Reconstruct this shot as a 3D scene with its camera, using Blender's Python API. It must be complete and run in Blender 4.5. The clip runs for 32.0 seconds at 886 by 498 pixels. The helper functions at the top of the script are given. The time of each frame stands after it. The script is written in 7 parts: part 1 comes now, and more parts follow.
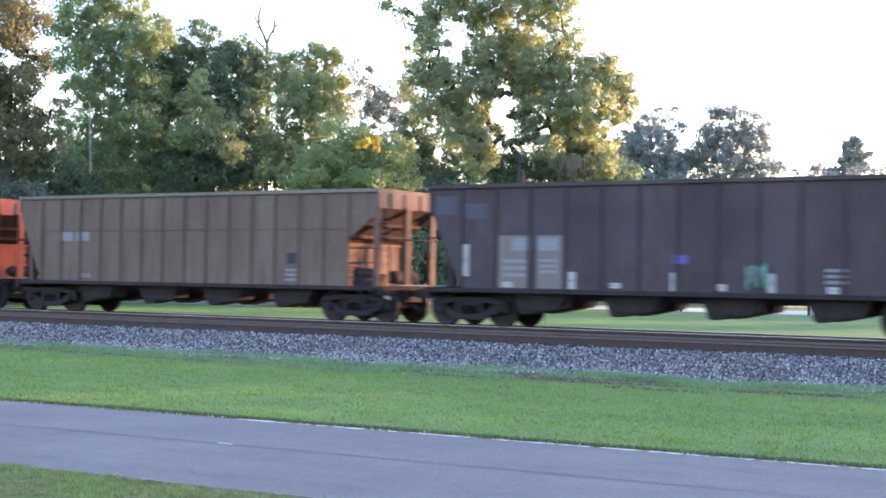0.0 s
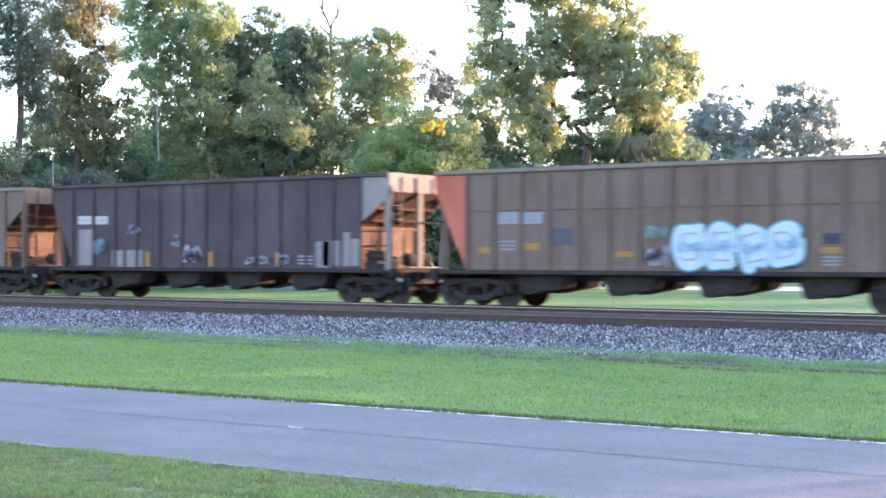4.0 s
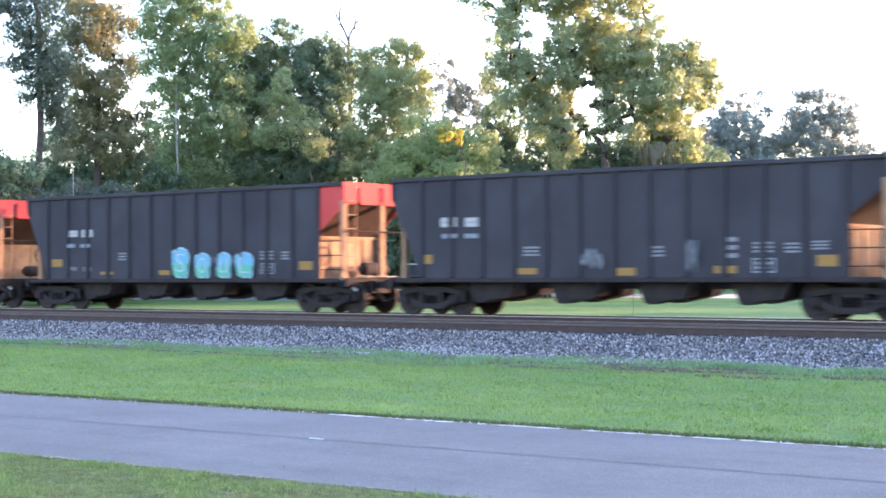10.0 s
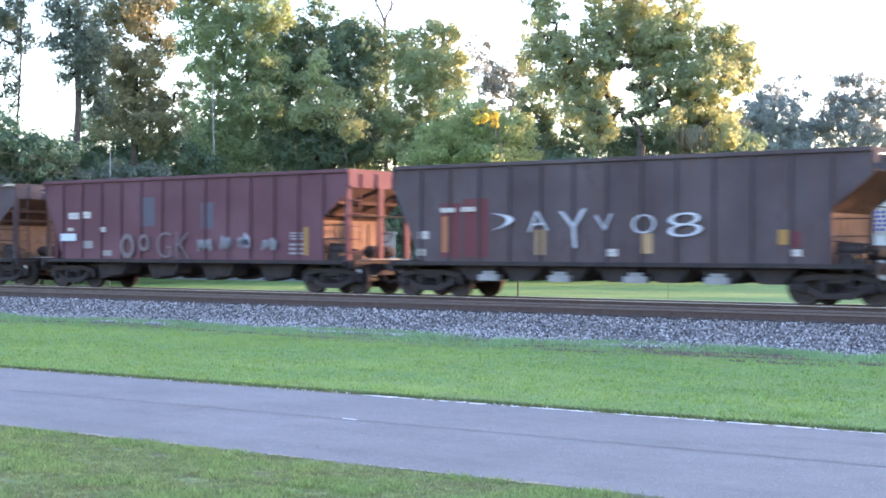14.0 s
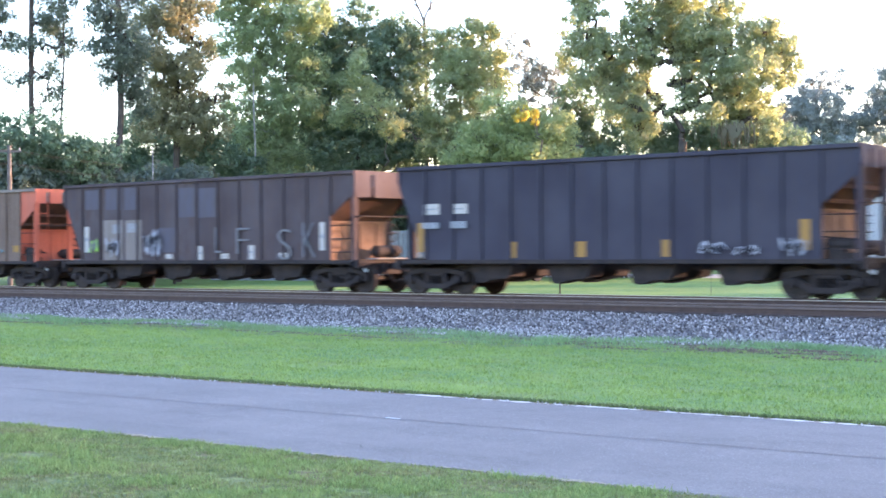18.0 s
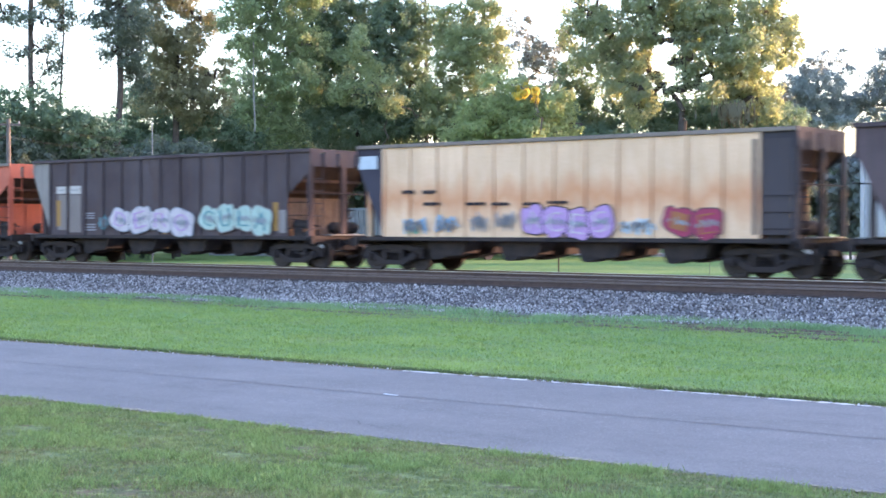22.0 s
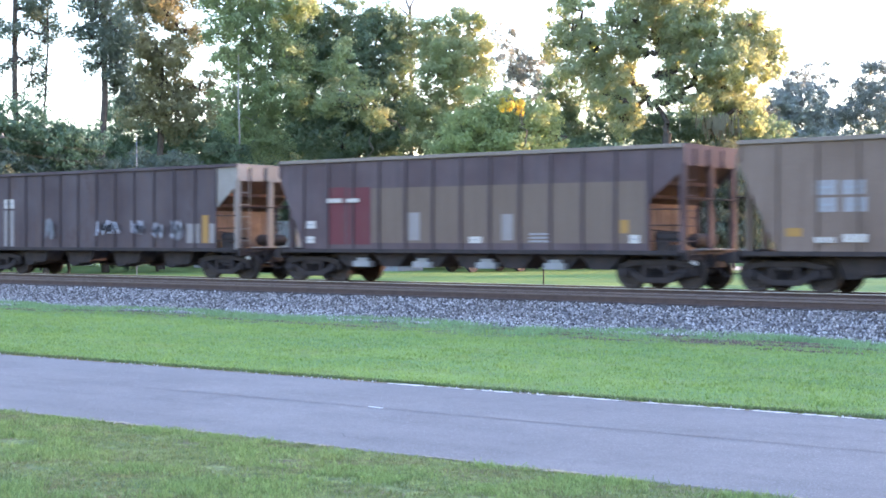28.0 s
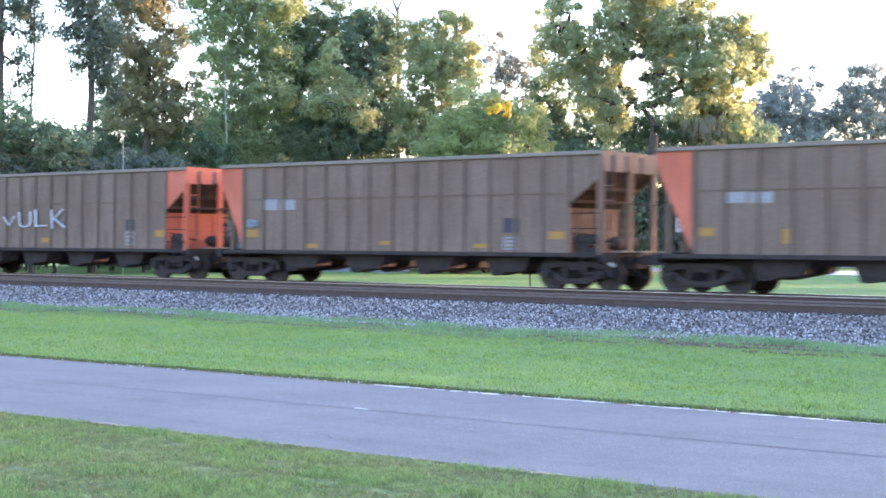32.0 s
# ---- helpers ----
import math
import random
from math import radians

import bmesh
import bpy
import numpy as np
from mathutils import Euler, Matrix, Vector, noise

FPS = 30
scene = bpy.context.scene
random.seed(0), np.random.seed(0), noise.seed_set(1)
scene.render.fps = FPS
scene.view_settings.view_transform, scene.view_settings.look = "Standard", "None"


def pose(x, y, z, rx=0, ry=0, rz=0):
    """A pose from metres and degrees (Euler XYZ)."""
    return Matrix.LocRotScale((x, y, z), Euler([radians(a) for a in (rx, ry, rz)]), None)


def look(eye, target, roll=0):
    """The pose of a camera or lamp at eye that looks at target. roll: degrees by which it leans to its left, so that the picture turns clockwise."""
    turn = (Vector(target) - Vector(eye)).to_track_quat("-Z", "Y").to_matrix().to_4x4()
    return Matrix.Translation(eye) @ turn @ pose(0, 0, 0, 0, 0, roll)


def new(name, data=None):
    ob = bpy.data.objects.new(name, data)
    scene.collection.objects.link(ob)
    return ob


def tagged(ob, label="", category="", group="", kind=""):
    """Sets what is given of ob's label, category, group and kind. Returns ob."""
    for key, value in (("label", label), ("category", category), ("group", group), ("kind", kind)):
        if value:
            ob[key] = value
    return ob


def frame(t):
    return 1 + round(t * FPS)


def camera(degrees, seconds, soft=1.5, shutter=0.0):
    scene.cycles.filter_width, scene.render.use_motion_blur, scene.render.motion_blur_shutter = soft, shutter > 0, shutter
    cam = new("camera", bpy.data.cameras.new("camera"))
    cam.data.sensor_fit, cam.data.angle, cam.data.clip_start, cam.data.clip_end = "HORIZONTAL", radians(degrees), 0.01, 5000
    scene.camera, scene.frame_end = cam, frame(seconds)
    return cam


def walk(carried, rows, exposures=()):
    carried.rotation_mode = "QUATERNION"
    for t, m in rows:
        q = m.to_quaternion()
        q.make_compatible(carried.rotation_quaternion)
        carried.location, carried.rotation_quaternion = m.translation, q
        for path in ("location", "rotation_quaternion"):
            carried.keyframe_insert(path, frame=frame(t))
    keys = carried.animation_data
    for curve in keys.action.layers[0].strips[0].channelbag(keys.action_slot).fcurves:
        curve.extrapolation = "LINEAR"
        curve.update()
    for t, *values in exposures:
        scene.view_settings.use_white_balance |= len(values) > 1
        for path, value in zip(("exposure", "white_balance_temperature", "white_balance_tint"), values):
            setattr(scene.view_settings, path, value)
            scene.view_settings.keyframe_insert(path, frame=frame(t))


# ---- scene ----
# World: x runs along the railway, y away from the viewer, z up; the lane lies at z = 0.
EYE = 1.98
SPEED, PITCH = 16.545, 16.15
TRACK_Y, NEAR_TRACK_Y, RAIL_Z = 34.5, 30.3, 0.65

cam = camera(34.41, 32.0, soft=1.7, shutter=0.36)
# seconds, yaw, pitch, roll of the hand-held camera
ROWS = [
    (0, 31.878, 1.108, -0.855),
    (0.5, 32.272, 1.103, -0.807),
    (1, 32.686, 1.372, -0.479),
    (1.5, 32.548, 1.584, 0.083),
    (2, 34.054, 1.062, 1.284),
    (2.5, 34.288, 0.788, 0.162),
    (3, 34.368, 0.356, 0.088),
    (3.5, 34.329, 0.333, -0.003),
    (4, 34.547, 0.392, -0.061),
    (4.5, 34.484, 0.471, -0.362),
    (6.5, 35.848, 0.423, 0.470),
    (7, 35.547, 0.543, 0.429),
    (7.5, 34.710, 0.782, 0.349),
    (8, 34.185, 0.894, 0.346),
    (8.5, 33.949, 1.071, 0.243),
    (9, 34.207, 0.883, 0.226),
    (9.5, 35.070, 0.806, 0.481),
    (10, 35.319, 0.799, 0.395),
    (10.5, 35.472, 0.570, 0.365),
    (11, 35.549, 0.314, 0.301),
    (11.5, 35.994, 0.225, 0.174),
    (12, 36.319, 0.218, 0.211),
    (12.5, 36.490, 0.148, 0.091),
    (13, 36.673, 0.213, -0.017),
    (13.5, 36.703, 0.169, -0.064),
    (14, 36.699, 0.085, -0.107),
    (14.5, 36.736, -0.035, -0.078),
    (16.5, 37.841, -0.217, 0.199),
    (17, 38.319, -0.206, 0.514),
    (17.5, 38.475, -0.084, 0.434),
    (18, 38.362, 0.039, 0.443),
    (18.5, 38.108, 0.091, 0.262),
    (19, 37.932, -0.162, 0.171),
    (19.5, 38.105, -0.562, 0.087),
    (20, 38.243, -0.701, 0.139),
    (20.5, 38.339, -0.855, 0.111),
    (21, 38.369, -1.066, 0.149),
    (21.5, 38.365, -0.950, 0.053),
    (22, 38.323, -0.879, -0.018),
    (22.5, 38.366, -0.955, 0.043),
    (23, 38.340, -0.961, 0.113),
    (23.5, 38.528, -0.820, 0.323),
    (24, 38.514, -0.755, 0.172),
    (24.5, 38.372, -0.667, 0.127),
    (25, 38.264, -0.676, 0.010),
    (25.5, 38.128, -0.521, -0.065),
    (27.5, 37.736, -0.336, 0.134),
    (28, 37.720, -0.381, -0.017),
    (28.5, 37.377, -0.516, -0.225),
    (29, 37.176, -0.460, -0.331),
    (29.5, 37.005, -0.516, -0.373),
    (30, 37.083, -0.569, -0.278),
    (30.5, 37.288, -0.622, -0.234),
    (31, 37.284, -0.669, -0.201),
    (31.5, 37.285, -0.550, -0.261),
    (32, 37.188, -0.313, -0.240),
]
walk(cam, [(t, pose(0, 0, EYE, 90 + pitch, roll, yaw)) for t, yaw, pitch, roll in ROWS], exposures=[(0.0, 3.2, 5850, 33), (1.5, 3.3, 5850, 33), (3.0, 3.56, 5850, 33), (5.5, 3.62, 5850, 33), (7.2, 3.7, 5850, 33), (8.0, 3.68, 5850, 33), (9.0, 3.5, 5850, 33), (11.0, 3.62, 5850, 33), (17.0, 3.6, 5850, 33), (18.5, 3.68, 5850, 33), (20.0, 3.63, 5850, 33), (22.0, 3.44, 5850, 33), (23.0, 3.43, 5850, 33), (24.5, 3.6, 5850, 33), (27.5, 3.68, 5850, 33), (32.0, 3.68, 5850, 33)])

# ---- light: low evening sun behind the train, clear bright sky ----
SUN_AZ, SUN_EL = 29.5, 6.0
world = bpy.data.worlds.new("evening_sky")
scene.world = world
world.use_nodes = True
wn = world.node_tree
sky = wn.nodes.new("ShaderNodeTexSky")
sky.sky_type = "NISHITA"
sky.sun_disc = False
sky.sun_elevation, sky.sun_rotation = radians(SUN_EL), radians(SUN_AZ)
sky.air_density, sky.dust_density, sky.ozone_density = 1.0, 1.4, 1.6
wn.links.new(sky.outputs[0], wn.nodes["Background"].inputs[0])
wn.nodes["Background"].inputs[1].default_value = 0.15
sun = new("sun", bpy.data.lights.new("sun", "SUN"))
sun.data.energy, sun.data.angle, sun.data.color = 1.6, radians(0.6), (1.0, 0.6, 0.31)
to_sun = Vector((math.sin(radians(SUN_AZ)) * math.cos(radians(SUN_EL)), math.cos(radians(SUN_AZ)) * math.cos(radians(SUN_EL)), math.sin(radians(SUN_EL))))
sun.matrix_world = look(to_sun * 200, (0, 0, 0))


# ---- materials ----
def nodes_of(name):
    m = bpy.data.materials.new(name)
    m.use_nodes = True
    return m, m.node_tree.nodes, m.node_tree.links, m.node_tree.nodes["Principled BSDF"]


def noise_node(n, l, coord, scale, detail=3.0, rough=0.6, stretch=(1, 1, 1), shift=0.0):
    mp = n.new("ShaderNodeMapping")
    mp.inputs["Scale"].default_value = stretch
    mp.inputs["Location"].default_value = (shift, shift * 0.7, shift * 0.3)
    l.new(coord, mp.inputs["Vector"])
    t = n.new("ShaderNodeTexNoise")
    t.inputs["Scale"].default_value, t.inputs["Detail"].default_value, t.inputs["Roughness"].default_value = scale, detail, rough
    l.new(mp.outputs[0], t.inputs["Vector"])
    return t.outputs["Fac"]


def ramp(n, l, fac, lo, hi):
    r = n.new("ShaderNodeMapRange")
    r.inputs["From Min"].default_value, r.inputs["From Max"].default_value = lo, hi
    l.new(fac, r.inputs["Value"])
    return r.outputs["Result"]


def scaled(n, l, fac, k):
    m = n.new("ShaderNodeMath")
    m.operation = "MULTIPLY"
    l.new(fac, m.inputs[0])
    m.inputs[1].default_value = k
    return m.outputs[0]


def blend(n, l, fac, a, b, mode="MIX"):
    m = n.new("ShaderNodeMix")
    m.data_type, m.blend_type = "RGBA", mode
    if isinstance(fac, float):
        m.inputs[0].default_value = fac
    else:
        l.new(fac, m.inputs[0])
    for k, v in ((6, a), (7, b)):
        if isinstance(v, tuple):
            m.inputs[k].default_value = (*v[:3], 1)
        else:
            l.new(v, m.inputs[k])
    return m.outputs[2]


def bump(n, l, b, height, strength, distance):
    u = n.new("ShaderNodeBump")
    u.inputs["Strength"].default_value, u.inputs["Distance"].default_value = strength, distance
    l.new(height, u.inputs["Height"])
    l.new(u.outputs[0], b.inputs["Normal"])


def surface(name, col, alt, scale=4.0, lo=0.35, hi=0.7, fine=40.0, rough=0.8, relief=0.01, metal=0.0, island=0.0, pick=0.0):
    """A worn surface: two tones in patches, a finer grain over them, and a little relief."""
    m, n, l, b = nodes_of(name)
    c = n.new("ShaderNodeTexCoord").outputs["Object"]
    big = noise_node(n, l, c, scale, 4)
    small = noise_node(n, l, c, fine, 2)
    out = blend(n, l, ramp(n, l, big, lo, hi), col, alt)
    out = blend(n, l, scaled(n, l, ramp(n, l, small, 0.3, 0.75), 0.35), out, tuple(x * 0.55 for x in col))
    if island:
        g = n.new("ShaderNodeNewGeometry").outputs["Random Per Island"]
        out = blend(n, l, scaled(n, l, g, island), out, tuple(min(1, x * 2.2) for x in alt))
    if pick:
        g = n.new("ShaderNodeObjectInfo").outputs["Random"]
        out = blend(n, l, scaled(n, l, g, pick), out, tuple(x * 0.4 for x in col))
    l.new(out, b.inputs["Base Color"])
    b.inputs["Roughness"].default_value, b.inputs["Metallic"].default_value = rough, metal
    b.inputs["Specular IOR Level"].default_value = 0.15
    if relief:
        bump(n, l, b, small, 0.5, relief)
    return m


def paint(name, col, dirt=(0.09, 0.065, 0.05), wear=0.5, seed=0.0, fade=0.35, patch=None, patch_lo=0.5, jag=(1.5, 1.5, 0.55), stain=None):
    """Weathered rolling-stock paint: soft faded areas, vertical dirt streaks, fine grime, optional flaking to another coat."""
    m, n, l, b = nodes_of(name)
    c = n.new("ShaderNodeTexCoord").outputs["Object"]
    cloud = noise_node(n, l, c, 0.55, 3, 0.5, shift=seed)
    streak = noise_node(n, l, c, 1.0, 4, 0.65, (5.5, 5.5, 0.45), seed + 3)
    grime = noise_node(n, l, c, 14.0, 4, 0.7, shift=seed)
    pale = tuple(min(1, x * 1.25 + 0.03) for x in col)
    out = blend(n, l, scaled(n, l, ramp(n, l, cloud, 0.35, 0.7), fade), col, pale)
    if patch:
        flake = noise_node(n, l, c, 1.9, 6, 0.75, jag, seed + 9)
        out = blend(n, l, ramp(n, l, flake, patch_lo, patch_lo + 0.03), out, patch)
    if stain:
        tone, z, reach = stain
        sep = n.new("ShaderNodeSeparateXYZ")
        l.new(c, sep.inputs[0])
        off = n.new("ShaderNodeMath")
        off.operation = "MULTIPLY_ADD"
        l.new(noise_node(n, l, c, 1.2, 4, 0.65, (1.6, 1, 0.5), seed + 5), off.inputs[0])
        off.inputs[1].default_value = 1.5
        l.new(sep.outputs["Z"], off.inputs[2])
        gap = n.new("ShaderNodeMath")
        gap.operation = "SUBTRACT"
        l.new(off.outputs[0], gap.inputs[0])
        gap.inputs[1].default_value = z + 0.75
        size = n.new("ShaderNodeMath")
        size.operation = "ABSOLUTE"
        l.new(gap.outputs[0], size.inputs[0])
        out = blend(n, l, scaled(n, l, ramp(n, l, size.outputs[0], reach, 0.0), 0.75), out, tone)
    out = blend(n, l, scaled(n, l, ramp(n, l, streak, 0.48, 0.8), wear), out, dirt)
    out = blend(n, l, scaled(n, l, ramp(n, l, grime, 0.4, 0.8), wear * 0.6), out, dirt)
    l.new(out, b.inputs["Base Color"])
    b.inputs["Roughness"].default_value = 0.8
    b.inputs["Specular IOR Level"].default_value = 0.12
    bump(n, l, b, grime, 0.35, 0.01)
    return m


def leaf_mat(name, dark, light, glow):
    """Leaves: two greens that vary leaf by leaf and in broad drifts, with light shining through."""
    m, n, l, b = nodes_of(name)
    c = n.new("ShaderNodeTexCoord").outputs["Object"]
    g = n.new("ShaderNodeNewGeometry").outputs["Random Per Island"]
    drift = noise_node(n, l, c, 0.35, 2)
    col = blend(n, l, ramp(n, l, drift, 0.35, 0.65), dark, light)
    clump = noise_node(n, l, c, 1.5, 2, 0.5, shift=6.0)
    col = blend(n, l, scaled(n, l, ramp(n, l, clump, 0.42, 0.68), 0.7), col, tuple(x * 1.35 for x in light))
    col = blend(n, l, scaled(n, l, g, 0.4), col, tuple(x * 0.5 for x in dark))
    l.new(col, b.inputs["Base Color"])
    b.inputs["Roughness"].default_value = 0.6
    b.inputs["Specular IOR Level"].default_value = 0.2
    tr = n.new("ShaderNodeBsdfTranslucent")
    tr.inputs["Color"].default_value = (*glow, 1)
    mx = n.new("ShaderNodeMixShader")
    mx.inputs[0].default_value = 0.48
    l.new(b.outputs[0], mx.inputs[1])
    l.new(tr.outputs[0], mx.inputs[2])
    l.new(mx.outputs[0], n["Material Output"].inputs["Surface"])
    return m


def asphalt_mat():
    """Worn asphalt: pale patches, lengthwise traffic bands, stone specks and dark stains."""
    m, n, l, b = nodes_of("worn_asphalt")
    c = n.new("ShaderNodeTexCoord").outputs["Object"]
    cloud = noise_node(n, l, c, 0.5, 5, 0.65)
    band = noise_node(n, l, c, 1.0, 3, 0.6, (0.05, 2.2, 1), 4.0)
    grain = noise_node(n, l, c, 38, 3, 0.8)
    speck = noise_node(n, l, c, 55, 1, 0.5)
    col = blend(n, l, ramp(n, l, cloud, 0.35, 0.7), (0.144, 0.137, 0.127), (0.204, 0.193, 0.177))
    col = blend(n, l, scaled(n, l, ramp(n, l, band, 0.4, 0.7), 0.4), col, (0.212, 0.201, 0.185))
    col = blend(n, l, scaled(n, l, ramp(n, l, grain, 0.42, 0.66), 0.4), col, (0.0662, 0.061, 0.0605))
    col = blend(n, l, scaled(n, l, ramp(n, l, noise_node(n, l, c, 7.0, 4, 0.75, (0.6, 1, 1), 2.0), 0.5, 0.7), 0.22), col, (0.256, 0.237, 0.222))
    col = blend(n, l, scaled(n, l, ramp(n, l, speck, 0.6, 0.75), 0.6), col, (0.397, 0.38, 0.378))
    col = blend(n, l, scaled(n, l, ramp(n, l, noise_node(n, l, c, 0.9, 5, 0.75, shift=8.0), 0.58, 0.75), 0.4), col, (0.0946, 0.0861, 0.0899))
    l.new(col, b.inputs["Base Color"])
    b.inputs["Roughness"].default_value = 0.9
    b.inputs["Specular IOR Level"].default_value = 0.2
    bump(n, l, b, grain, 0.5, 0.006)
    return m


M = {
    "asphalt": asphalt_mat(),
    "seam": surface("tar_seam", (0.115, 0.11, 0.108), (0.17, 0.165, 0.16), 3, rough=0.9, relief=0),
    "edge": surface("pale_sandy_edge", (0.7, 0.68, 0.62), (0.5, 0.47, 0.4), 3, rough=0.95),
    "soil": surface("dry_soil", (0.2, 0.14, 0.075), (0.12, 0.1, 0.05), 6, rough=0.95, relief=0.02),
    "bed": surface("ballast_bed", (0.13, 0.125, 0.125), (0.2, 0.19, 0.19), 14, fine=40, rough=0.95, relief=0.04),
    "rail": surface("rusty_rail_steel", (0.085, 0.058, 0.048), (0.06, 0.042, 0.036), 5, fine=50, rough=0.8, metal=0.0),
    "railhead": surface("worn_rail_head", (0.15, 0.115, 0.1), (0.1, 0.078, 0.07), 3, rough=0.6, metal=0.1, relief=0),
    "tie": surface("creosoted_wood", (0.05, 0.04, 0.033), (0.1, 0.085, 0.07), 4, fine=30, rough=0.95, pick=0.5),
    "steel": surface("grimy_running_gear", (0.027, 0.024, 0.025), (0.05, 0.039, 0.035), 3, fine=25, rough=0.85),
    "wheel": surface("wheel_steel", (0.035, 0.03, 0.028), (0.06, 0.048, 0.042), 3, rough=0.7, metal=0.3),
    "slope": surface("sooty_slope_sheet", (0.09, 0.05, 0.035), (0.05, 0.035, 0.03), 2.0, fine=20, rough=0.95),
    "plank": surface("rusty_pale_bulkhead", (0.22, 0.145, 0.1), (0.13, 0.08, 0.055), 2.0, fine=20, rough=0.9),
    "bark": surface("grey_bark", (0.12, 0.1, 0.08), (0.2, 0.18, 0.15), 3, fine=20, rough=0.95, relief=0.02),
    "bark_dark": surface("dark_bark", (0.06, 0.05, 0.042), (0.1, 0.085, 0.07), 3, fine=20, rough=0.95, relief=0.02),
    "moss": surface("grey_moss", (0.16, 0.15, 0.1), (0.12, 0.11, 0.08), 3, rough=0.95, relief=0),
    "white": surface("white_boards", (0.6, 0.61, 0.62), (0.52, 0.53, 0.54), 1, fine=12, rough=0.7, relief=0.003),
    "roof": surface("dark_shingles", (0.08, 0.08, 0.085), (0.13, 0.13, 0.13), 5, rough=0.9),
    "pole": surface("weathered_pole", (0.12, 0.105, 0.095), (0.17, 0.15, 0.13), 3, rough=0.9),
    "black": surface("black_trim", (0.03, 0.03, 0.03), (0.05, 0.05, 0.05), 3, rough=0.7, relief=0),
    "metal": surface("galvanised_metal", (0.3, 0.31, 0.32), (0.24, 0.25, 0.26), 3, rough=0.6, metal=0.3, relief=0),
}


def grass_mat(name, a, b_, dry, cool, island, brown=0.0, clump=0.25, earth=(0.2, 0.13, 0.075), lump=1.5):
    """Grass: broad drifts of two greens, cooler bands, dry thatch and, where worn, brown soil showing."""
    m, n, l, b = nodes_of(name)
    c = n.new("ShaderNodeTexCoord").outputs["Object"]
    big = noise_node(n, l, c, 0.22, 4, 0.6, (0.6, 1, 1))
    mid = noise_node(n, l, c, 1.1, 4, 0.7, (0.55, 1, 1))
    tuft = noise_node(n, l, c, 5.5, 3, 0.7)
    fine = noise_node(n, l, c, 40, 2)
    col = blend(n, l, ramp(n, l, big, 0.36, 0.64), a, b_)
    col = blend(n, l, scaled(n, l, ramp(n, l, noise_node(n, l, c, 0.6, 4, 0.65, (0.5, 1, 1), 5.0), 0.46, 0.68), 0.6), col, cool)
    col = blend(n, l, scaled(n, l, ramp(n, l, mid, 0.5, 0.68), 0.8), col, dry)
    if brown:
        col = blend(n, l, scaled(n, l, ramp(n, l, noise_node(n, l, c, lump, 5, 0.7, (0.8, 1, 1), 11.0), 0.5, 0.6), brown), col, earth)
    col = blend(n, l, scaled(n, l, ramp(n, l, tuft, 0.45, 0.65), clump), col, tuple(x * 0.45 for x in a))
    col = blend(n, l, scaled(n, l, ramp(n, l, fine, 0.3, 0.7), 0.35), col, tuple(x * 0.5 for x in a))
    col = blend(n, l, scaled(n, l, ramp(n, l, noise_node(n, l, c, 7.0, 3, 0.7, shift=17.0), 0.52, 0.7), clump), col, tuple(x * 1.6 for x in b_))
    if island:
        g = n.new("ShaderNodeNewGeometry").outputs["Random Per Island"]
        col = blend(n, l, scaled(n, l, g, 0.5), col, tuple(x * 1.7 for x in b_))
    l.new(col, b.inputs["Base Color"])
    b.inputs["Roughness"].default_value = 0.8
    b.inputs["Specular IOR Level"].default_value = 0.15
    if not island:
        bump(n, l, b, fine, 0.7, 0.03)
    return m


def stone_mat(name, dark, pale, power):
    """Crushed stone, each lump its own grey."""
    m, n, l, b = nodes_of(name)
    g = n.new("ShaderNodeNewGeometry").outputs["Random Per Island"]
    c = n.new("ShaderNodeTexCoord").outputs["Object"]
    big = noise_node(n, l, c, 0.8, 3)
    p = n.new("ShaderNodeMath")
    p.operation = "POWER"
    l.new(g, p.inputs[0])
    p.inputs[1].default_value = power
    col = blend(n, l, p.outputs[0], dark, pale)
    col = blend(n, l, scaled(n, l, ramp(n, l, big, 0.4, 0.7), 0.3), col, (0.11, 0.085, 0.07))
    l.new(col, b.inputs["Base Color"])
    b.inputs["Roughness"].default_value = 0.9
    return m


M["stone"] = stone_mat("crushed_granite", (0.03, 0.026, 0.026), (0.54, 0.5, 0.465), 2.0)
M["clod"] = stone_mat("brown_clods", (0.06, 0.042, 0.03), (0.2, 0.14, 0.095), 1.2)
M["dusty_stone"] = stone_mat("dusty_toe_stone", (0.14, 0.132, 0.13), (0.6, 0.58, 0.56), 1.2)
M["lawn"] = grass_mat("mown_grass", (0.115, 0.2, 0.05), (0.222, 0.31, 0.072), (0.2, 0.24, 0.085), (0.115, 0.215, 0.085), False)
M["blade"] = grass_mat("grass_blades", (0.122, 0.205, 0.053), (0.232, 0.313, 0.077), (0.215, 0.245, 0.09), (0.125, 0.225, 0.092), True)
M["verge"] = grass_mat("verge_grass", (0.13, 0.17, 0.06), (0.19, 0.225, 0.075), (0.22, 0.18, 0.105), (0.12, 0.175, 0.08), False, 0.95, 0.8, (0.17, 0.11, 0.065))
M["verge_blade"] = grass_mat("verge_blades", (0.14, 0.185, 0.06), (0.205, 0.245, 0.08), (0.26, 0.215, 0.12), (0.13, 0.195, 0.085), True, 0.9, 0.8, (0.17, 0.11, 0.065))
M["thatch"] = grass_mat("worn_thatch", (0.125, 0.19, 0.065), (0.16, 0.22, 0.075), (0.16, 0.13, 0.08), (0.12, 0.19, 0.08), False, 0.95, 0.5, (0.15, 0.1, 0.065), 2.6)
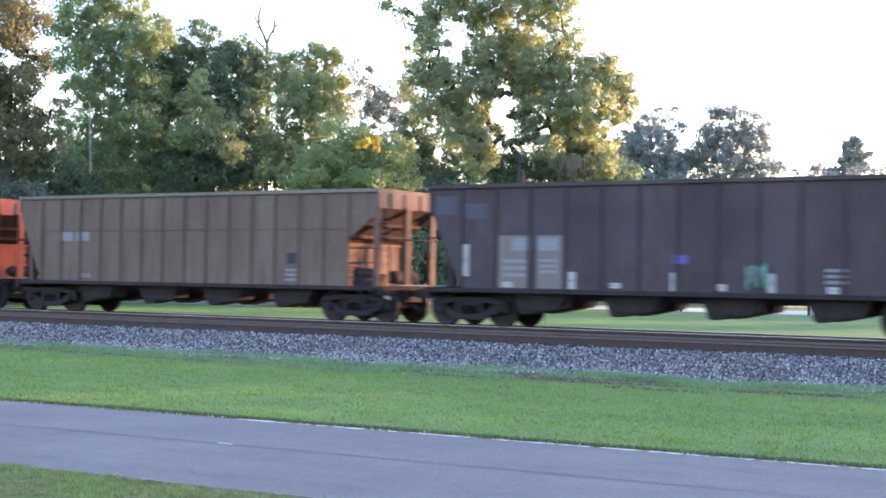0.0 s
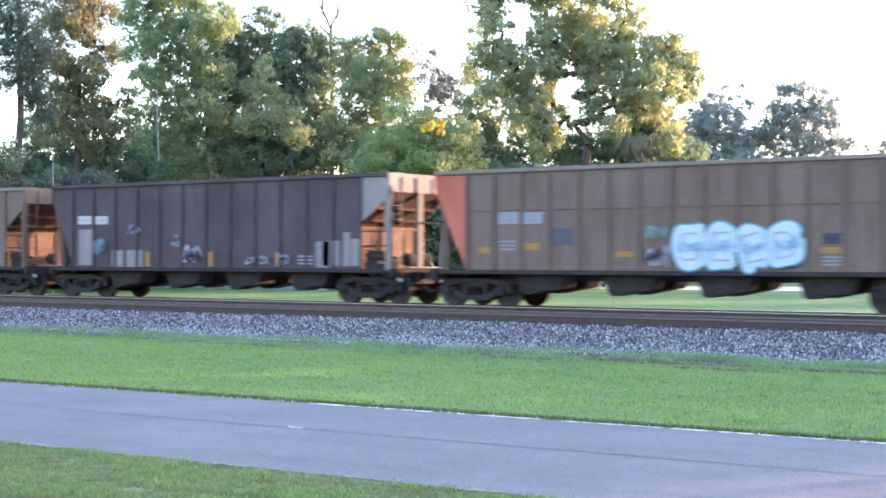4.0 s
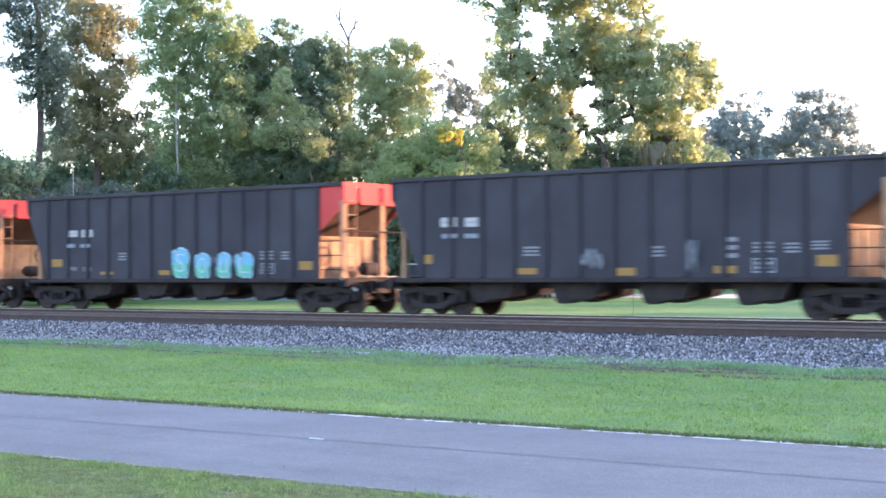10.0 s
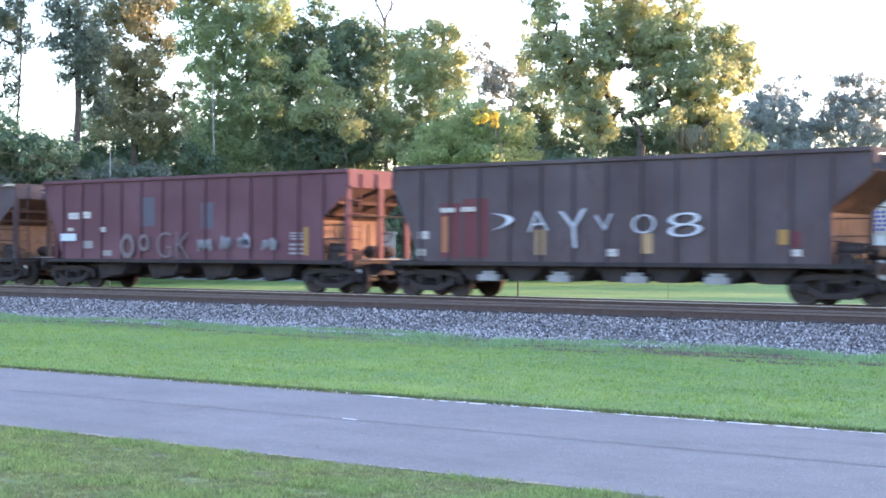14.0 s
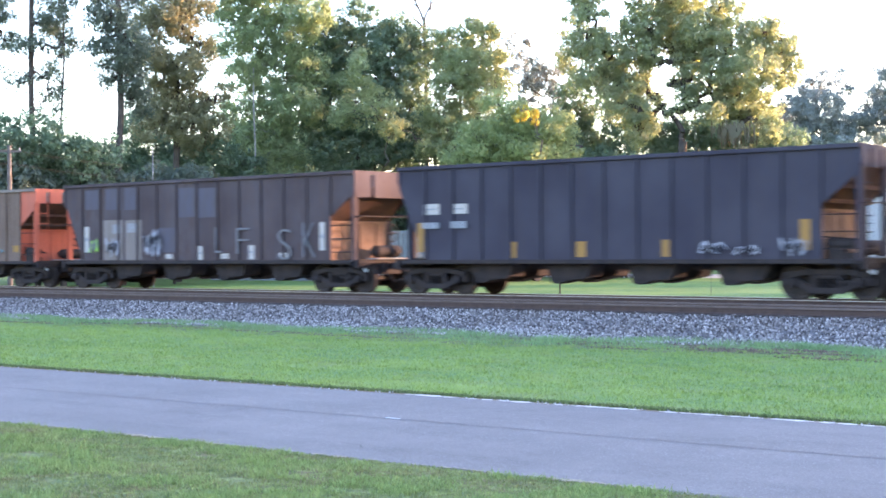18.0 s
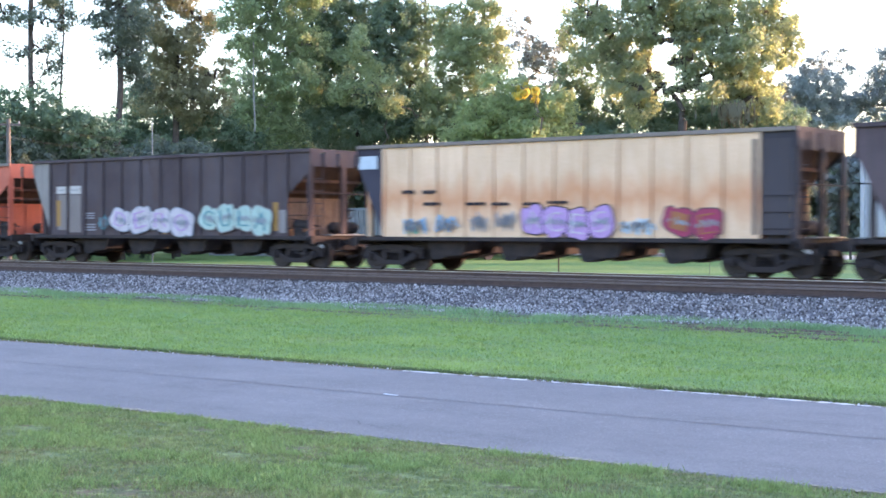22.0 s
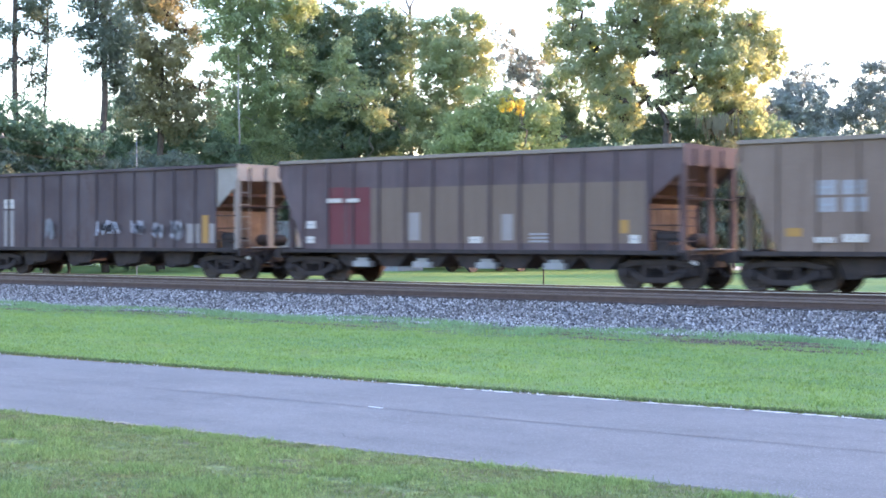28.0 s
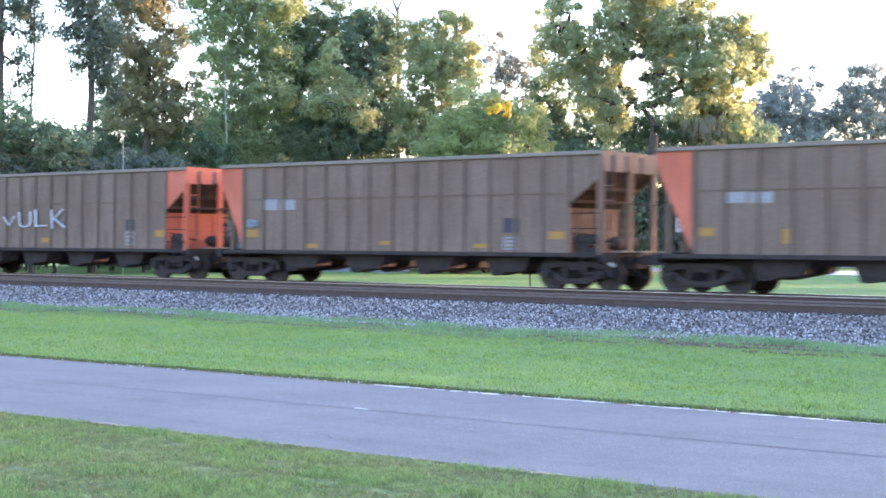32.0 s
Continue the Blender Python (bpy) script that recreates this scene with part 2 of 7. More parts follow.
M["weed"] = grass_mat("weed_blades", (0.15, 0.25, 0.115), (0.19, 0.3, 0.125), (0.2, 0.22, 0.115), (0.15, 0.27, 0.145), True, 0.3, 0.4)
M["tuft"] = grass_mat("bright_tufts", (0.15, 0.225, 0.07), (0.23, 0.3, 0.095), (0.26, 0.25, 0.11), (0.15, 0.235, 0.1), True, 0.0, 0.5)
M["fringe"] = grass_mat("fringe_blades", (0.075, 0.11, 0.045), (0.12, 0.16, 0.06), (0.15, 0.12, 0.07), (0.08, 0.12, 0.06), True, 0.5, 0.5)
M["shiny"] = surface("polished_rail_head", (0.4, 0.39, 0.38), (0.3, 0.29, 0.28), 3, rough=0.4, metal=0.8, relief=0)
M["sand"] = surface("sandy_soil", (0.36, 0.31, 0.24), (0.26, 0.23, 0.16), 4, rough=0.95)
M["tanpost"] = surface("rusty_tan_paint", (0.42, 0.27, 0.16), (0.28, 0.16, 0.095), 3, fine=20, rough=0.85)
M["drab"] = surface("drab_steel", (0.25, 0.25, 0.245), (0.18, 0.185, 0.18), 2, rough=0.7)
M["birch"] = surface("pale_bark", (0.42, 0.4, 0.36), (0.3, 0.28, 0.25), 4, fine=20, rough=0.9)
M["oak"] = leaf_mat("oak_leaves", (0.184, 0.218, 0.159), (0.248, 0.278, 0.18), (0.536, 0.606, 0.242))
M["bright"] = leaf_mat("bright_leaves", (0.216, 0.271, 0.157), (0.286, 0.334, 0.176), (0.445, 0.563, 0.25))
M["deep"] = leaf_mat("deep_green_leaves", (0.155, 0.218, 0.147), (0.186, 0.253, 0.158), (0.191, 0.29, 0.149))
M["olive"] = leaf_mat("olive_green_leaves", (0.201, 0.246, 0.129), (0.273, 0.306, 0.149), (0.451, 0.523, 0.239))
M["yellowish"] = leaf_mat("yellow_green_leaves", (0.211, 0.276, 0.14), (0.279, 0.333, 0.156), (0.51, 0.59, 0.252))
# bright yellow that puts a sunlit spot into the leaf colour
M["sunlit_spot"] = leaf_mat("sunlit_yellow_leaves", (0.5, 0.4, 0.08), (0.6, 0.5, 0.1), (0.8, 0.65, 0.1))
M["brownish"] = leaf_mat("russet_foliage", (0.144, 0.181, 0.112), (0.232, 0.223, 0.125), (0.414, 0.395, 0.201))
# pine needles; also the darker colour that paints shade on some bushes
M["needles_and_shade"] = leaf_mat("pine_needles_and_bush_shade", (0.116, 0.144, 0.118), (0.143, 0.175, 0.133), (0.163, 0.211, 0.131))
M["lacy"] = leaf_mat("thin_grey_leaves", (0.241, 0.261, 0.222), (0.278, 0.29, 0.241), (0.314, 0.324, 0.24))
# far trees: aerial haze is painted in as paler, bluer leaf colour
M["hazy"] = leaf_mat("haze_paled_leaves", (0.292, 0.34, 0.309), (0.334, 0.378, 0.327), (0.242, 0.276, 0.256))


# ---- mesh helpers ----
def raw_mesh(name, verts, faces, mat=None):
    me = bpy.data.meshes.new(name)
    me.from_pydata([tuple(v) for v in verts], [], [tuple(f) for f in faces])
    me.update()
    if mat is not None:
        me.materials.append(mat)
    return me


def quads(name, co, mat):
    """A mesh of loose quads from an array (n, 4, 3)."""
    k = len(co)
    me = bpy.data.meshes.new(name)
    me.vertices.add(k * 4)
    me.vertices.foreach_set("co", np.ascontiguousarray(co, dtype=np.float32).ravel())
    me.loops.add(k * 4)
    me.loops.foreach_set("vertex_index", np.arange(k * 4, dtype=np.int32))
    me.polygons.add(k)
    me.polygons.foreach_set("loop_start", np.arange(0, k * 4, 4, dtype=np.int32))
    me.update(calc_edges=True)
    me.materials.append(mat)
    return me


def box(bm, x0, x1, y0, y1, z0, z1, m=None):
    v = [bm.verts.new(p) for p in ((x0, y0, z0), (x1, y0, z0), (x1, y1, z0), (x0, y1, z0), (x0, y0, z1), (x1, y0, z1), (x1, y1, z1), (x0, y1, z1))]
    if m is not None:
        for q in v:
            q.co = m @ q.co
    for f in ((3, 2, 1, 0), (4, 5, 6, 7), (0, 1, 5, 4), (1, 2, 6, 5), (2, 3, 7, 6), (3, 0, 4, 7)):
        bm.faces.new([v[i] for i in f])
    return v


def prism(bm, outline, y0, y1):
    """An outline of (x, z) points pushed from y0 to y1."""
    a = [bm.verts.new((x, y0, z)) for x, z in outline]
    b = [bm.verts.new((x, y1, z)) for x, z in outline]
    k = len(outline)
    bm.faces.new(a)
    bm.faces.new(b[::-1])
    for i in range(k):
        j = (i + 1) % k
        bm.faces.new((a[j], a[i], b[i], b[j]))


def tube(bm, a, b, r0, r1, sides=8, caps=True):
    a, b = Vector(a), Vector(b)
    d = (b - a).normalized()
    u = d.orthogonal().normalized()
    w = d.cross(u)
    ring = [[bm.verts.new(p + (u * math.cos(t) + w * math.sin(t)) * r) for t in [2 * math.pi * i / sides for i in range(sides)]] for p, r in ((a, r0), (b, r1))]
    for i in range(sides):
        j = (i + 1) % sides
        bm.faces.new((ring[0][i], ring[0][j], ring[1][j], ring[1][i]))
    if caps:
        bm.faces.new(ring[0][::-1])
        bm.faces.new(ring[1])


def turned(bm, profile, y_axis=True, sides=24):
    """A solid turned about the y axis from (y, radius) pairs."""
    rings = []
    for y, r in profile:
        rings.append([bm.verts.new((r * math.cos(2 * math.pi * i / sides), y, r * math.sin(2 * math.pi * i / sides))) for i in range(sides)])
    for p, q in zip(rings, rings[1:]):
        for i in range(sides):
            j = (i + 1) % sides
            bm.faces.new((p[i], p[j], q[j], q[i]))
    bm.faces.new(rings[0][::-1])
    bm.faces.new(rings[-1])


def done(name, bm, bevel=0.0):
    bm.normal_update()
    bmesh.ops.recalc_face_normals(bm, faces=bm.faces)
    if bevel:
        bmesh.ops.bevel(bm, geom=list(bm.edges), offset=bevel, segments=1, affect="EDGES", clamp_overlap=True)
    me = bpy.data.meshes.new(name)
    bm.to_mesh(me)
    bm.free()
    me.materials.append(None)
    return me


def put(name, mesh, mat, parent=None, at=None, label=""):
    """One mesh object with its own material, under a thing or a part."""
    ob = new(name, mesh)
    if mat is not None:
        if not mesh.materials:
            mesh.materials.append(None)
        ob.material_slots[0].link = "OBJECT"
        ob.material_slots[0].material = mat
    if parent is not None:
        ob.parent = parent
    if at is not None:
        ob.matrix_basis = at
    return tagged(ob, label)


def part(name, bm, mat, parent, label="", at=None, bevel=0.0):
    return put(name, done(name, bm, bevel), mat, parent, at, label)


# ---- ground, lane, ballast and tracks ----
def strip(name, outline_yz, x0, x1, mat, kind="structure", label="", category="", turn=0.0):
    bm = bmesh.new()
    a = [bm.verts.new((x0, y, z)) for y, z in outline_yz]
    b = [bm.verts.new((x1, y, z)) for y, z in outline_yz]
    for i in range(len(a) - 1):
        bm.faces.new((a[i], b[i], b[i + 1], a[i + 1]))
    me = done(name, bm)
    ob = put(name, me, mat, None, pose(0, 0, 0, 0, 0, turn))
    return tagged(ob, label, category, "", kind)


ground = put("ground", raw_mesh("ground", [(-2500, -2500, 0), (2500, -2500, 0), (2500, 2500, 0), (-2500, 2500, 0)], [(0, 1, 2, 3)]), M["lawn"])
tagged(ground, "mown green grass field around the railway", "grass", "", "structure")
LANE_TURN = 2.0
LANE_NEAR, LANE_SEAM, LANE_FAR = 10.4, 12.95, 15.45
strip("road", [(LANE_NEAR, 0.0), (LANE_NEAR + 0.04, 0.012), (LANE_SEAM, 0.03), (LANE_FAR - 0.04, 0.012), (LANE_FAR, 0.0)], -140, 140, M["asphalt"], "structure", "narrow lane of worn grey asphalt between grass strips", "road", LANE_TURN)
strip("road_seam", [(LANE_SEAM - 0.006, 0.0335), (LANE_SEAM + 0.01, 0.0335)], -140, 140, M["seam"], "structure", "thin tar seam along the middle of the lane", "seam", LANE_TURN)


def ragged(name, y0, near, far, z, mat, label, category, x0=-75, x1=20, step=0.04, turn=0.0):
    """A strip with torn edges: near(x) and far(x) give how far it reaches each side of its line."""
    n = int((x1 - x0) / step)
    rows = [(x0 + i * step, y0 - near(x0 + i * step), y0 + far(x0 + i * step)) for i in range(n + 1)]
    co = [p for x, a, b in rows for p in ((x, a, z), (x, max(b, a + 0.002), z))]
    ob = put(name, raw_mesh(name, co, [(2 * i, 2 * i + 2, 2 * i + 3, 2 * i + 1) for i in range(n)]), mat, None, pose(0, 0, 0, 0, 0, turn))
    return tagged(ob, label, category, "", "structure")


WOBBLE = random.Random(21)
WAVES = [(1.3 ** (2 + i) * WOBBLE.uniform(0.7, 1.3), WOBBLE.uniform(0, 6.3)) for i in range(14)]


def torn(x, lo=0, hi=14):
    """An uneven line between about -1 and 1."""
    return sum(math.sin(x * f + p) for f, p in WAVES[lo:hi]) / (0.9 * math.sqrt((hi - lo) * 0.5) * 2.2)


# soil strip that also paints the shadow line under the grass edge
ragged("dirt_edge", LANE_FAR, lambda x: 0.01 + 0.03 * torn(x, 3), lambda x: 0.24 + 0.06 * torn(x, 2, 9), 0.005, M["soil"], "dark soil and painted grass-shadow line along the lane", "soil", turn=LANE_TURN)
ragged("trim", LANE_FAR - 0.02, lambda x: 0.0 if x < -12 else 0.03 + 0.04 * torn(x, 4), lambda x: (0.0 if x < -12 else 0.05) * (0.5 + 0.9 * torn(x)), 0.016, M["edge"], "pale ragged edge of the asphalt lane", "edge", turn=LANE_TURN)
ragged("trim", LANE_NEAR + 0.03, lambda x: max(0.0, 0.05 * (torn(x, 0, 5) + torn(x * 1.7 + 5, 5))), lambda x: max(0.0, 0.03 * (torn(x, 0, 5) + torn(x * 2.3, 4))), 0.017, M["sand"], "pale sandy patches along the near edge of the lane", "edge", turn=LANE_TURN)
TOE = 26.3
strip("ballast_bed", [(TOE, 0.004), (28.6, 0.40), (29.0, 0.44), (36.0, 0.44), (36.5, 0.4), (38.6, 0.004)], -760, 720, M["bed"], "structure", "raised bed of grey crushed stone under two tracks", "ballast")


def rail_mesh(name, half):
    bm = bmesh.new()
    prof = [(-0.075, 0.0), (0.075, 0.0), (0.075, 0.012), (0.012, 0.03), (0.012, 0.125), (0.036, 0.135), (0.036, 0.168), (0.025, 0.18), (-0.025, 0.18), (-0.036, 0.168), (-0.036, 0.135), (-0.012, 0.125), (-0.012, 0.03), (-0.075, 0.012)]
    a = [bm.verts.new((-half, y, z)) for y, z in prof]
    b = [bm.verts.new((half, y, z)) for y, z in prof]
    k = len(prof)
    for i in range(k):
        bm.faces.new((a[i], b[i], b[(i + 1) % k], a[(i + 1) % k]))
    bm.faces.new(a[::-1])
    bm.faces.new(b)
    return done(name, bm)


def tie_mesh():
    bm = bmesh.new()
    box(bm, -0.11, 0.11, -1.3, 1.3, -0.17, 0.0)
    return done("tie", bm, 0.012)


RAIL, TIE = rail_mesh("rail", 720), tie_mesh()
bm = bmesh.new()
box(bm, -720, 720, -0.039, 0.039, 0.142, 0.1825)
HEAD = done("rail_head", bm)
bm = bmesh.new()
box(bm, -720, 720, -0.039, 0.039, 0.166, 0.1825)
HEAD_WORN = done("rail_head", bm)
for cy in (NEAR_TRACK_Y, TRACK_Y):
    track = tagged(new("railway_track"), "rusty steel rails on dark wooden ties in ballast", "railway track", "railway tracks", "structure")
    track.matrix_basis = pose(-20, cy, RAIL_Z - 0.18)
    for side in (-0.753, 0.753):
        r = put("rail", RAIL, M["rail"], track, pose(0, side, 0))
        put("rail_head", HEAD if cy < 32 else HEAD_WORN, M["railhead" if cy < 32 else "shiny"], r, None, "worn rail head" if cy < 32 else "polished rail head")
    for i in range(-80, 60):
        put("tie", TIE, M["tie"], track, pose(i * 0.53 + random.uniform(-0.02, 0.02), random.uniform(-0.04, 0.04), 0, 0, 0, random.uniform(-0.8, 0.8)))


def stones(name, count, place, lo, hi, mat="stone"):
    """Loose crushed stone: rough eight-sided lumps."""
    rng = np.random.default_rng(5)
    base = np.array([(1, 0, 0), (-1, 0, 0), (0, 1, 0), (0, -1, 0), (0, 0, 1), (0, 0, -1)], float)
    tri = np.array([(0, 2, 4), (2, 1, 4), (1, 3, 4), (3, 0, 4), (2, 0, 5), (1, 2, 5), (3, 1, 5), (0, 3, 5)])
    size = rng.uniform(lo, hi, (count, 1, 1)) * rng.uniform(0.55, 1.25, (count, 6, 3))
    ang = rng.uniform(0, 2 * np.pi, count)
    v = base[None] * size + rng.normal(0, 0.25, (count, 6, 3)) * lo
    tilt = rng.uniform(-0.9, 0.9, count)
    c, s = np.cos(tilt)[:, None], np.sin(tilt)[:, None]
    v = np.stack([v[..., 0], c * v[..., 1] - s * v[..., 2], s * v[..., 1] + c * v[..., 2]], -1)
    c, s = np.cos(ang)[:, None], np.sin(ang)[:, None]
    v = np.stack([c * v[..., 0] - s * v[..., 1], s * v[..., 0] + c * v[..., 1], v[..., 2]], -1)
    px, py, pz = place(rng, count)
    v += np.stack([px, py, pz], -1)[:, None, :]
    f = (tri[None] + (np.arange(count) * 6)[:, None, None]).reshape(-1, 3)
    me = bpy.data.meshes.new(name)
    me.vertices.add(count * 6)
    me.vertices.foreach_set("co", v.astype(np.float32).ravel())
    me.loops.add(len(f) * 3)
    me.loops.foreach_set("vertex_index", f.astype(np.int32).ravel())
    me.polygons.add(len(f))
    me.polygons.foreach_set("loop_start", np.arange(0, len(f) * 3, 3, dtype=np.int32))
    me.update(calc_edges=True)
    me.materials.append(M[mat])
    return me


def shoulder(rng, k):
    x = rng.uniform(-62, -6, k)
    wave = 0.22 * np.sin(x * 0.9) + 0.15 * np.sin(x * 2.3 + 1)
    u = rng.uniform(0, 1, k)
    y = TOE - 0.25 + wave * (1 - u) + u * 3.0
    z = np.interp(y, [TOE, 28.6, 29.0, 31], [0.0, 0.4, 0.44, 0.44]) + rng.uniform(-0.01, 0.025, k)
    return x, y, z


def between(rng, k):
    x = rng.uniform(-62, -6, k)
    y = rng.uniform(29.0, 36.2, k)
    return x, y, np.full(k, 0.425) + rng.uniform(-0.02, 0.02, k)


tagged(put("ballast_stones", stones("ballast_stones", 56000, shoulder, 0.018, 0.042), None), "grey crushed stone ballast heaped beside the track", "ballast", "", "stuff")
tagged(put("ballast_stones", stones("ballast_stones", 9000, between, 0.024, 0.048), None), "grey crushed stone ballast between the ties", "ballast", "", "stuff")


def toe_line(rng, k):
    x = rng.uniform(-60, -6, k)
    wave = 0.22 * np.sin(x * 0.9) + 0.15 * np.sin(x * 2.3 + 1)
    y = TOE - 0.2 + wave + np.abs(rng.normal(0, 0.42, k))
    return x, y, np.interp(y, [TOE, 28.6], [0.02, 0.42]) + rng.uniform(0.0, 0.03, k)


tagged(put("ballast_stones", stones("ballast_stones", 8000, toe_line, 0.015, 0.035, "dusty_stone"), None), "paler dusty stones along the foot of the ballast", "ballast", "", "stuff")


def blades(name, count, region, height, width, mat, rng, lean=0.5):
    x, y, z = region(rng, count)
    count = len(x)
    a = rng.uniform(0, 2 * np.pi, count)
    h = rng.uniform(0.5, 1.0, count) * height
    dx, dy = np.cos(a) * width / 2, np.sin(a) * width / 2
    lx, ly = rng.normal(0, lean, count) * h, rng.normal(0, lean, count) * h
    co = np.empty((count, 4, 3))
    co[:, 0] = np.stack([x - dx, y - dy, z], -1)
    co[:, 1] = np.stack([x + dx, y + dy, z], -1)
    co[:, 2] = np.stack([x + lx + dx * 0.25, y + ly + dy * 0.25, z + h], -1)
    co[:, 3] = np.stack([x + lx - dx * 0.25, y + ly - dy * 0.25, z + h], -1)
    return quads(name, co, mat)


SLOPE = math.tan(radians(LANE_TURN))


SPOT = random.Random(8)
SPOTS = [(SPOT.uniform(-13, -1.5), SPOT.uniform(6.6, 9.9), SPOT.uniform(0.12, 0.45), SPOT.uniform(0.06, 0.2)) for i in range(34)]


def worn(x, y):
    """How deep a place lies in one of the bare spots of the verge, from 0 to 1."""
    deep = np.zeros(len(x))
    for sx, sy, rx, ry in SPOTS:
        deep = np.maximum(deep, 1 - ((x - sx) / rx) ** 2 - ((y - SLOPE * x - sy) / ry) ** 2)
    return deep


def near_lawn(rng, k):
    y = rng.uniform(6.2, LANE_NEAR + 0.02, k)
    x = rng.uniform(-16, -0.5, k)
    keep = rng.uniform(0, 1, k) > 1.05 * worn(x, y + SLOPE * x)
    x, y, k = x[keep], y[keep], int(keep.sum())
    return x, np.minimum(y + SLOPE * x, LANE_NEAR + SLOPE * x + np.abs(rng.normal(0, 0.05, k))), np.zeros(k)


def soil_reach(x):
    """How far the worn band runs out from the foot of the ballast."""
    return 1.35 + 0.4 * np.sin(x * 0.31 + 1) + 0.22 * np.sin(x * 1.7) + 0.16 * np.sin(x * 4.1 + 2)


BARE = [(-12.4, 24.6, 1.5, 0.32), (-10.4, 23.9, 1.1, 0.22), (-14.8, 24.3, 0.9, 0.2)] + [(SPOT.uniform(-52, -4), TOE - SPOT.uniform(0.35, 1.9), SPOT.uniform(0.5, 1.7), SPOT.uniform(0.08, 0.24)) for i in range(34)]


def bare(x, y):
    """How deep a place lies in one of the bare patches by the ballast, from 0 to 1."""
    deep = np.zeros(len(x))
    for sx, sy, rx, ry in BARE:
        deep = np.maximum(deep, 1 - ((x - sx) / rx) ** 2 - ((y - sy) / ry) ** 2)
    return deep


def middle_lawn(rng, k):
    x = rng.uniform(-50, -2, k)
    lo = LANE_FAR + 0.1 + SLOPE * x
    hi = TOE - soil_reach(x) + rng.normal(0, 0.12, k)
    u = rng.uniform(0, 1, k) ** 1.15
    y = lo + (hi - lo) * u
    keep = rng.uniform(0, 0.8, k) > bare(x, y)
    return x[keep], y[keep], np.zeros(int(keep.sum()))


def clumped(rng, k, each, spread, place):
    """Blades gathered in tufts."""
    m = k // each
    cx, cy = place(rng, m)
    m = len(cx)
    x = np.repeat(cx, each) + rng.normal(0, spread, m * each)
    y = np.repeat(cy, each) + rng.normal(0, spread * 0.6, m * each)
    return x, y, np.zeros(m * each)


def toe_weeds(rng, k):
    def place(rng, m):
        x = rng.uniform(-54, -5, m)
        return x, TOE - 0.1 - (soil_reach(x) - 0.2) * rng.choice([0.0, 0.05, 0.15, 0.27, 0.97], m) + 0.5 * np.sin(x * 0.8) + rng.normal(0, 0.18, m)
    x, y, z = clumped(rng, k, 40, 0.22, place)
    keep = rng.uniform(0, 0.6, len(x)) > bare(x, y)
    return x[keep], y[keep], z[keep]


def lane_fringe(rng, k):
    x = rng.uniform(-40, -1, k)
    return x, LANE_FAR + SLOPE * x + 0.13 + np.abs(rng.normal(0, 0.06, k)), np.zeros(k)


def near_tufts(rng, k):
    def place(rng, m):
        x = rng.uniform(-15, -0.5, m)
        y = rng.uniform(6.4, LANE_NEAR - 0.02, m)
        drift = np.sin(x * 1.9 + 2 * np.sin(y * 1.3)) + np.sin(y * 4.3 + x) + np.sin(x * 4.7 - y * 2)
        good = (drift > 0.1) & (worn(x, y + SLOPE * x) < 0.05)
        return x[good], (y + SLOPE * x)[good]
    return clumped(rng, k, 40, 0.09, place)


def lawn_tufts(rng, k):
    def place(rng, m):
        x = rng.uniform(-46, -3, m)
        return x, LANE_FAR + 0.4 + SLOPE * x + rng.uniform(0, 1, m) * (TOE - 1.4 - LANE_FAR - SLOPE * x)
    return clumped(rng, k, 18, 0.09, place)


ragged("worn_ground", TOE - 0.1, lambda x: float(soil_reach(x)) + 0.75 + 0.12 * torn(x, 2), lambda x: 0.3, 0.007, M["thatch"], "worn brown thatch along the foot of the ballast", "soil", x0=-62, x1=0)
rng = np.random.default_rng(11)
for nm, k, reg, h, w, mt, lb in (
    ("grass", 210000, near_lawn, 0.034, 0.007, "verge_blade", "short patchy grass beside the lane"),
    ("grass", 120000, near_tufts, 0.062, 0.008, "tuft", "brighter tufts in the patchy grass by the lane"),
    ("grass", 150000, middle_lawn, 0.032, 0.014, "blade", "mown green grass between lane and ballast"),
    ("grass", 46000, lawn_tufts, 0.06, 0.014, "blade", "taller tufts in the mown grass by the railway"),
    ("grass", 32000, toe_weeds, 0.14, 0.016, "weed", "rough grass and weeds along the foot of the ballast"),
    ("grass", 22000, lane_fringe, 0.055, 0.012, "fringe", "fringe of grass along the edge of the lane"),
):
    tagged(put(nm, blades(nm, k, reg, h, w, M[mt], rng), None), lb, "grass", "", "stuff")
verge = strip("verge", [(-20, 0.002), (5, 0.004), (LANE_NEAR - 0.02, 0.006)], -60, 60, M["verge"], "structure", "patchy short grass at the near side of the lane", "grass", LANE_TURN)



def clods(rng, k):
    pick = rng.integers(0, len(BARE), k)
    spot = np.array(BARE)[pick]
    a, r = rng.uniform(0, 2 * np.pi, k), rng.uniform(0, 1, k) ** 0.5
    return spot[:, 0] + spot[:, 2] * r * np.cos(a), spot[:, 1] + spot[:, 3] * r * np.sin(a), np.full(k, 0.008)


tagged(put("soil_clods", stones("soil_clods", 3600, clods, 0.012, 0.035, "clod"), None), "brown soil clods in the worn strip by the ballast", "soil", "", "stuff")


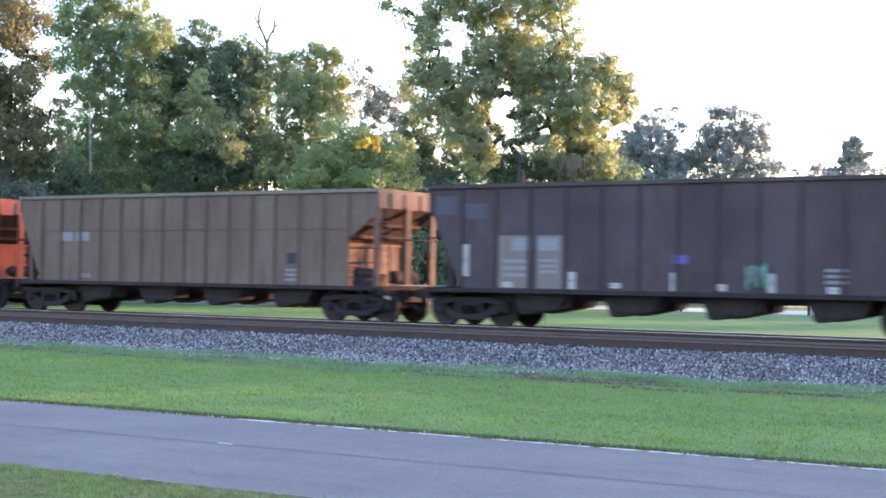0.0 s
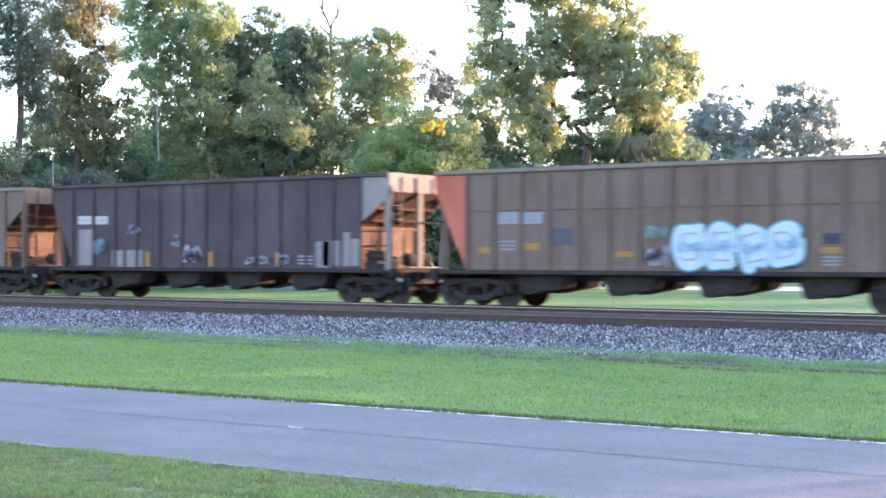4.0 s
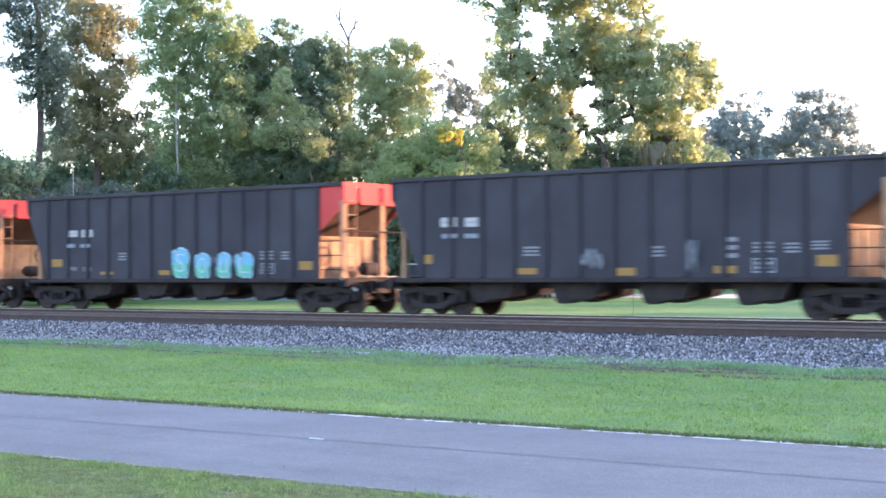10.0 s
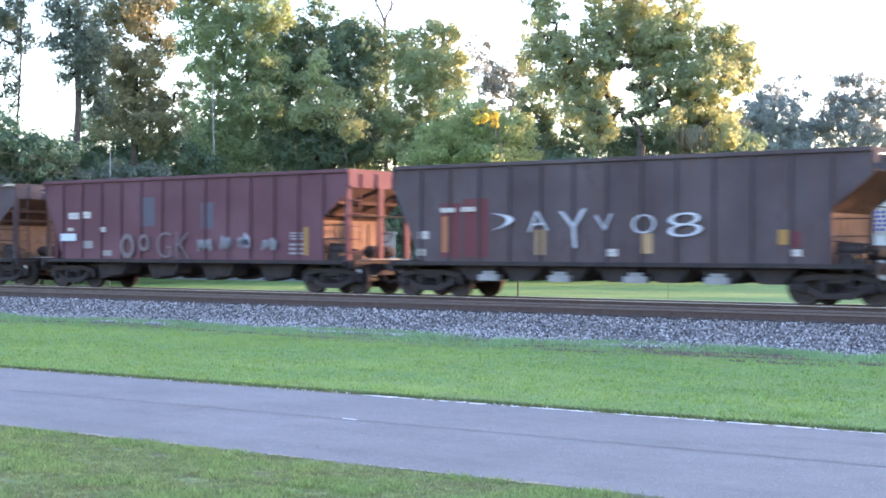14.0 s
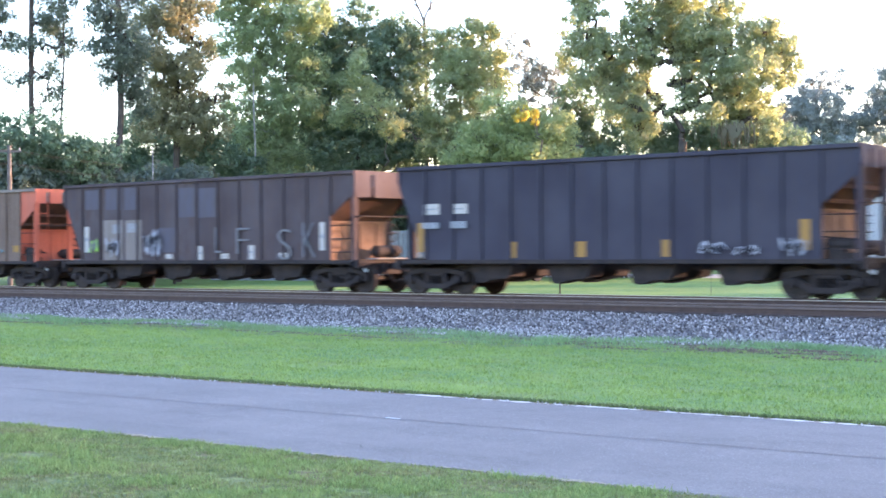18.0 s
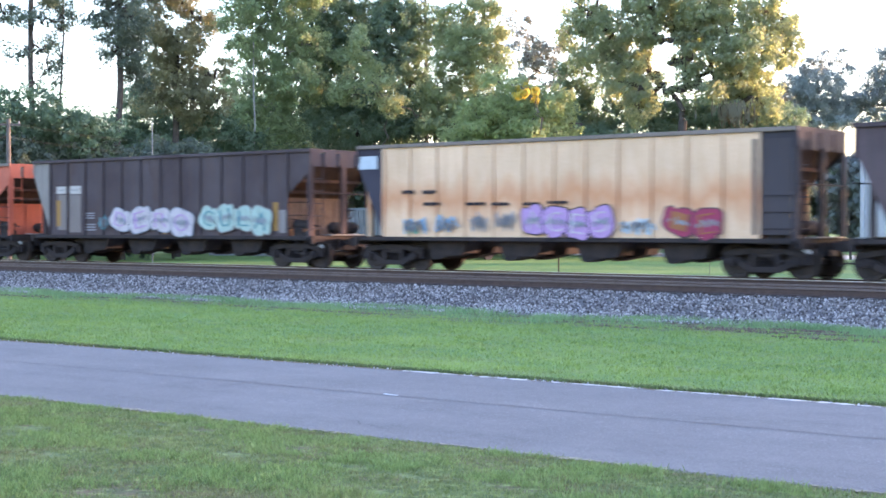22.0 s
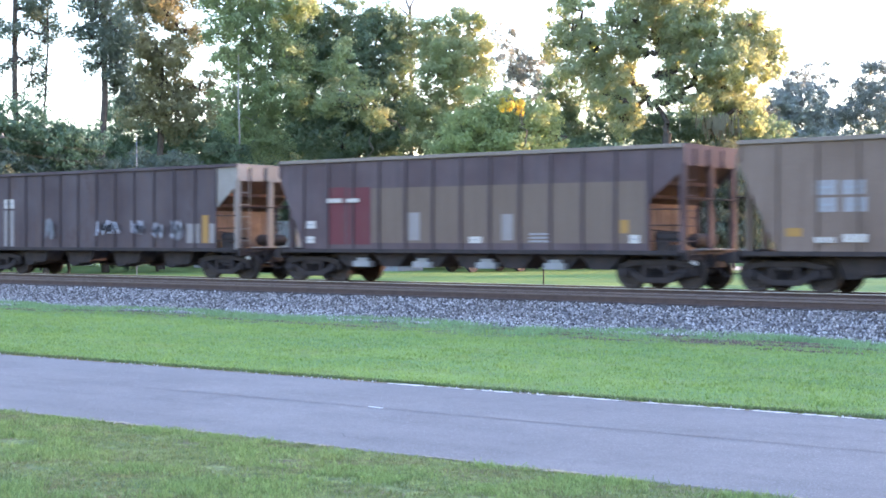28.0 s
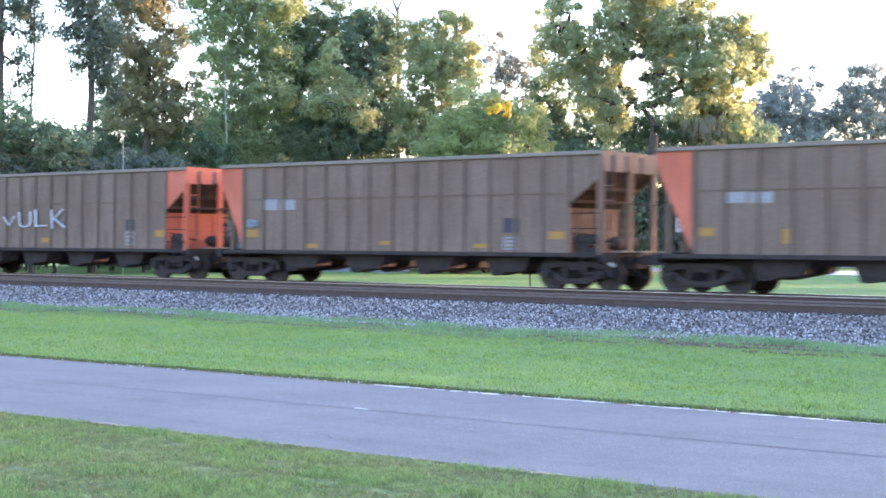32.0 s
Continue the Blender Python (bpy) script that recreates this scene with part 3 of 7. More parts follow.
# ---- lane details ----
def crack(pts, width, name="crack"):
    """A thin dark crack that wanders over the asphalt."""
    bm = bmesh.new()
    prev = None
    for i, (x, y) in enumerate(pts):
        z = 0.0345 - 0.0072 * abs(y - LANE_SEAM)
        w = width * (0.5 + 0.5 * abs(math.sin(i * 1.7)))
        row = [bm.verts.new((x - w * 0.5, y - w, z)), bm.verts.new((x + w * 0.5, y + w, z))]
        if prev:
            bm.faces.new((prev[0], row[0], row[1], prev[1]))
        prev = row
    return done(name, bm)


def meander(x0, y0, x1, y1, steps, amount, seed):
    r = random.Random(seed)
    return [(x0 + (x1 - x0) * i / steps + r.uniform(-amount, amount), y0 + (y1 - y0) * i / steps + r.uniform(-amount, amount)) for i in range(steps + 1)]


for j, (x0, y0, x1, y1, w) in enumerate(((-7.6, 11.0, -7.0, 12.7, 0.008), (-6.9, 12.7, -6.1, 13.9, 0.008), (-13.2, 11.5, -12.9, 13.3, 0.008), (-20.0, 14.3, -18.6, 13.0, 0.009), (-9.5, 11.2, -8.6, 10.8, 0.01), (-4.0, 12.0, -3.2, 13.5, 0.008), (-16.0, 11.0, -15.4, 12.9, 0.008))):
    tagged(put("road_crack", crack(meander(x0, y0, x1, y1, 12, 0.05, j), w), M["seam"], None, pose(0, 0, 0, 0, 0, LANE_TURN)), "thin dark crack in the worn asphalt", "crack", "", "structure")
tagged(put("road_seam", crack(meander(-60, LANE_SEAM + 0.05, 10, LANE_SEAM + 0.02, 420, 0.03, 77), 0.011), M["seam"], None, pose(0, 0, 0, 0, 0, LANE_TURN)), "ragged tar line beside the seam of the lane", "seam", "", "structure")
bm = bmesh.new()
box(bm, -0.11, 0.11, -0.018, 0.018, 0.034, 0.04)
tagged(part("litter", bm, M["white"], None, "small white scrap lying on the asphalt", pose(-10.74, 12.61, 0, 0, 0, -6), 0.002), category="litter")


def pebbles(rng, k):
    x = rng.uniform(-45, 0, k)
    return x, LANE_FAR + SLOPE * x + rng.normal(0.05, 0.05, k), np.full(k, 0.012)


tagged(put("gravel", stones("gravel", 700, pebbles, 0.008, 0.02, "dusty_stone"), None), "small pale pebbles along the edge of the lane", "gravel", "", "stuff")


# ---- freight cars: open coal hoppers ----
HALF, IN, W, SHEET = 7.225, 6.2, 1.52, 1.45
SILL, TOP = 1.0, 3.84


def lib_mesh(build, name, bevel=0.0):
    bm = bmesh.new()
    build(bm)
    return done(name, bm, bevel)


def side_outline(x0, x1):
    """The part of the side sheet between two stations; the end pieces have a cut lower corner."""
    if x0 >= IN:
        return [(x0, TOP), (x1, TOP), (x1, 3.2), (x0, 2.4)]
    if x1 <= -IN:
        return [(x0, TOP), (x1, TOP), (x1, 1.0), (x0, 3.2)]
    return [(x0, TOP), (x1, TOP), (x1, SILL), (x0, SILL)]


def sheet_mesh(x0, x1, sgn):
    return lib_mesh(lambda bm: prism(bm, side_outline(x0, x1), sgn * (SHEET - 0.03), sgn * SHEET), "side_sheet")


def chord(bm):
    box(bm, -HALF - 0.02, HALF + 0.02, -W - 0.01, -SHEET + 0.08, TOP - 0.09, TOP + 0.02)


def chord_far(bm):
    box(bm, -HALF - 0.02, HALF + 0.02, SHEET - 0.08, W + 0.01, TOP - 0.09, TOP + 0.02)


def sill(bm):
    box(bm, -HALF + 0.1, HALF - 0.1, -W, -W + 0.1, SILL - 0.07, SILL + 0.05)


def sill_far(bm):
    box(bm, -HALF + 0.1, HALF - 0.1, W - 0.1, W, SILL - 0.07, SILL + 0.05)


def rib_thin(bm):
    box(bm, -0.035, 0.035, -W, -SHEET, SILL + 0.06, TOP - 0.09)


def rib_wide(bm):
    prism(bm, [(-0.1, 0), (0.1, 0), (0.1, 1), (-0.1, 1)], 0, 1)
    for v in bm.verts:
        v.co.x *= 1.0 if v.co.y > 0.5 else 0.6
        v.co.y = -W - 0.02 + (W + 0.02 - SHEET) * v.co.y
        v.co.z = SILL + 0.06 + (TOP - 0.09 - SILL - 0.06) * v.co.z


def slope_sheet(bm):
    prism(bm, [(HALF - 0.04, 3.34), (HALF - 0.04, 3.29), (IN - 0.15, 2.28), (4.2, 0.98), (4.2, 1.04)], -SHEET + 0.03, SHEET - 0.03)


def bulkhead(bm):
    box(bm, IN - 0.16, IN - 0.1, -SHEET + 0.04, SHEET - 0.04, SILL - 0.05, 2.3)
    for y in (-0.75, 0.05, 0.85):
        box(bm, IN - 0.1, IN - 0.06, y - 0.05, y + 0.05, SILL, 2.26)
    box(bm, IN - 0.1, IN - 0.05, -SHEET + 0.04, SHEET - 0.04, 2.22, 2.3)


def comb(bm, x0, x1, teeth, z0, z1, z2):
    """A top rail from z1 to z2 with panels hanging from it down to z0, cut from one plate."""
    line = [(-W, z1)]
    for y0, y1 in teeth:
        line += [(y0, z1), (y0, z0 + 0.06), (y0 + 0.06, z0), (y1 - 0.06, z0), (y1, z0 + 0.06), (y1, z1)]
    line += [(W, z1), (W, z2), (-W, z2)]
    a = [bm.verts.new((x0, y, z)) for y, z in line]
    b = [bm.verts.new((x1, y, z)) for y, z in line]
    bm.faces.new(a)
    bm.faces.new(b[::-1])
    for i in range(len(line)):
        k = (i + 1) % len(line)
        bm.faces.new((a[k], a[i], b[i], b[k]))


def end_cap(bm):
    """Head of the car's end: a row of hanging panels with slots between, under a top rail."""
    comb(bm, HALF - 0.05, HALF + 0.03, ((-1.49, -1.02), (-0.86, -0.3), (-0.12, 0.56), (0.7, 1.49)), 3.3, TOP - 0.09, TOP + 0.02)


def end_cap_broad(bm):
    """Head of the car's end in three broad rounded panels."""
    comb(bm, HALF - 0.05, HALF + 0.04, ((-1.49, -0.9), (-0.72, 0.2), (0.42, 1.49)), 3.22, TOP - 0.09, TOP + 0.03)


def end_cap_pair(bm):
    """Head of the car's end: a narrow and a wide deep panel."""
    comb(bm, HALF - 0.05, HALF + 0.03, ((-1.49, -0.72), (-0.56, 1.49)), 3.02, TOP - 0.09, TOP + 0.02)


def end_cap_slim(bm):
    """Head of the car's end: three short panels under the top rail."""
    comb(bm, HALF - 0.05, HALF + 0.03, ((-1.49, -1.0), (-0.2, 0.25), (0.6, 1.49)), 3.48, TOP - 0.09, TOP + 0.02)


def crossover(bm):
    box(bm, HALF - 0.12, HALF + 0.26, -0.75, 0.8, SILL + 0.065, SILL + 0.1)


def end_plate(bm):
    """Added pale plate that paints sunlight on the end of a truck's side frame."""
    box(bm, -0.1, 0.1, -0.02, 0.0, -0.05, 0.05)


def slope_beam(bm):
    """Stiffening channel across the underside of the slope sheet."""
    box(bm, -0.05, 0.05, -SHEET + 0.05, SHEET - 0.05, -0.1, 0.0)


def post(bm):
    box(bm, HALF - 0.12, HALF, -0.08, 0.08, SILL, 3.32)
    box(bm, HALF, HALF + 0.012, -0.11, 0.11, SILL, 3.32)


def ladder(bm):
    for y in (-W + 0.08, -W + 0.52):
        box(bm, HALF + 0.07, HALF + 0.09, y - 0.012, y + 0.012, SILL + 0.2, 3.35)
    for i in range(6):
        z = SILL + 0.3 + i * 0.4
        tube(bm, (HALF + 0.08, -W + 0.08, z), (HALF + 0.08, -W + 0.52, z), 0.016, 0.016, 6)
    box(bm, HALF, HALF + 0.09, -W + 0.07, -W + 0.09, SILL + 0.9, SILL + 0.93)
    box(bm, HALF, HALF + 0.09, -W + 0.51, -W + 0.53, SILL + 0.9, SILL + 0.93)


def grab_iron(bm):
    x1 = HALF - 0.06
    tube(bm, (x1 - 0.85, -W - 0.02, 0), (x1, -W - 0.02, 0), 0.014, 0.014, 6)
    for x in (x1 - 0.85, x1):
        tube(bm, (x, -W - 0.02, 0), (x, -W + 0.06, 0), 0.014, 0.014, 6)


def stirrup(bm):
    for x in (HALF - 0.55, HALF - 0.15):
        box(bm, x - 0.02, x + 0.02, -W - 0.01, -W + 0.01, 0.5, SILL)
    box(bm, HALF - 0.57, HALF - 0.13, -W - 0.03, -W + 0.03, 0.48, 0.51)


def handrail(bm):
    tube(bm, (HALF + 0.1, -W + 0.1, 2.42), (HALF + 0.1, W - 0.1, 2.42), 0.02, 0.02, 6)
    for y in (-W + 0.1, 0, W - 0.1):
        tube(bm, (HALF + 0.1, y, 2.42), (HALF - 0.02, y, 2.42), 0.016, 0.016, 6)


def platform(bm):
    box(bm, IN - 0.12, HALF + 0.1, -W + 0.12, W - 0.12, SILL - 0.1, SILL + 0.03)
    box(bm, HALF, HALF + 0.12, -W, W, SILL - 0.2, SILL + 0.06)


def center_sill(bm):
    box(bm, -HALF - 0.25, HALF + 0.25, -0.33, 0.33, 0.75, SILL - 0.08)


def coupler(bm):
    box(bm, HALF + 0.2, HALF + 0.55, -0.1, 0.1, 0.76, 0.94)
    box(bm, HALF - 0.3, HALF + 0.26, -0.42, 0.42, 0.6, 0.97)
    tube(bm, (HALF - 0.1, -0.7, 0.88), (HALF + 0.3, -0.62, 0.5), 0.035, 0.03, 6)
    prism(bm, [(HALF + 0.5, 0.72), (HALF + 0.84, 0.72), (HALF + 0.84, 1.0), (HALF + 0.5, 1.0)], -0.18, 0.2)
    tube(bm, (HALF + 0.3, -0.35, 0.72), (HALF + 0.62, -0.3, 0.35), 0.028, 0.024, 6)
    tube(bm, (HALF + 0.62, -0.3, 0.35), (HALF + 0.85, -0.22, 0.45), 0.024, 0.024, 6)
    tube(bm, (HALF + 0.15, -1.3, 0.93), (HALF + 0.3, -0.1, 0.98), 0.016, 0.016, 6)


def chute(bm):
    near = [(0.8, SILL - 0.02), (0.62, 0.56), (-0.42, 0.36), (-0.55, 0.4), (-0.68, 0.74), (-0.8, SILL - 0.02)]
    for y0, y1 in ((-1.1, -0.36), (0.36, 1.1)):
        prism(bm, near, y0, y1)
    box(bm, -0.45, 0.6, -1.14, -1.1, 0.5, 0.57)
    box(bm, -0.1, 0.0, -1.16, 1.16, 0.44, 0.54)


def gate(bm):
    prism(bm, [(-0.75, SILL - 0.02), (0.75, SILL - 0.02), (0.3, 0.52), (-0.3, 0.52)], -1.2, -0.36)
    prism(bm, [(-0.75, SILL - 0.02), (0.75, SILL - 0.02), (0.3, 0.52), (-0.3, 0.52)], 0.36, 1.2)


def gate_box(bm):
    box(bm, -0.34, 0.34, -1.36, -1.12, 0.5, 0.68)
    box(bm, -0.2, 0.2, -1.33, -1.16, 0.68, 0.78)


def brake_wheel(bm):
    for i in range(24):
        a, b_ = 2 * math.pi * i / 24, 2 * math.pi * (i + 1) / 24
        tube(bm, (0, 0.28 * math.cos(a), 0.28 * math.sin(a)), (0, 0.28 * math.cos(b_), 0.28 * math.sin(b_)), 0.018, 0.018, 6, False)
    for i in range(4):
        a = math.pi / 2 * i
        tube(bm, (0, 0, 0), (0, 0.28 * math.cos(a), 0.28 * math.sin(a)), 0.014, 0.014, 6)
    tube(bm, (-0.1, 0, 0), (0.03, 0, 0), 0.05, 0.05, 8)


def reservoir(bm):
    tube(bm, (0, -0.55, 0), (0, 0.55, 0), 0.19, 0.19, 14)
    tube(bm, (0, -0.68, 0), (0, -0.55, 0), 0.1, 0.19, 14)
    tube(bm, (0, 0.55, 0), (0, 0.68, 0), 0.19, 0.1, 14)
    box(bm, -0.05, 0.05, -0.4, -0.34, -0.35, 0)
    box(bm, -0.05, 0.05, 0.34, 0.4, -0.35, 0)


def brake_gear(bm):
    tube(bm, (IN + 0.05, -1.15, 1.42), (IN + 0.75, -1.15, 1.42), 0.15, 0.13, 12)
    tube(bm, (IN + 0.75, -1.15, 1.42), (HALF - 0.05, -1.0, 1.36), 0.03, 0.03, 6)
    box(bm, IN + 0.1, IN + 0.5, -1.3, -0.9, SILL, 1.28)
    box(bm, IN + 0.55, IN + 0.8, -1.32, -1.05, SILL, 1.2)
    tube(bm, (IN, -1.3, 1.6), (HALF - 0.1, -1.3, 1.52), 0.018, 0.018, 6)


def frame_side(bm):
    """Cast truck side frame with a spring window and two pedestals."""
    y0, y1 = -0.07, 0.07
    prism(bm, [(-1.2, 0.6), (-1.14, 0.7), (-0.5, 0.8), (0.5, 0.8), (1.14, 0.7), (1.2, 0.6), (1.05, 0.56), (0.45, 0.66), (-0.45, 0.66), (-1.05, 0.56)], y0, y1)
    prism(bm, [(-1.02, 0.56), (-0.78, 0.58), (-0.36, 0.33), (0.36, 0.33), (0.78, 0.58), (1.02, 0.56), (0.78, 0.36), (0.42, 0.18), (-0.42, 0.18), (-0.78, 0.36)], y0, y1)
    for s in (-1, 1):
        box(bm, s * 0.36 - 0.06, s * 0.36 + 0.06, y0, y1, 0.3, 0.68)
        box(bm, s * 1.12 - 0.07, s * 1.12 + 0.07, y0, y1, 0.38, 0.66)
        tube(bm, (s * 0.889, y0 - 0.09, 0.457), (s * 0.889, y1, 0.457), 0.125, 0.14, 12)
        tube(bm, (s * 0.889, y0 - 0.13, 0.457), (s * 0.889, y0 - 0.09, 0.457), 0.07, 0.08, 10)
    for x in (-0.2, 0.0, 0.2):
        for i in range(5):
            tube(bm, (x, 0, 0.34 + i * 0.055), (x, 0, 0.37 + i * 0.055), 0.085, 0.085, 8)


def bolster(bm):
    prism(bm, [(-0.28, 0.56), (0.28, 0.56), (0.22, 0.78), (-0.22, 0.78)], -1.06, 1.06)
    box(bm, -0.4, 0.4, -0.35, 0.35, 0.5, 0.7)
    for s in (-1, 1):
        box(bm, s * 0.42 - 0.07, s * 0.42 + 0.07, -0.8, 0.8, 0.24, 0.46)
    box(bm, -0.42, 0.42, -0.1, 0.1, 0.28, 0.5)


def wheelset(bm):
    """Two flanged wheels on one axle."""
    prof = [(-0.07, 0.1), (-0.07, 0.33), (-0.045, 0.34), (-0.06, 0.38), (-0.07, 0.4), (-0.068, 0.457), (0.04, 0.462), (0.045, 0.485), (0.068, 0.487), (0.07, 0.4), (0.03, 0.36), (0.05, 0.1)]
    for s in (-1, 1):
        turned(bm, [(-s * 0.76 * -1 + y * (1 if s < 0 else -1), r) for y, r in prof], sides=28)
    tube(bm, (0, -0.98, 0), (0, 0.98, 0), 0.08, 0.08, 10)


LIB = {k: lib_mesh(f, k, b) for k, f, b in (
    ("chord", chord, 0.012), ("chord_far", chord_far, 0), ("sill", sill, 0.01), ("sill_far", sill_far, 0), ("rib_thin", rib_thin, 0.008), ("rib_wide", rib_wide, 0.012),
    ("slope_sheet", slope_sheet, 0), ("bulkhead", bulkhead, 0), ("end_cap", end_cap, 0), ("end_cap_broad", end_cap_broad, 0), ("end_cap_pair", end_cap_pair, 0), ("end_cap_slim", end_cap_slim, 0), ("crossover", crossover, 0.006), ("end_plate", end_plate, 0.004), ("slope_beam", slope_beam, 0), ("post", post, 0.006), ("ladder", ladder, 0), ("grab_iron", grab_iron, 0),
    ("stirrup", stirrup, 0), ("handrail", handrail, 0), ("platform", platform, 0), ("center_sill", center_sill, 0), ("coupler", coupler, 0), ("chute", chute, 0), ("gate", gate, 0),
    ("gate_box", gate_box, 0.01), ("brake_wheel", brake_wheel, 0), ("reservoir", reservoir, 0), ("brake_gear", brake_gear, 0), ("frame_side", frame_side, 0.012),
    ("bolster", bolster, 0), ("wheelset", wheelset, 0))}
SHEETS = {(s, e): sheet_mesh(*r, s) for s in (-1, 1) for e, r in (("left", (-HALF, -IN)), ("mid", (-IN, IN)), ("right", (IN, HALF)))}
TURN180 = pose(0, 0, 0, 0, 0, 180)
PLATES = {}


def plate(x0, x1, z0, z1, y=-SHEET - 0.006):
    """A thin painted panel on the near side of a car."""
    key = (round(x1 - x0, 2), round(z1 - z0, 2))
    if key not in PLATES:
        bm = bmesh.new()
        box(bm, -key[0] / 2, key[0] / 2, 0, 0.008, -key[1] / 2, key[1] / 2)
        PLATES[key] = done("panel", bm)
    return PLATES[key], pose((x0 + x1) / 2, y, (z0 + z1) / 2)


def mirrored(name):
    """The same fitting for the other side of the car."""
    key = name + "_far"
    if key not in LIB:
        me = LIB[name].copy()
        for v in me.vertices:
            v.co.y = -v.co.y
        me.flip_normals()
        LIB[key] = me
    return LIB[key]


WHEELS = []


def truck(car, x):
    t = put("truck", LIB["bolster"], M["steel"], car, pose(x, 0, 0))
    for s in (-1, 1):
        put("side_frame", LIB["frame_side"], M["steel"], t, pose(0, s * 1.02, 0, 0, 0, 0 if s < 0 else 180))
    for a in (-0.889, 0.889):
        WHEELS.append((car, put("wheelset", LIB["wheelset"], M["wheel"], t, pose(a, 0, 0.457)), a))
    return t


# sprayed and stencilled paints
DECAL = {}
for i, (nm, c, wear) in enumerate((
    ("white", (0.44, 0.41, 0.37), 0.42), ("box", (0.25, 0.25, 0.26), 0.45), ("square", (0.05, 0.045, 0.06), 0.2), ("grey", (0.2, 0.172, 0.155), 0.5), ("paleblue", (0.42, 0.48, 0.52), 0.3),
    ("yellow", (0.29, 0.16, 0.045), 0.55), ("pale", (0.22, 0.2, 0.19), 0.5), ("faded", (0.085, 0.08, 0.098), 0.5), ("redpanel", (0.11, 0.032, 0.037), 0.5), ("rusty", (0.3, 0.12, 0.05), 0.4),
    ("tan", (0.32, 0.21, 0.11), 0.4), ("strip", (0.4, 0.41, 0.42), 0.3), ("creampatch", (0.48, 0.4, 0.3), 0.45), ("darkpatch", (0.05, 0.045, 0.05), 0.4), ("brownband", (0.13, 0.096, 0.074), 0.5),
    ("smear", (0.35, 0.36, 0.4), 0.6), ("soft", (0.16, 0.165, 0.175), 0.55), ("logo", (0.12, 0.1, 0.3), 0.3), ("ice", (0.42, 0.52, 0.57), 0.35), ("sea", (0.14, 0.36, 0.46), 0.3), ("mint", (0.34, 0.46, 0.4), 0.4), ("blush", (0.47, 0.43, 0.44), 0.45),
    ("violet", (0.4, 0.25, 0.44), 0.4), ("crimson", (0.3, 0.045, 0.09), 0.4), ("plain", (0.45, 0.47, 0.5), 0.45), ("faint", (0.15, 0.12, 0.12), 0.6), ("green", (0.12, 0.4, 0.28), 0.25), ("blue", (0.2, 0.34, 0.45), 0.45),
    ("teal", (0.07, 0.22, 0.25), 0.4), ("lime", (0.3, 0.6, 0.1), 0.2), ("dim", (0.24, 0.26, 0.28), 0.5), ("ink", (0.02, 0.02, 0.025), 0.1),
)):
    DECAL[nm] = paint("decal_" + nm, c, wear=wear, seed=50 + i * 3.1, fade=0.2)


# how a car's end is made: its head piece, and where its posts stand at the near and at the far end
HEADS = {
    "slots": ("end_cap", (-W + 0.1, 0.1, W - 0.1), (-W + 0.1, 0.0, 0.95)),
    "broad": ("end_cap_broad", (-W + 0.1, 0.42), (-0.42, 0.95)),
    "pair": ("end_cap_pair", (-W + 0.1, W - 0.1), (-W + 0.1, 0.4)),
    "slim": ("end_cap_slim", (0.0, W - 0.1), (-W + 0.1, 0.3)),
}


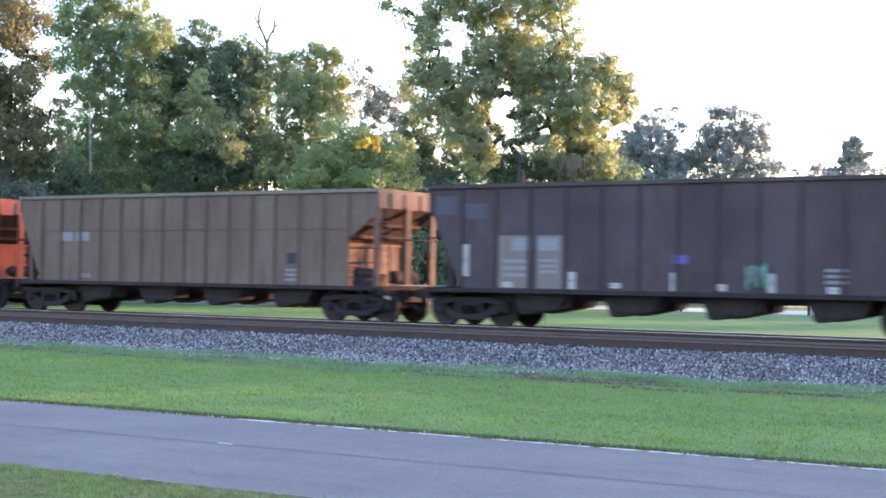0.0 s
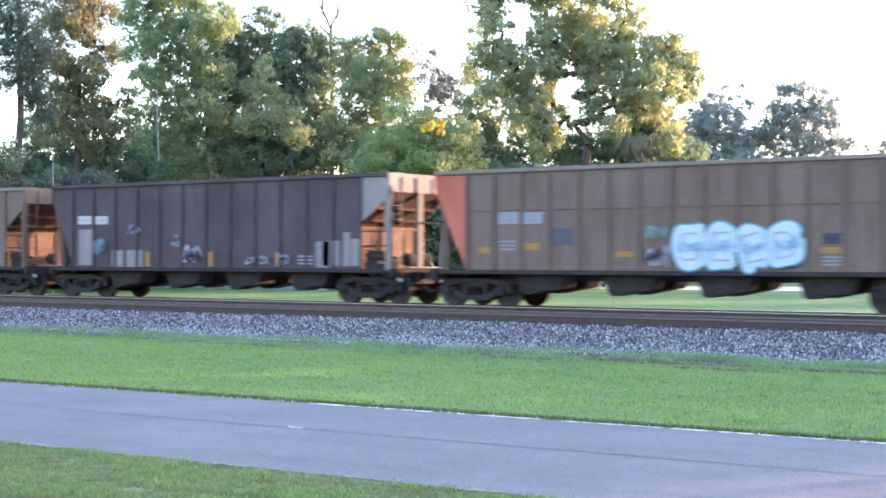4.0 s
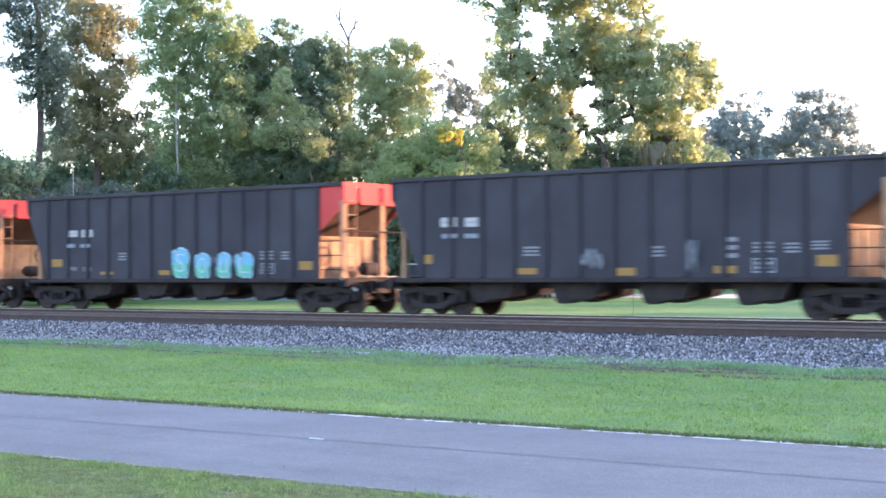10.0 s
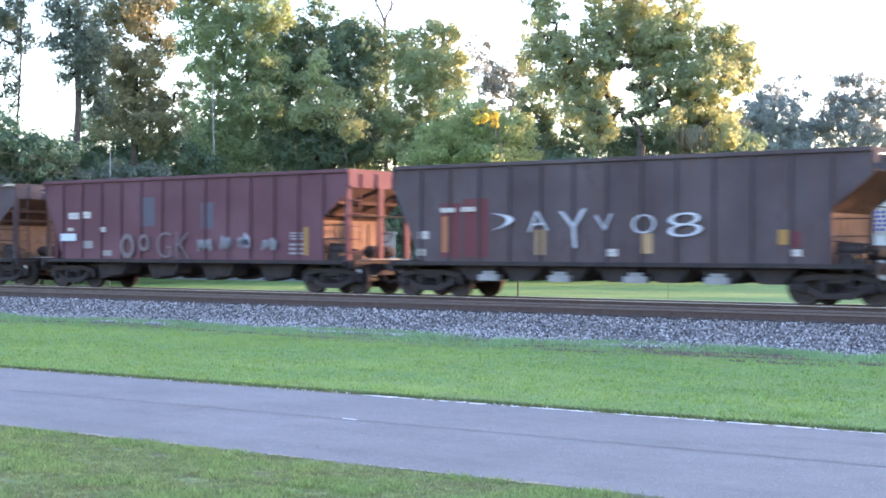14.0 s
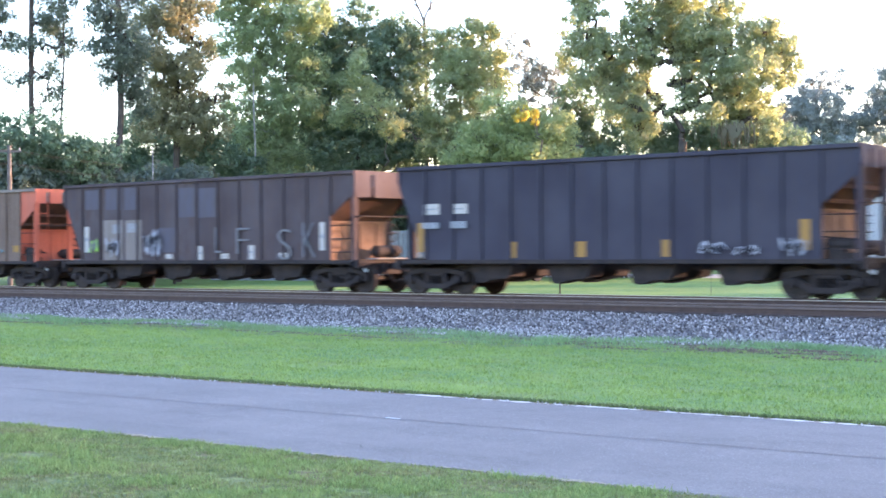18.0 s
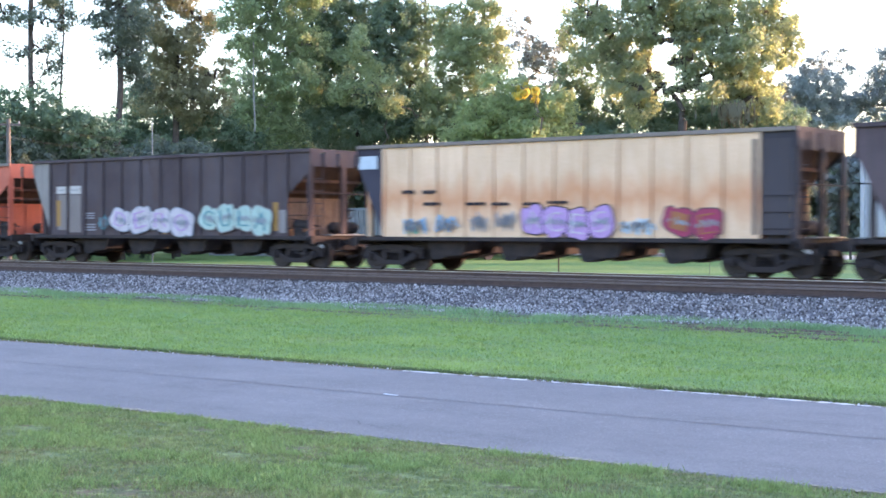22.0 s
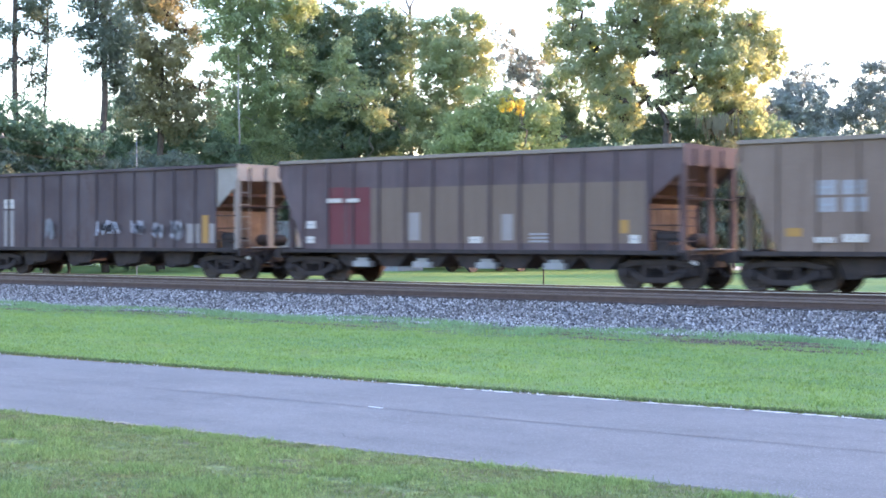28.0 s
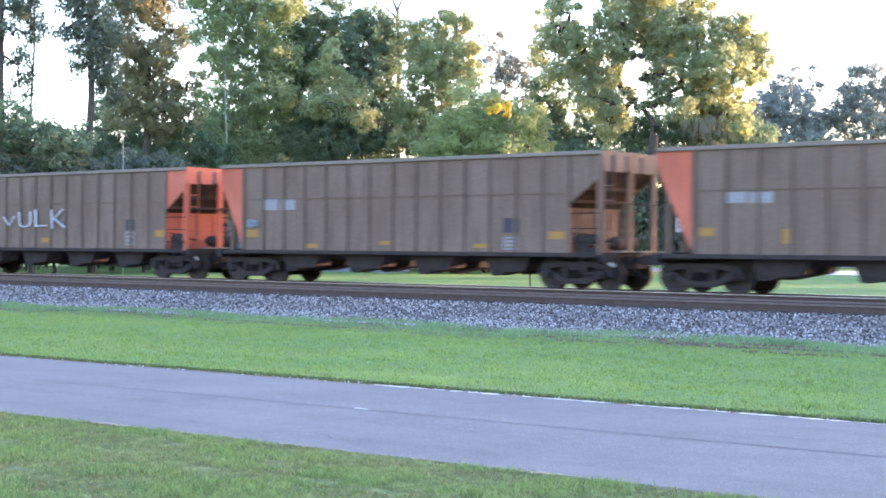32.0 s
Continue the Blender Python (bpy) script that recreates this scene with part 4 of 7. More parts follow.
def hopper(body, left=None, right=None, ribs=13, wide=True, seam=None, gates=False, head="slots", label="", end=None, under=None, ribmat=None, tall=1.0, rim=None, span=(-IN, IN)):
    """An open hopper car on two trucks; left and right are the paints of its two ends."""
    car = tagged(new("hopper_car"), label, "freight car", "hopper cars of the train")
    car.scale = (1, 1, tall)
    left, right = left or body, right or body
    end = end or (right if right is P["orange"] else M["plank"])
    fitting = lambda m: M["tanpost"] if m is P["red"] or end is M["tanpost"] else m
    under = under or M["steel"]
    head = "broad" if end is M["tanpost"] else head
    for s in (-1, 1):
        for e, m in (("left", left), ("mid", body), ("right", right)):
            put("side_sheet", SHEETS[s, e], m, car)
    put("top_chord", LIB["chord"], rim or body, car)
    put("top_chord", LIB["chord_far"], rim or body, car)
    put("side_sill", LIB["sill"], under, car)
    put("side_sill", LIB["sill_far"], under, car)
    rm = LIB["rib_wide" if wide else "rib_thin"]
    for i in range(ribs):
        x = span[0] + (span[1] - span[0]) * i / (ribs - 1)
        put("rib", rm, ribmat or body, car, pose(x, 0, 0))
    if seam:
        bm = bmesh.new()
        box(bm, -IN, IN, -SHEET - 0.03, -SHEET, seam - 0.02, seam + 0.02)
        part("seam", bm, body, car)
    for at, m in ((None, right), (TURN180, left)):
        put("slope_sheet", LIB["slope_sheet"], M["slope"], car, at)
        put("bulkhead", LIB["bulkhead"], end, car, at)
        put("end_cap", LIB[HEADS[head][0]], m, car, at)
        rear = at is not None
        for y in HEADS[head][2 if rear else 1]:
            put("end_post", LIB["post"], fitting(body if rear else m), car, (at or Matrix()) @ pose(0, y, 0))
        if head in ("slots", "broad"):
            put("ladder", LIB["ladder"], fitting(body if rear else m), car, at)
        if head == "slots":
            for f in (0.25, 0.6):
                put("slope_beam", LIB["slope_beam"], M["slope"], car, (at or Matrix()) @ pose(IN - 0.15 + f * 1.13, 0, 2.28 + f * 1.01))
        put("crossover_step", LIB["crossover"], M["drab"], car, at, "pale worn step plate")
        put("platform", LIB["platform"], under, car, at)
        put("coupler", LIB["coupler"], M["steel"], car, at)
        put("handrail", LIB["handrail"], M["steel"], car, at)
        put("step", LIB["stirrup"], M["steel"], car, at)
        for i in range(3):
            put("grab_iron", LIB["grab_iron"], M["steel"], car, (at or Matrix()) @ pose(0, 0, SILL + 0.3 + i * 0.42))
    put("step", mirrored("stirrup"), M["steel"], car)
    put("brake_wheel", LIB["brake_wheel"], M["steel"], car, pose(HALF - 0.2, 0.55, 1.9))
    if head in ("slots", "slim"):
        put("brake_gear", LIB["brake_gear"], M["steel"], car)
    put("air_reservoir", LIB["reservoir"], M["steel"], car, pose(IN + 0.45, 0.7, 1.32))
    put("center_sill", LIB["center_sill"], M["steel"], car)
    if gates:
        for x in (-4.6, -3.0, -1.4, 0.2, 1.8, 3.4, 4.8):
            put("discharge_gate", LIB["gate"], M["steel"], car, pose(x * 0.95, 0, 0))
        for x in (-3.9, -1.55, 0.8, 3.15):
            put("gate_cylinder", LIB["gate_box"], M["drab"], car, pose(x, 0, 0), "pale metal discharge cylinder")
    else:
        for x in (-3.95, -1.3, 1.35, 4.0):
            put("hopper_chute", LIB["chute"], under, car, pose(x - 0.1, 0, 0))
    truck(car, -6.17)
    put("end_plate", LIB["end_plate"], DECAL["strip"], truck(car, 6.17), pose(1.16, -1.1, 0.74, 0, 28, 0), "pale plate painted as sunlight on the truck frame")
    return car


# ---- the train ----
# where each car's far end rides, in car lengths, from the first car in view on
OFFSETS = [0.594, 0.594, 0.595, 0.596, 0.585, 0.573, 0.570, 0.572, 0.577, 0.577, 0.577, 0.572, 0.580, 0.588, 0.595, 0.597, 0.599, 0.601, 0.602, 0.606, 0.612, 0.602, 0.602, 0.590, 0.610, 0.594, 0.590, 0.586, 0.580, 0.575, 0.590, 0.580, 0.570, 0.562, 0.560, 0.560, 0.560, 0.560, 0.560]
P = {}
for i, (nm, c, kw) in enumerate((
    ("brown", (0.152, 0.106, 0.08), dict(dirt=(0.07, 0.046, 0.035), wear=0.78)),
    ("dark", (0.053, 0.041, 0.0445), dict(dirt=(0.09, 0.06, 0.05), wear=0.8, fade=0.8, patch=(0.068, 0.05, 0.05), patch_lo=0.57)),
    ("maroon", (0.076, 0.052, 0.053), dict(dirt=(0.05, 0.046, 0.05), wear=0.6, fade=0.7)),
    ("black", (0.039, 0.036, 0.041), dict(dirt=(0.05, 0.045, 0.045), wear=0.3)),
    ("blue", (0.034, 0.032, 0.045), dict(dirt=(0.06, 0.05, 0.05), wear=0.4)),
    ("oxide", (0.1, 0.043, 0.05), dict(dirt=(0.075, 0.055, 0.055), wear=0.5)),
    ("flaking", (0.075, 0.05, 0.05), dict(patch=(0.48, 0.41, 0.32), patch_lo=0.545, wear=0.35, jag=(0.7, 0.7, 2.4))),
    ("chalk", (0.48, 0.41, 0.32), dict(patch=(0.09, 0.06, 0.055), patch_lo=0.57, wear=0.4)),
    ("cream", (0.6, 0.42, 0.27), dict(fade=0.8, dirt=(0.45, 0.24, 0.12), wear=0.6, stain=((0.5, 0.2, 0.08), 2.15, 0.7))),
    ("grey", (0.21, 0.19, 0.168), dict(wear=0.4)),
    ("greybrown", (0.14, 0.1, 0.077), dict(wear=0.55)),
    ("red", (0.5, 0.06, 0.05), dict(wear=0.25)),
    ("orange", (0.43, 0.115, 0.068), dict(wear=0.4)),
    ("ochre", (0.38, 0.22, 0.085), dict(wear=0.35)),
    ("dust", (0.18, 0.148, 0.122), dict(wear=0.5)),
    ("deepred", (0.22, 0.035, 0.045), dict(wear=0.35)),
)):
    kw = {"fade": 0.5, **kw}
    P[nm] = paint("paint_" + nm, c, seed=i * 7.3, **kw)
CARS = []
B = dict(ribs=15, wide=False, seam=2.72, tall=0.98)
D = dict(ribs=13, wide=False, tall=0.99)
F = dict(ribs=13, wide=True, tall=0.985, span=(-6.45, 4.75))
K = dict(ribs=13, wide=True, tall=1.022, end=M["tanpost"])
for body, left, right, style, extra in (
    ("brown", "orange", "orange", B, {}), ("brown", "brown", "brown", B, {}), ("dark", None, None, D, dict(head="pair")), ("maroon", None, None, D, dict(gates=True, head="slim")),
    ("greybrown", "ochre", None, D, {}), ("dark", None, "grey", D, {}), ("brown", "orange", None, B, {}), ("greybrown", "ochre", None, B, {}),
    ("black", "red", None, K, {}), ("black", "red", None, K, {}), ("black", None, "red", K, {}), ("black", None, "red", K, {}), ("black", None, None, K, {}), ("black", "red", None, K, {}),
    ("flaking", "dark", "dark", F, dict(ribmat=P["chalk"])), ("oxide", None, None, D, {}), ("dark", None, None, D, dict(gates=True, head="slim")), ("greybrown", None, None, D, {}), ("brown", None, "orange", B, {}),
    ("dark", None, None, D, dict(head="pair")), ("blue", None, None, D, {}), ("brown", "orange", None, B, {}), ("brown", None, "orange", B, {}), ("dark", "grey", None, D, {}),
    ("cream", "blue", "black", D, {}), ("dark", "maroon", None, D, dict(head="pair")), ("brown", "orange", None, B, {}), ("dark", None, None, D, dict(head="pair")),
    ("dark", None, None, D, dict(gates=True, head="slim")), ("dark", None, "grey", D, {}), ("maroon", None, None, D, dict(gates=True)), ("greybrown", None, None, D, {}),
    ("black", None, "ochre", K, {}), ("brown", None, "orange", B, {}), ("brown", "orange", None, B, {}), ("brown", "orange", None, B, {}),
    # three more cars that stay out of view, added to shadow the lane
    ("brown", None, None, B, {}), ("brown", None, "orange", B, {}), ("dark", None, None, D, {}),
):
    CARS.append(hopper(P[body], P[left] if left else None, P[right] if right else None, label="weathered %s open coal hopper car" % {"greybrown": "grey-brown", "dark": "dark grey"}.get(body, body), rim=P["dust"] if body in ("brown", "greybrown", "cream", "maroon") else None, **style, **extra))


def motions():
    start = {}
    for k, car in enumerate(CARS):
        x = start[car] = PITCH * (k - 3 + OFFSETS[k]) - HALF
        walk(car, [(0.0, pose(x, TRACK_Y, RAIL_Z)), (32.0, pose(x - SPEED * 32.0, TRACK_Y, RAIL_Z))])
    # the wheels roll while their car is before the viewer; at 24 rows a second they turn about 86 degrees a row
    for car, wheelset_ob, a in WHEELS:
        t0 = min(31.0, max(0.0, (start[car] - 6.0) / SPEED))
        t1 = min(32.0, max(t0 + 0.5, (start[car] + 66.0) / SPEED))
        times = sorted({0.0, 32.0, *[round((t0 + i / 24.0) * FPS) / FPS for i in range(int((t1 - t0) * 24) + 1)]})
        walk(wheelset_ob, [(t, pose(a, 0, 0.457, 0, -math.degrees(SPEED / 0.457 * (min(max(t, t0), t1) - t0)), 0)) for t in times])


# ---- lettering, repair panels and graffiti on the near sides ----
GLYPHS = {}


def glyph_mesh(text, fat):
    """Letters of the built-in font, thickened, in a box one wide and one high, facing the near side."""
    key = (text, fat)
    if key not in GLYPHS:
        cu = bpy.data.curves.new("letters", "FONT")
        cu.body, cu.offset, cu.resolution_u, cu.extrude, cu.space_character = text, fat, 4, 0.02, 0.92
        ob = new("letters", cu)
        me = bpy.data.meshes.new_from_object(ob)
        bpy.data.objects.remove(ob)
        co = np.empty(len(me.vertices) * 3)
        me.vertices.foreach_get("co", co)
        co = co.reshape(-1, 3)
        lo, hi = co.min(0), co.max(0)
        q = (co - lo) / np.maximum(hi - lo, 1e-6) - 0.5
        me.vertices.foreach_set("co", np.stack([q[:, 0], -q[:, 2] * 0.02, q[:, 1]], -1).astype(np.float32).ravel())
        me.materials.clear()
        me.materials.append(None)
        GLYPHS[key] = me
    return GLYPHS[key]


def bars_mesh(rows, cols, seed):
    """Unreadable lettering: short bars in rows, held together by hairline links."""
    key = ("bars", rows, cols, seed)
    if key not in GLYPHS:
        r = random.Random(seed)
        bm = bmesh.new()
        top = []
        for i in range(rows):
            h = 0.55 / rows
            zc = 0.5 - (i + 0.5) / rows
            xs = [-0.5]
            while xs[-1] < 0.42:
                xs.append(min(0.5, xs[-1] + r.uniform(0.7, 1.3) / cols))
            line = []
            for p, q in zip(xs, xs[1:]):
                g = min(0.05, (q - p) * 0.2)
                line += [(p, h / 2), (q - g, h / 2), (q - g, 0.006), (q, 0.006)]
            up = [(x, zc + w) for x, w in line]
            dn = [(x, zc - w) for x, w in reversed(line)]
            prism(bm, up + dn, 0, 0.008)
        GLYPHS[key] = done("lettering", bm)
    return GLYPHS[key]


def frame_mesh():
    if "frame" not in GLYPHS:
        bm = bmesh.new()
        for x0, x1, z0, z1 in ((-0.5, 0.5, 0.4, 0.5), (-0.5, 0.5, -0.5, -0.4), (-0.5, -0.43, -0.4, 0.4), (0.43, 0.5, -0.4, 0.4), (-0.35, 0.35, 0.05, 0.25), (-0.35, 0.2, -0.25, -0.05)):
            box(bm, x0, x1, 0, 0.008, z0, z1)
        GLYPHS["frame"] = done("stencil_frame", bm)
    return GLYPHS["frame"]


def ring_mesh():
    if "ring" not in GLYPHS:
        bm = bmesh.new()
        turns = [2 * math.pi * i / 20 for i in range(20)]
        loops = [[bm.verts.new((rad * math.cos(a), y, rad * math.sin(a))) for rad, y in ((0.5, -0.006), (0.5, 0.006), (0.3, 0.006), (0.3, -0.006))] for a in turns]
        for a, b in zip(loops, loops[1:] + loops[:1]):
            for k in range(4):
                bm.faces.new((a[k], b[k], b[(k + 1) % 4], a[(k + 1) % 4]))
        GLYPHS["ring"] = done("ring", bm)
    return GLYPHS["ring"]


def scrawl_mesh(seed):
    """A sprayed tag: one fat looping stroke that doubles back on itself."""
    key = ("scrawl", seed)
    if key not in GLYPHS:
        r = random.Random(seed)
        pts = []
        k = 19
        for i in range(k):
            side = 1 if i % 2 else -1
            pts.append(Vector((-0.4 + 0.8 * i / (k - 1) + r.uniform(-0.12, 0.12), 0, side * r.uniform(0.12, 0.42))))
        fine = []
        for i in range(k - 1):
            p0, p1, p2, p3 = pts[max(0, i - 1)], pts[i], pts[i + 1], pts[min(k - 1, i + 2)]
            for j in range(5):
                t = j / 5
                fine.append(0.5 * (2 * p1 + (p2 - p0) * t + (2 * p0 - 5 * p1 + 4 * p2 - p3) * t * t + (3 * p1 - p0 - 3 * p2 + p3) * t ** 3))
        bm = bmesh.new()
        prev = None
        n = len(fine)
        for i in range(n):
            d = (fine[min(n - 1, i + 1)] - fine[max(0, i - 1)]).normalized()
            w = 0.012 + 0.017 * abs(math.sin(i * 0.37 + seed))
            off = Vector((-d.z, 0, d.x)) * w
            y = -0.0004 * i
            row = [bm.verts.new((min(0.5, max(-0.5, (fine[i] + off * s).x)), y, min(0.5, max(-0.5, (fine[i] + off * s).z)))) for s in (-1, 1)]
            if prev:
                bm.faces.new((prev[0], row[0], row[1], prev[1]))
            prev = row
        GLYPHS[key] = done("scrawl", bm)
    return GLYPHS[key]


def bubble_mesh(seed):
    """A fat rounded letter body: a squarish oval with a slowly wavering edge and a notch or two."""
    key = ("bubble", seed)
    if key not in GLYPHS:
        r = random.Random(seed + 90)
        a1, a2, p1, p2, lean = r.uniform(0.02, 0.06), r.uniform(0.02, 0.05), r.uniform(0, 6.3), r.uniform(0, 6.3), r.uniform(-0.12, 0.12)
        notch = [r.uniform(0, 6.3) for q in range(2)]
        ring = []
        for i in range(40):
            t = 2 * math.pi * i / 40
            c, d = math.cos(t), math.sin(t)
            rad = 0.46 / (abs(c) ** 3.2 + abs(d) ** 3.2) ** (1 / 3.2) * (1 + a1 * math.sin(3 * t + p1) + a2 * math.sin(5 * t + p2))
            for q in notch:
                rad *= 1 - 0.22 * math.exp(-((t - q + math.pi) % (2 * math.pi) - math.pi) ** 2 / 0.012)
            ring.append((rad * c + lean * rad * d, rad * d))
        bm = bmesh.new()
        prism(bm, ring, -0.0005, 0.0005)
        GLYPHS[key] = done("spray_body", bm)
    return GLYPHS[key]


def slab_mesh(seed):
    """An angular sprayed patch: a block with crooked corners and a stepped top."""
    key = ("slab", seed)
    if key not in GLYPHS:
        r = random.Random(seed + 40)
        j = lambda: r.uniform(-0.07, 0.07)
        ring = [(-0.48, -0.5), (0.48 + j(), -0.5), (0.5, -0.1 + j()), (0.44 + j(), 0.05 + j()), (0.5, 0.3 + j()), (0.4 + j(), 0.46 + j()), (0.05 + j(), 0.5), (-0.02, 0.42 + j()), (-0.4 + j(), 0.44 + j()), (-0.5, 0.22 + j()), (-0.44 + j(), j())]
        bm = bmesh.new()
        prism(bm, ring, -0.0005, 0.0005)
        GLYPHS[key] = done("spray_patch", bm)
    return GLYPHS[key]


COUNT = [0]


def mark(k, kind, x0, x1, z0, z1):
    """A painted mark on the near side of car k, between two stations and two heights over the rail."""
    car = CARS[k]
    COUNT[0] += 1
    over = -W - 0.012
    flat = -SHEET - 0.006
    size = Matrix.Diagonal((x1 - x0, 1, z1 - z0, 1))
    at = lambda y: pose((x0 + x1) / 2, y, (z0 + z1) / 2) @ size
    style, _, text = kind.partition(":")
    first, _, tone = style.partition("_")
    if first == "word":
        thin = tone in ("plain", "faint", "soft")
        n = len(text)
        r = random.Random(k * 7 + n)
        for i, ch in enumerate(text):
            w = (x1 - x0) / n * (1.0 if thin else 0.88 if n == 1 else r.uniform(1.05, 1.25))
            cx = x0 + (x1 - x0) * (i + 0.5) / n
            turn = r.uniform(-5, 5) if thin or n == 1 else r.uniform(-16, 16)
            lift = 0 if n == 1 else r.uniform(-0.08, 0.06)
            tall = (z1 - z0) * (1 if n == 1 else r.uniform(0.82, 1.05))
            deep = 0.0 if thin else 0.016 * (i % 2)
            mid = (z0 + z1) / 2 + lift
            if thin:
                put("graffiti", glyph_mesh(ch, -0.022), DECAL[tone], car, pose(cx, over - 0.018, mid, 0, turn, 0) @ Matrix.Diagonal((w, 1, tall, 1)))
                continue
            edge, detail = {"sea": ("ice", "paleblue"), "mint": ("pale", "teal"), "blush": ("dim", "violet"), "violet": ("ink", "blush"), "crimson": ("darkpatch", "rusty")}.get(tone, ("teal", "smear"))
            if n > 5:
                small = i < 3
                high = (z1 - z0) * (0.82 if small else r.uniform(0.94, 1.0))
                lean = r.uniform(-5, 5)
                block = lambda y, f, g: pose(cx, over - 0.003 - deep - y, z0 + high / 2, 0, lean, 0) @ Matrix.Diagonal((w * f, 1, high * g, 1))
                put("graffiti", slab_mesh(k * 5 + i), DECAL["ink"], car, block(0, 1.08, 1.06))
                put("graffiti", slab_mesh(k * 5 + i), DECAL[tone], car, block(0.004, 1.0, 1.0))
                cuts = [(r.uniform(-0.3, 0.3), r.uniform(-0.32, 0.38), r.uniform(0.14, 0.34), r.uniform(0.05, 0.12), r.uniform(-35, 35)) for q in range(7)] if small else {
                    "S": [(-0.08, 0.04, 0.62, 0.055, -14), (0.3, -0.04, 0.3, 0.05, -20), (0.3, 0.22, 0.28, 0.1, 8), (-0.1, -0.46, 0.3, 0.08, 0)],
                    "O": [(0.04, 0.0, 0.15, 0.36, 6), (-0.3, 0.24, 0.34, 0.05, -8)],
                    "U": [(-0.08, 0.2, 0.2, 0.1, 0), (-0.06, 0.0, 0.17, 0.16, 0), (0.22, 0.1, 0.05, 0.5, 4)]}[ch]
                for q, (u, v, a, b, tilt) in enumerate(cuts):
                    put("graffiti", slab_mesh(k + q), DECAL["soft" if small and q > 3 else "ink"], car, block(0.0085, 1, 1) @ pose(u, 0, v, 0, tilt, 0) @ Matrix.Diagonal((a, 1, b, 1)))
                if small:
                    put("graffiti", slab_mesh(i + 40), DECAL[("teal", "blush", "mint")[i]], car, block(0.0105, 1, 1) @ pose(0.1 * i - 0.15, 0, -0.2 + 0.18 * i, 0, 25, 0) @ Matrix.Diagonal((0.3, 1, 0.09, 1)))
                continue
            body = bubble_mesh(k * 5 + i)
            at_letter = lambda y, f, g: pose(cx, over - 0.003 - deep - y, mid, 0, turn, 0) @ Matrix.Diagonal((w * f, 1, tall * g, 1))
            put("graffiti", body, DECAL[edge], car, at_letter(0, 1.1, 1.1))
            put("graffiti", body, DECAL[tone], car, at_letter(0.004, 1.02, 1.02))
            if tone == "sea":
                put("graffiti", bubble_mesh(k * 5 + i + 3), DECAL["green"], car, pose(cx, over - 0.009 - deep, z0 + 0.28 * tall) @ Matrix.Diagonal((w * 0.98, 1, tall * 0.52, 1)))
            put("graffiti", glyph_mesh(ch, -0.02), DECAL[detail], car, at_letter(0.013, 0.52, 0.6))
            if n > 1:
                put("graffiti", scrawl_mesh((k + i * 3) % 23), DECAL["blue" if tone == "ice" else "dim"], car, at_letter(0.012, 0.8, 0.35))
    elif first == "scrawl":
        put("graffiti", scrawl_mesh(COUNT[0] % 23), DECAL["smear" if tone == "white" else tone], car, at(over - 0.004))
        put("graffiti", scrawl_mesh((COUNT[0] * 5 + 3) % 23), DECAL["ink" if tone == "white" else "soft"], car, at(over - 0.03) @ Matrix.Diagonal((0.8, 1, 0.7, 1)))
    elif first == "ring":
        put("graffiti", ring_mesh(), DECAL["ice" if k > 20 else "faint"], car, at(over))
    elif first == "letters":
        put("lettering", bars_mesh(1, 3, COUNT[0] % 7), DECAL[{"dim": "dim", "black": "ink"}.get(tone, "white")], car, at(over))
    elif first == "stencil":
        put("lettering", bars_mesh(3, 4, COUNT[0] % 7), DECAL["box"], car, at(flat - 0.004))
    elif first == "framed":
        put("lettering", frame_mesh(), DECAL["box"], car, at(flat - 0.004))
    else:
        put("panel", *[plate(x0, x1, z0, z1)[0], DECAL[first], car, plate(x0, x1, z0, z1, flat - {"brownband": 0, "creampatch": 0, "faded": 0.001, "grey": 0.002, "redpanel": 0.0015}.get(first, 0.003) if first in ("brownband", "faded", "grey", "redpanel", "pale", "creampatch", "darkpatch") else over if x1 - x0 > 0.75 else flat - 0.004)[1]])
        if first in ("white", "box"):
            put("lettering", bars_mesh(1, 3, COUNT[0] % 7), DECAL["dim"], car, at((over if x1 - x0 > 0.75 else flat - 0.004) - 0.007) @ Matrix.Diagonal((0.7, 1, 0.25, 1)))


mark(1, "box", -5.35, -4.81, 2.36, 2.65)
mark(1, "box", -4.61, -4.05, 2.36, 2.65)
mark(1, "square", 4.00, 4.42, 1.67, 2.00)
mark(1, "stencil", 3.97, 4.43, 1.13, 1.56)
mark(1, "stencil", -4.52, -3.93, 1.16, 1.30)
mark(2, "grey", -5.06, -4.09, 1.07, 2.47)
mark(2, "grey", -3.90, -3.08, 1.07, 2.47)
mark(2, "box", -4.64, -4.08, 2.07, 2.40)
mark(2, "box", -3.88, -3.30, 2.07, 2.40)
mark(2, "white", -6.16, -5.98, 1.37, 2.23)
mark(2, "white", -2.99, -2.78, 1.07, 1.52)
mark(2, "white", -0.15, 0.04, 1.07, 1.53)
mark(2, "white", 2.33, 2.51, 1.07, 1.53)
mark(2, "white", -4.93, -4.62, 1.09, 1.23)
mark(2, "white", -1.79, -1.51, 1.11, 1.25)
mark(2, "white", 1.00, 1.29, 1.09, 1.26)
mark(2, "white", 3.77, 4.04, 1.07, 1.23)
mark(2, "logo", -0.11, 0.29, 1.75, 1.97)
mark(2, "scrawl_green", 1.74, 2.40, 1.07, 1.91)
mark(2, "stencil", 3.72, 4.25, 1.27, 1.69)
mark(2, "stencil", -4.88, -4.20, 1.33, 1.88)
mark(2, "stencil", -3.83, -3.29, 1.44, 1.88)
mark(2, "faded", -7.03, -6.40, 3.05, 3.55)
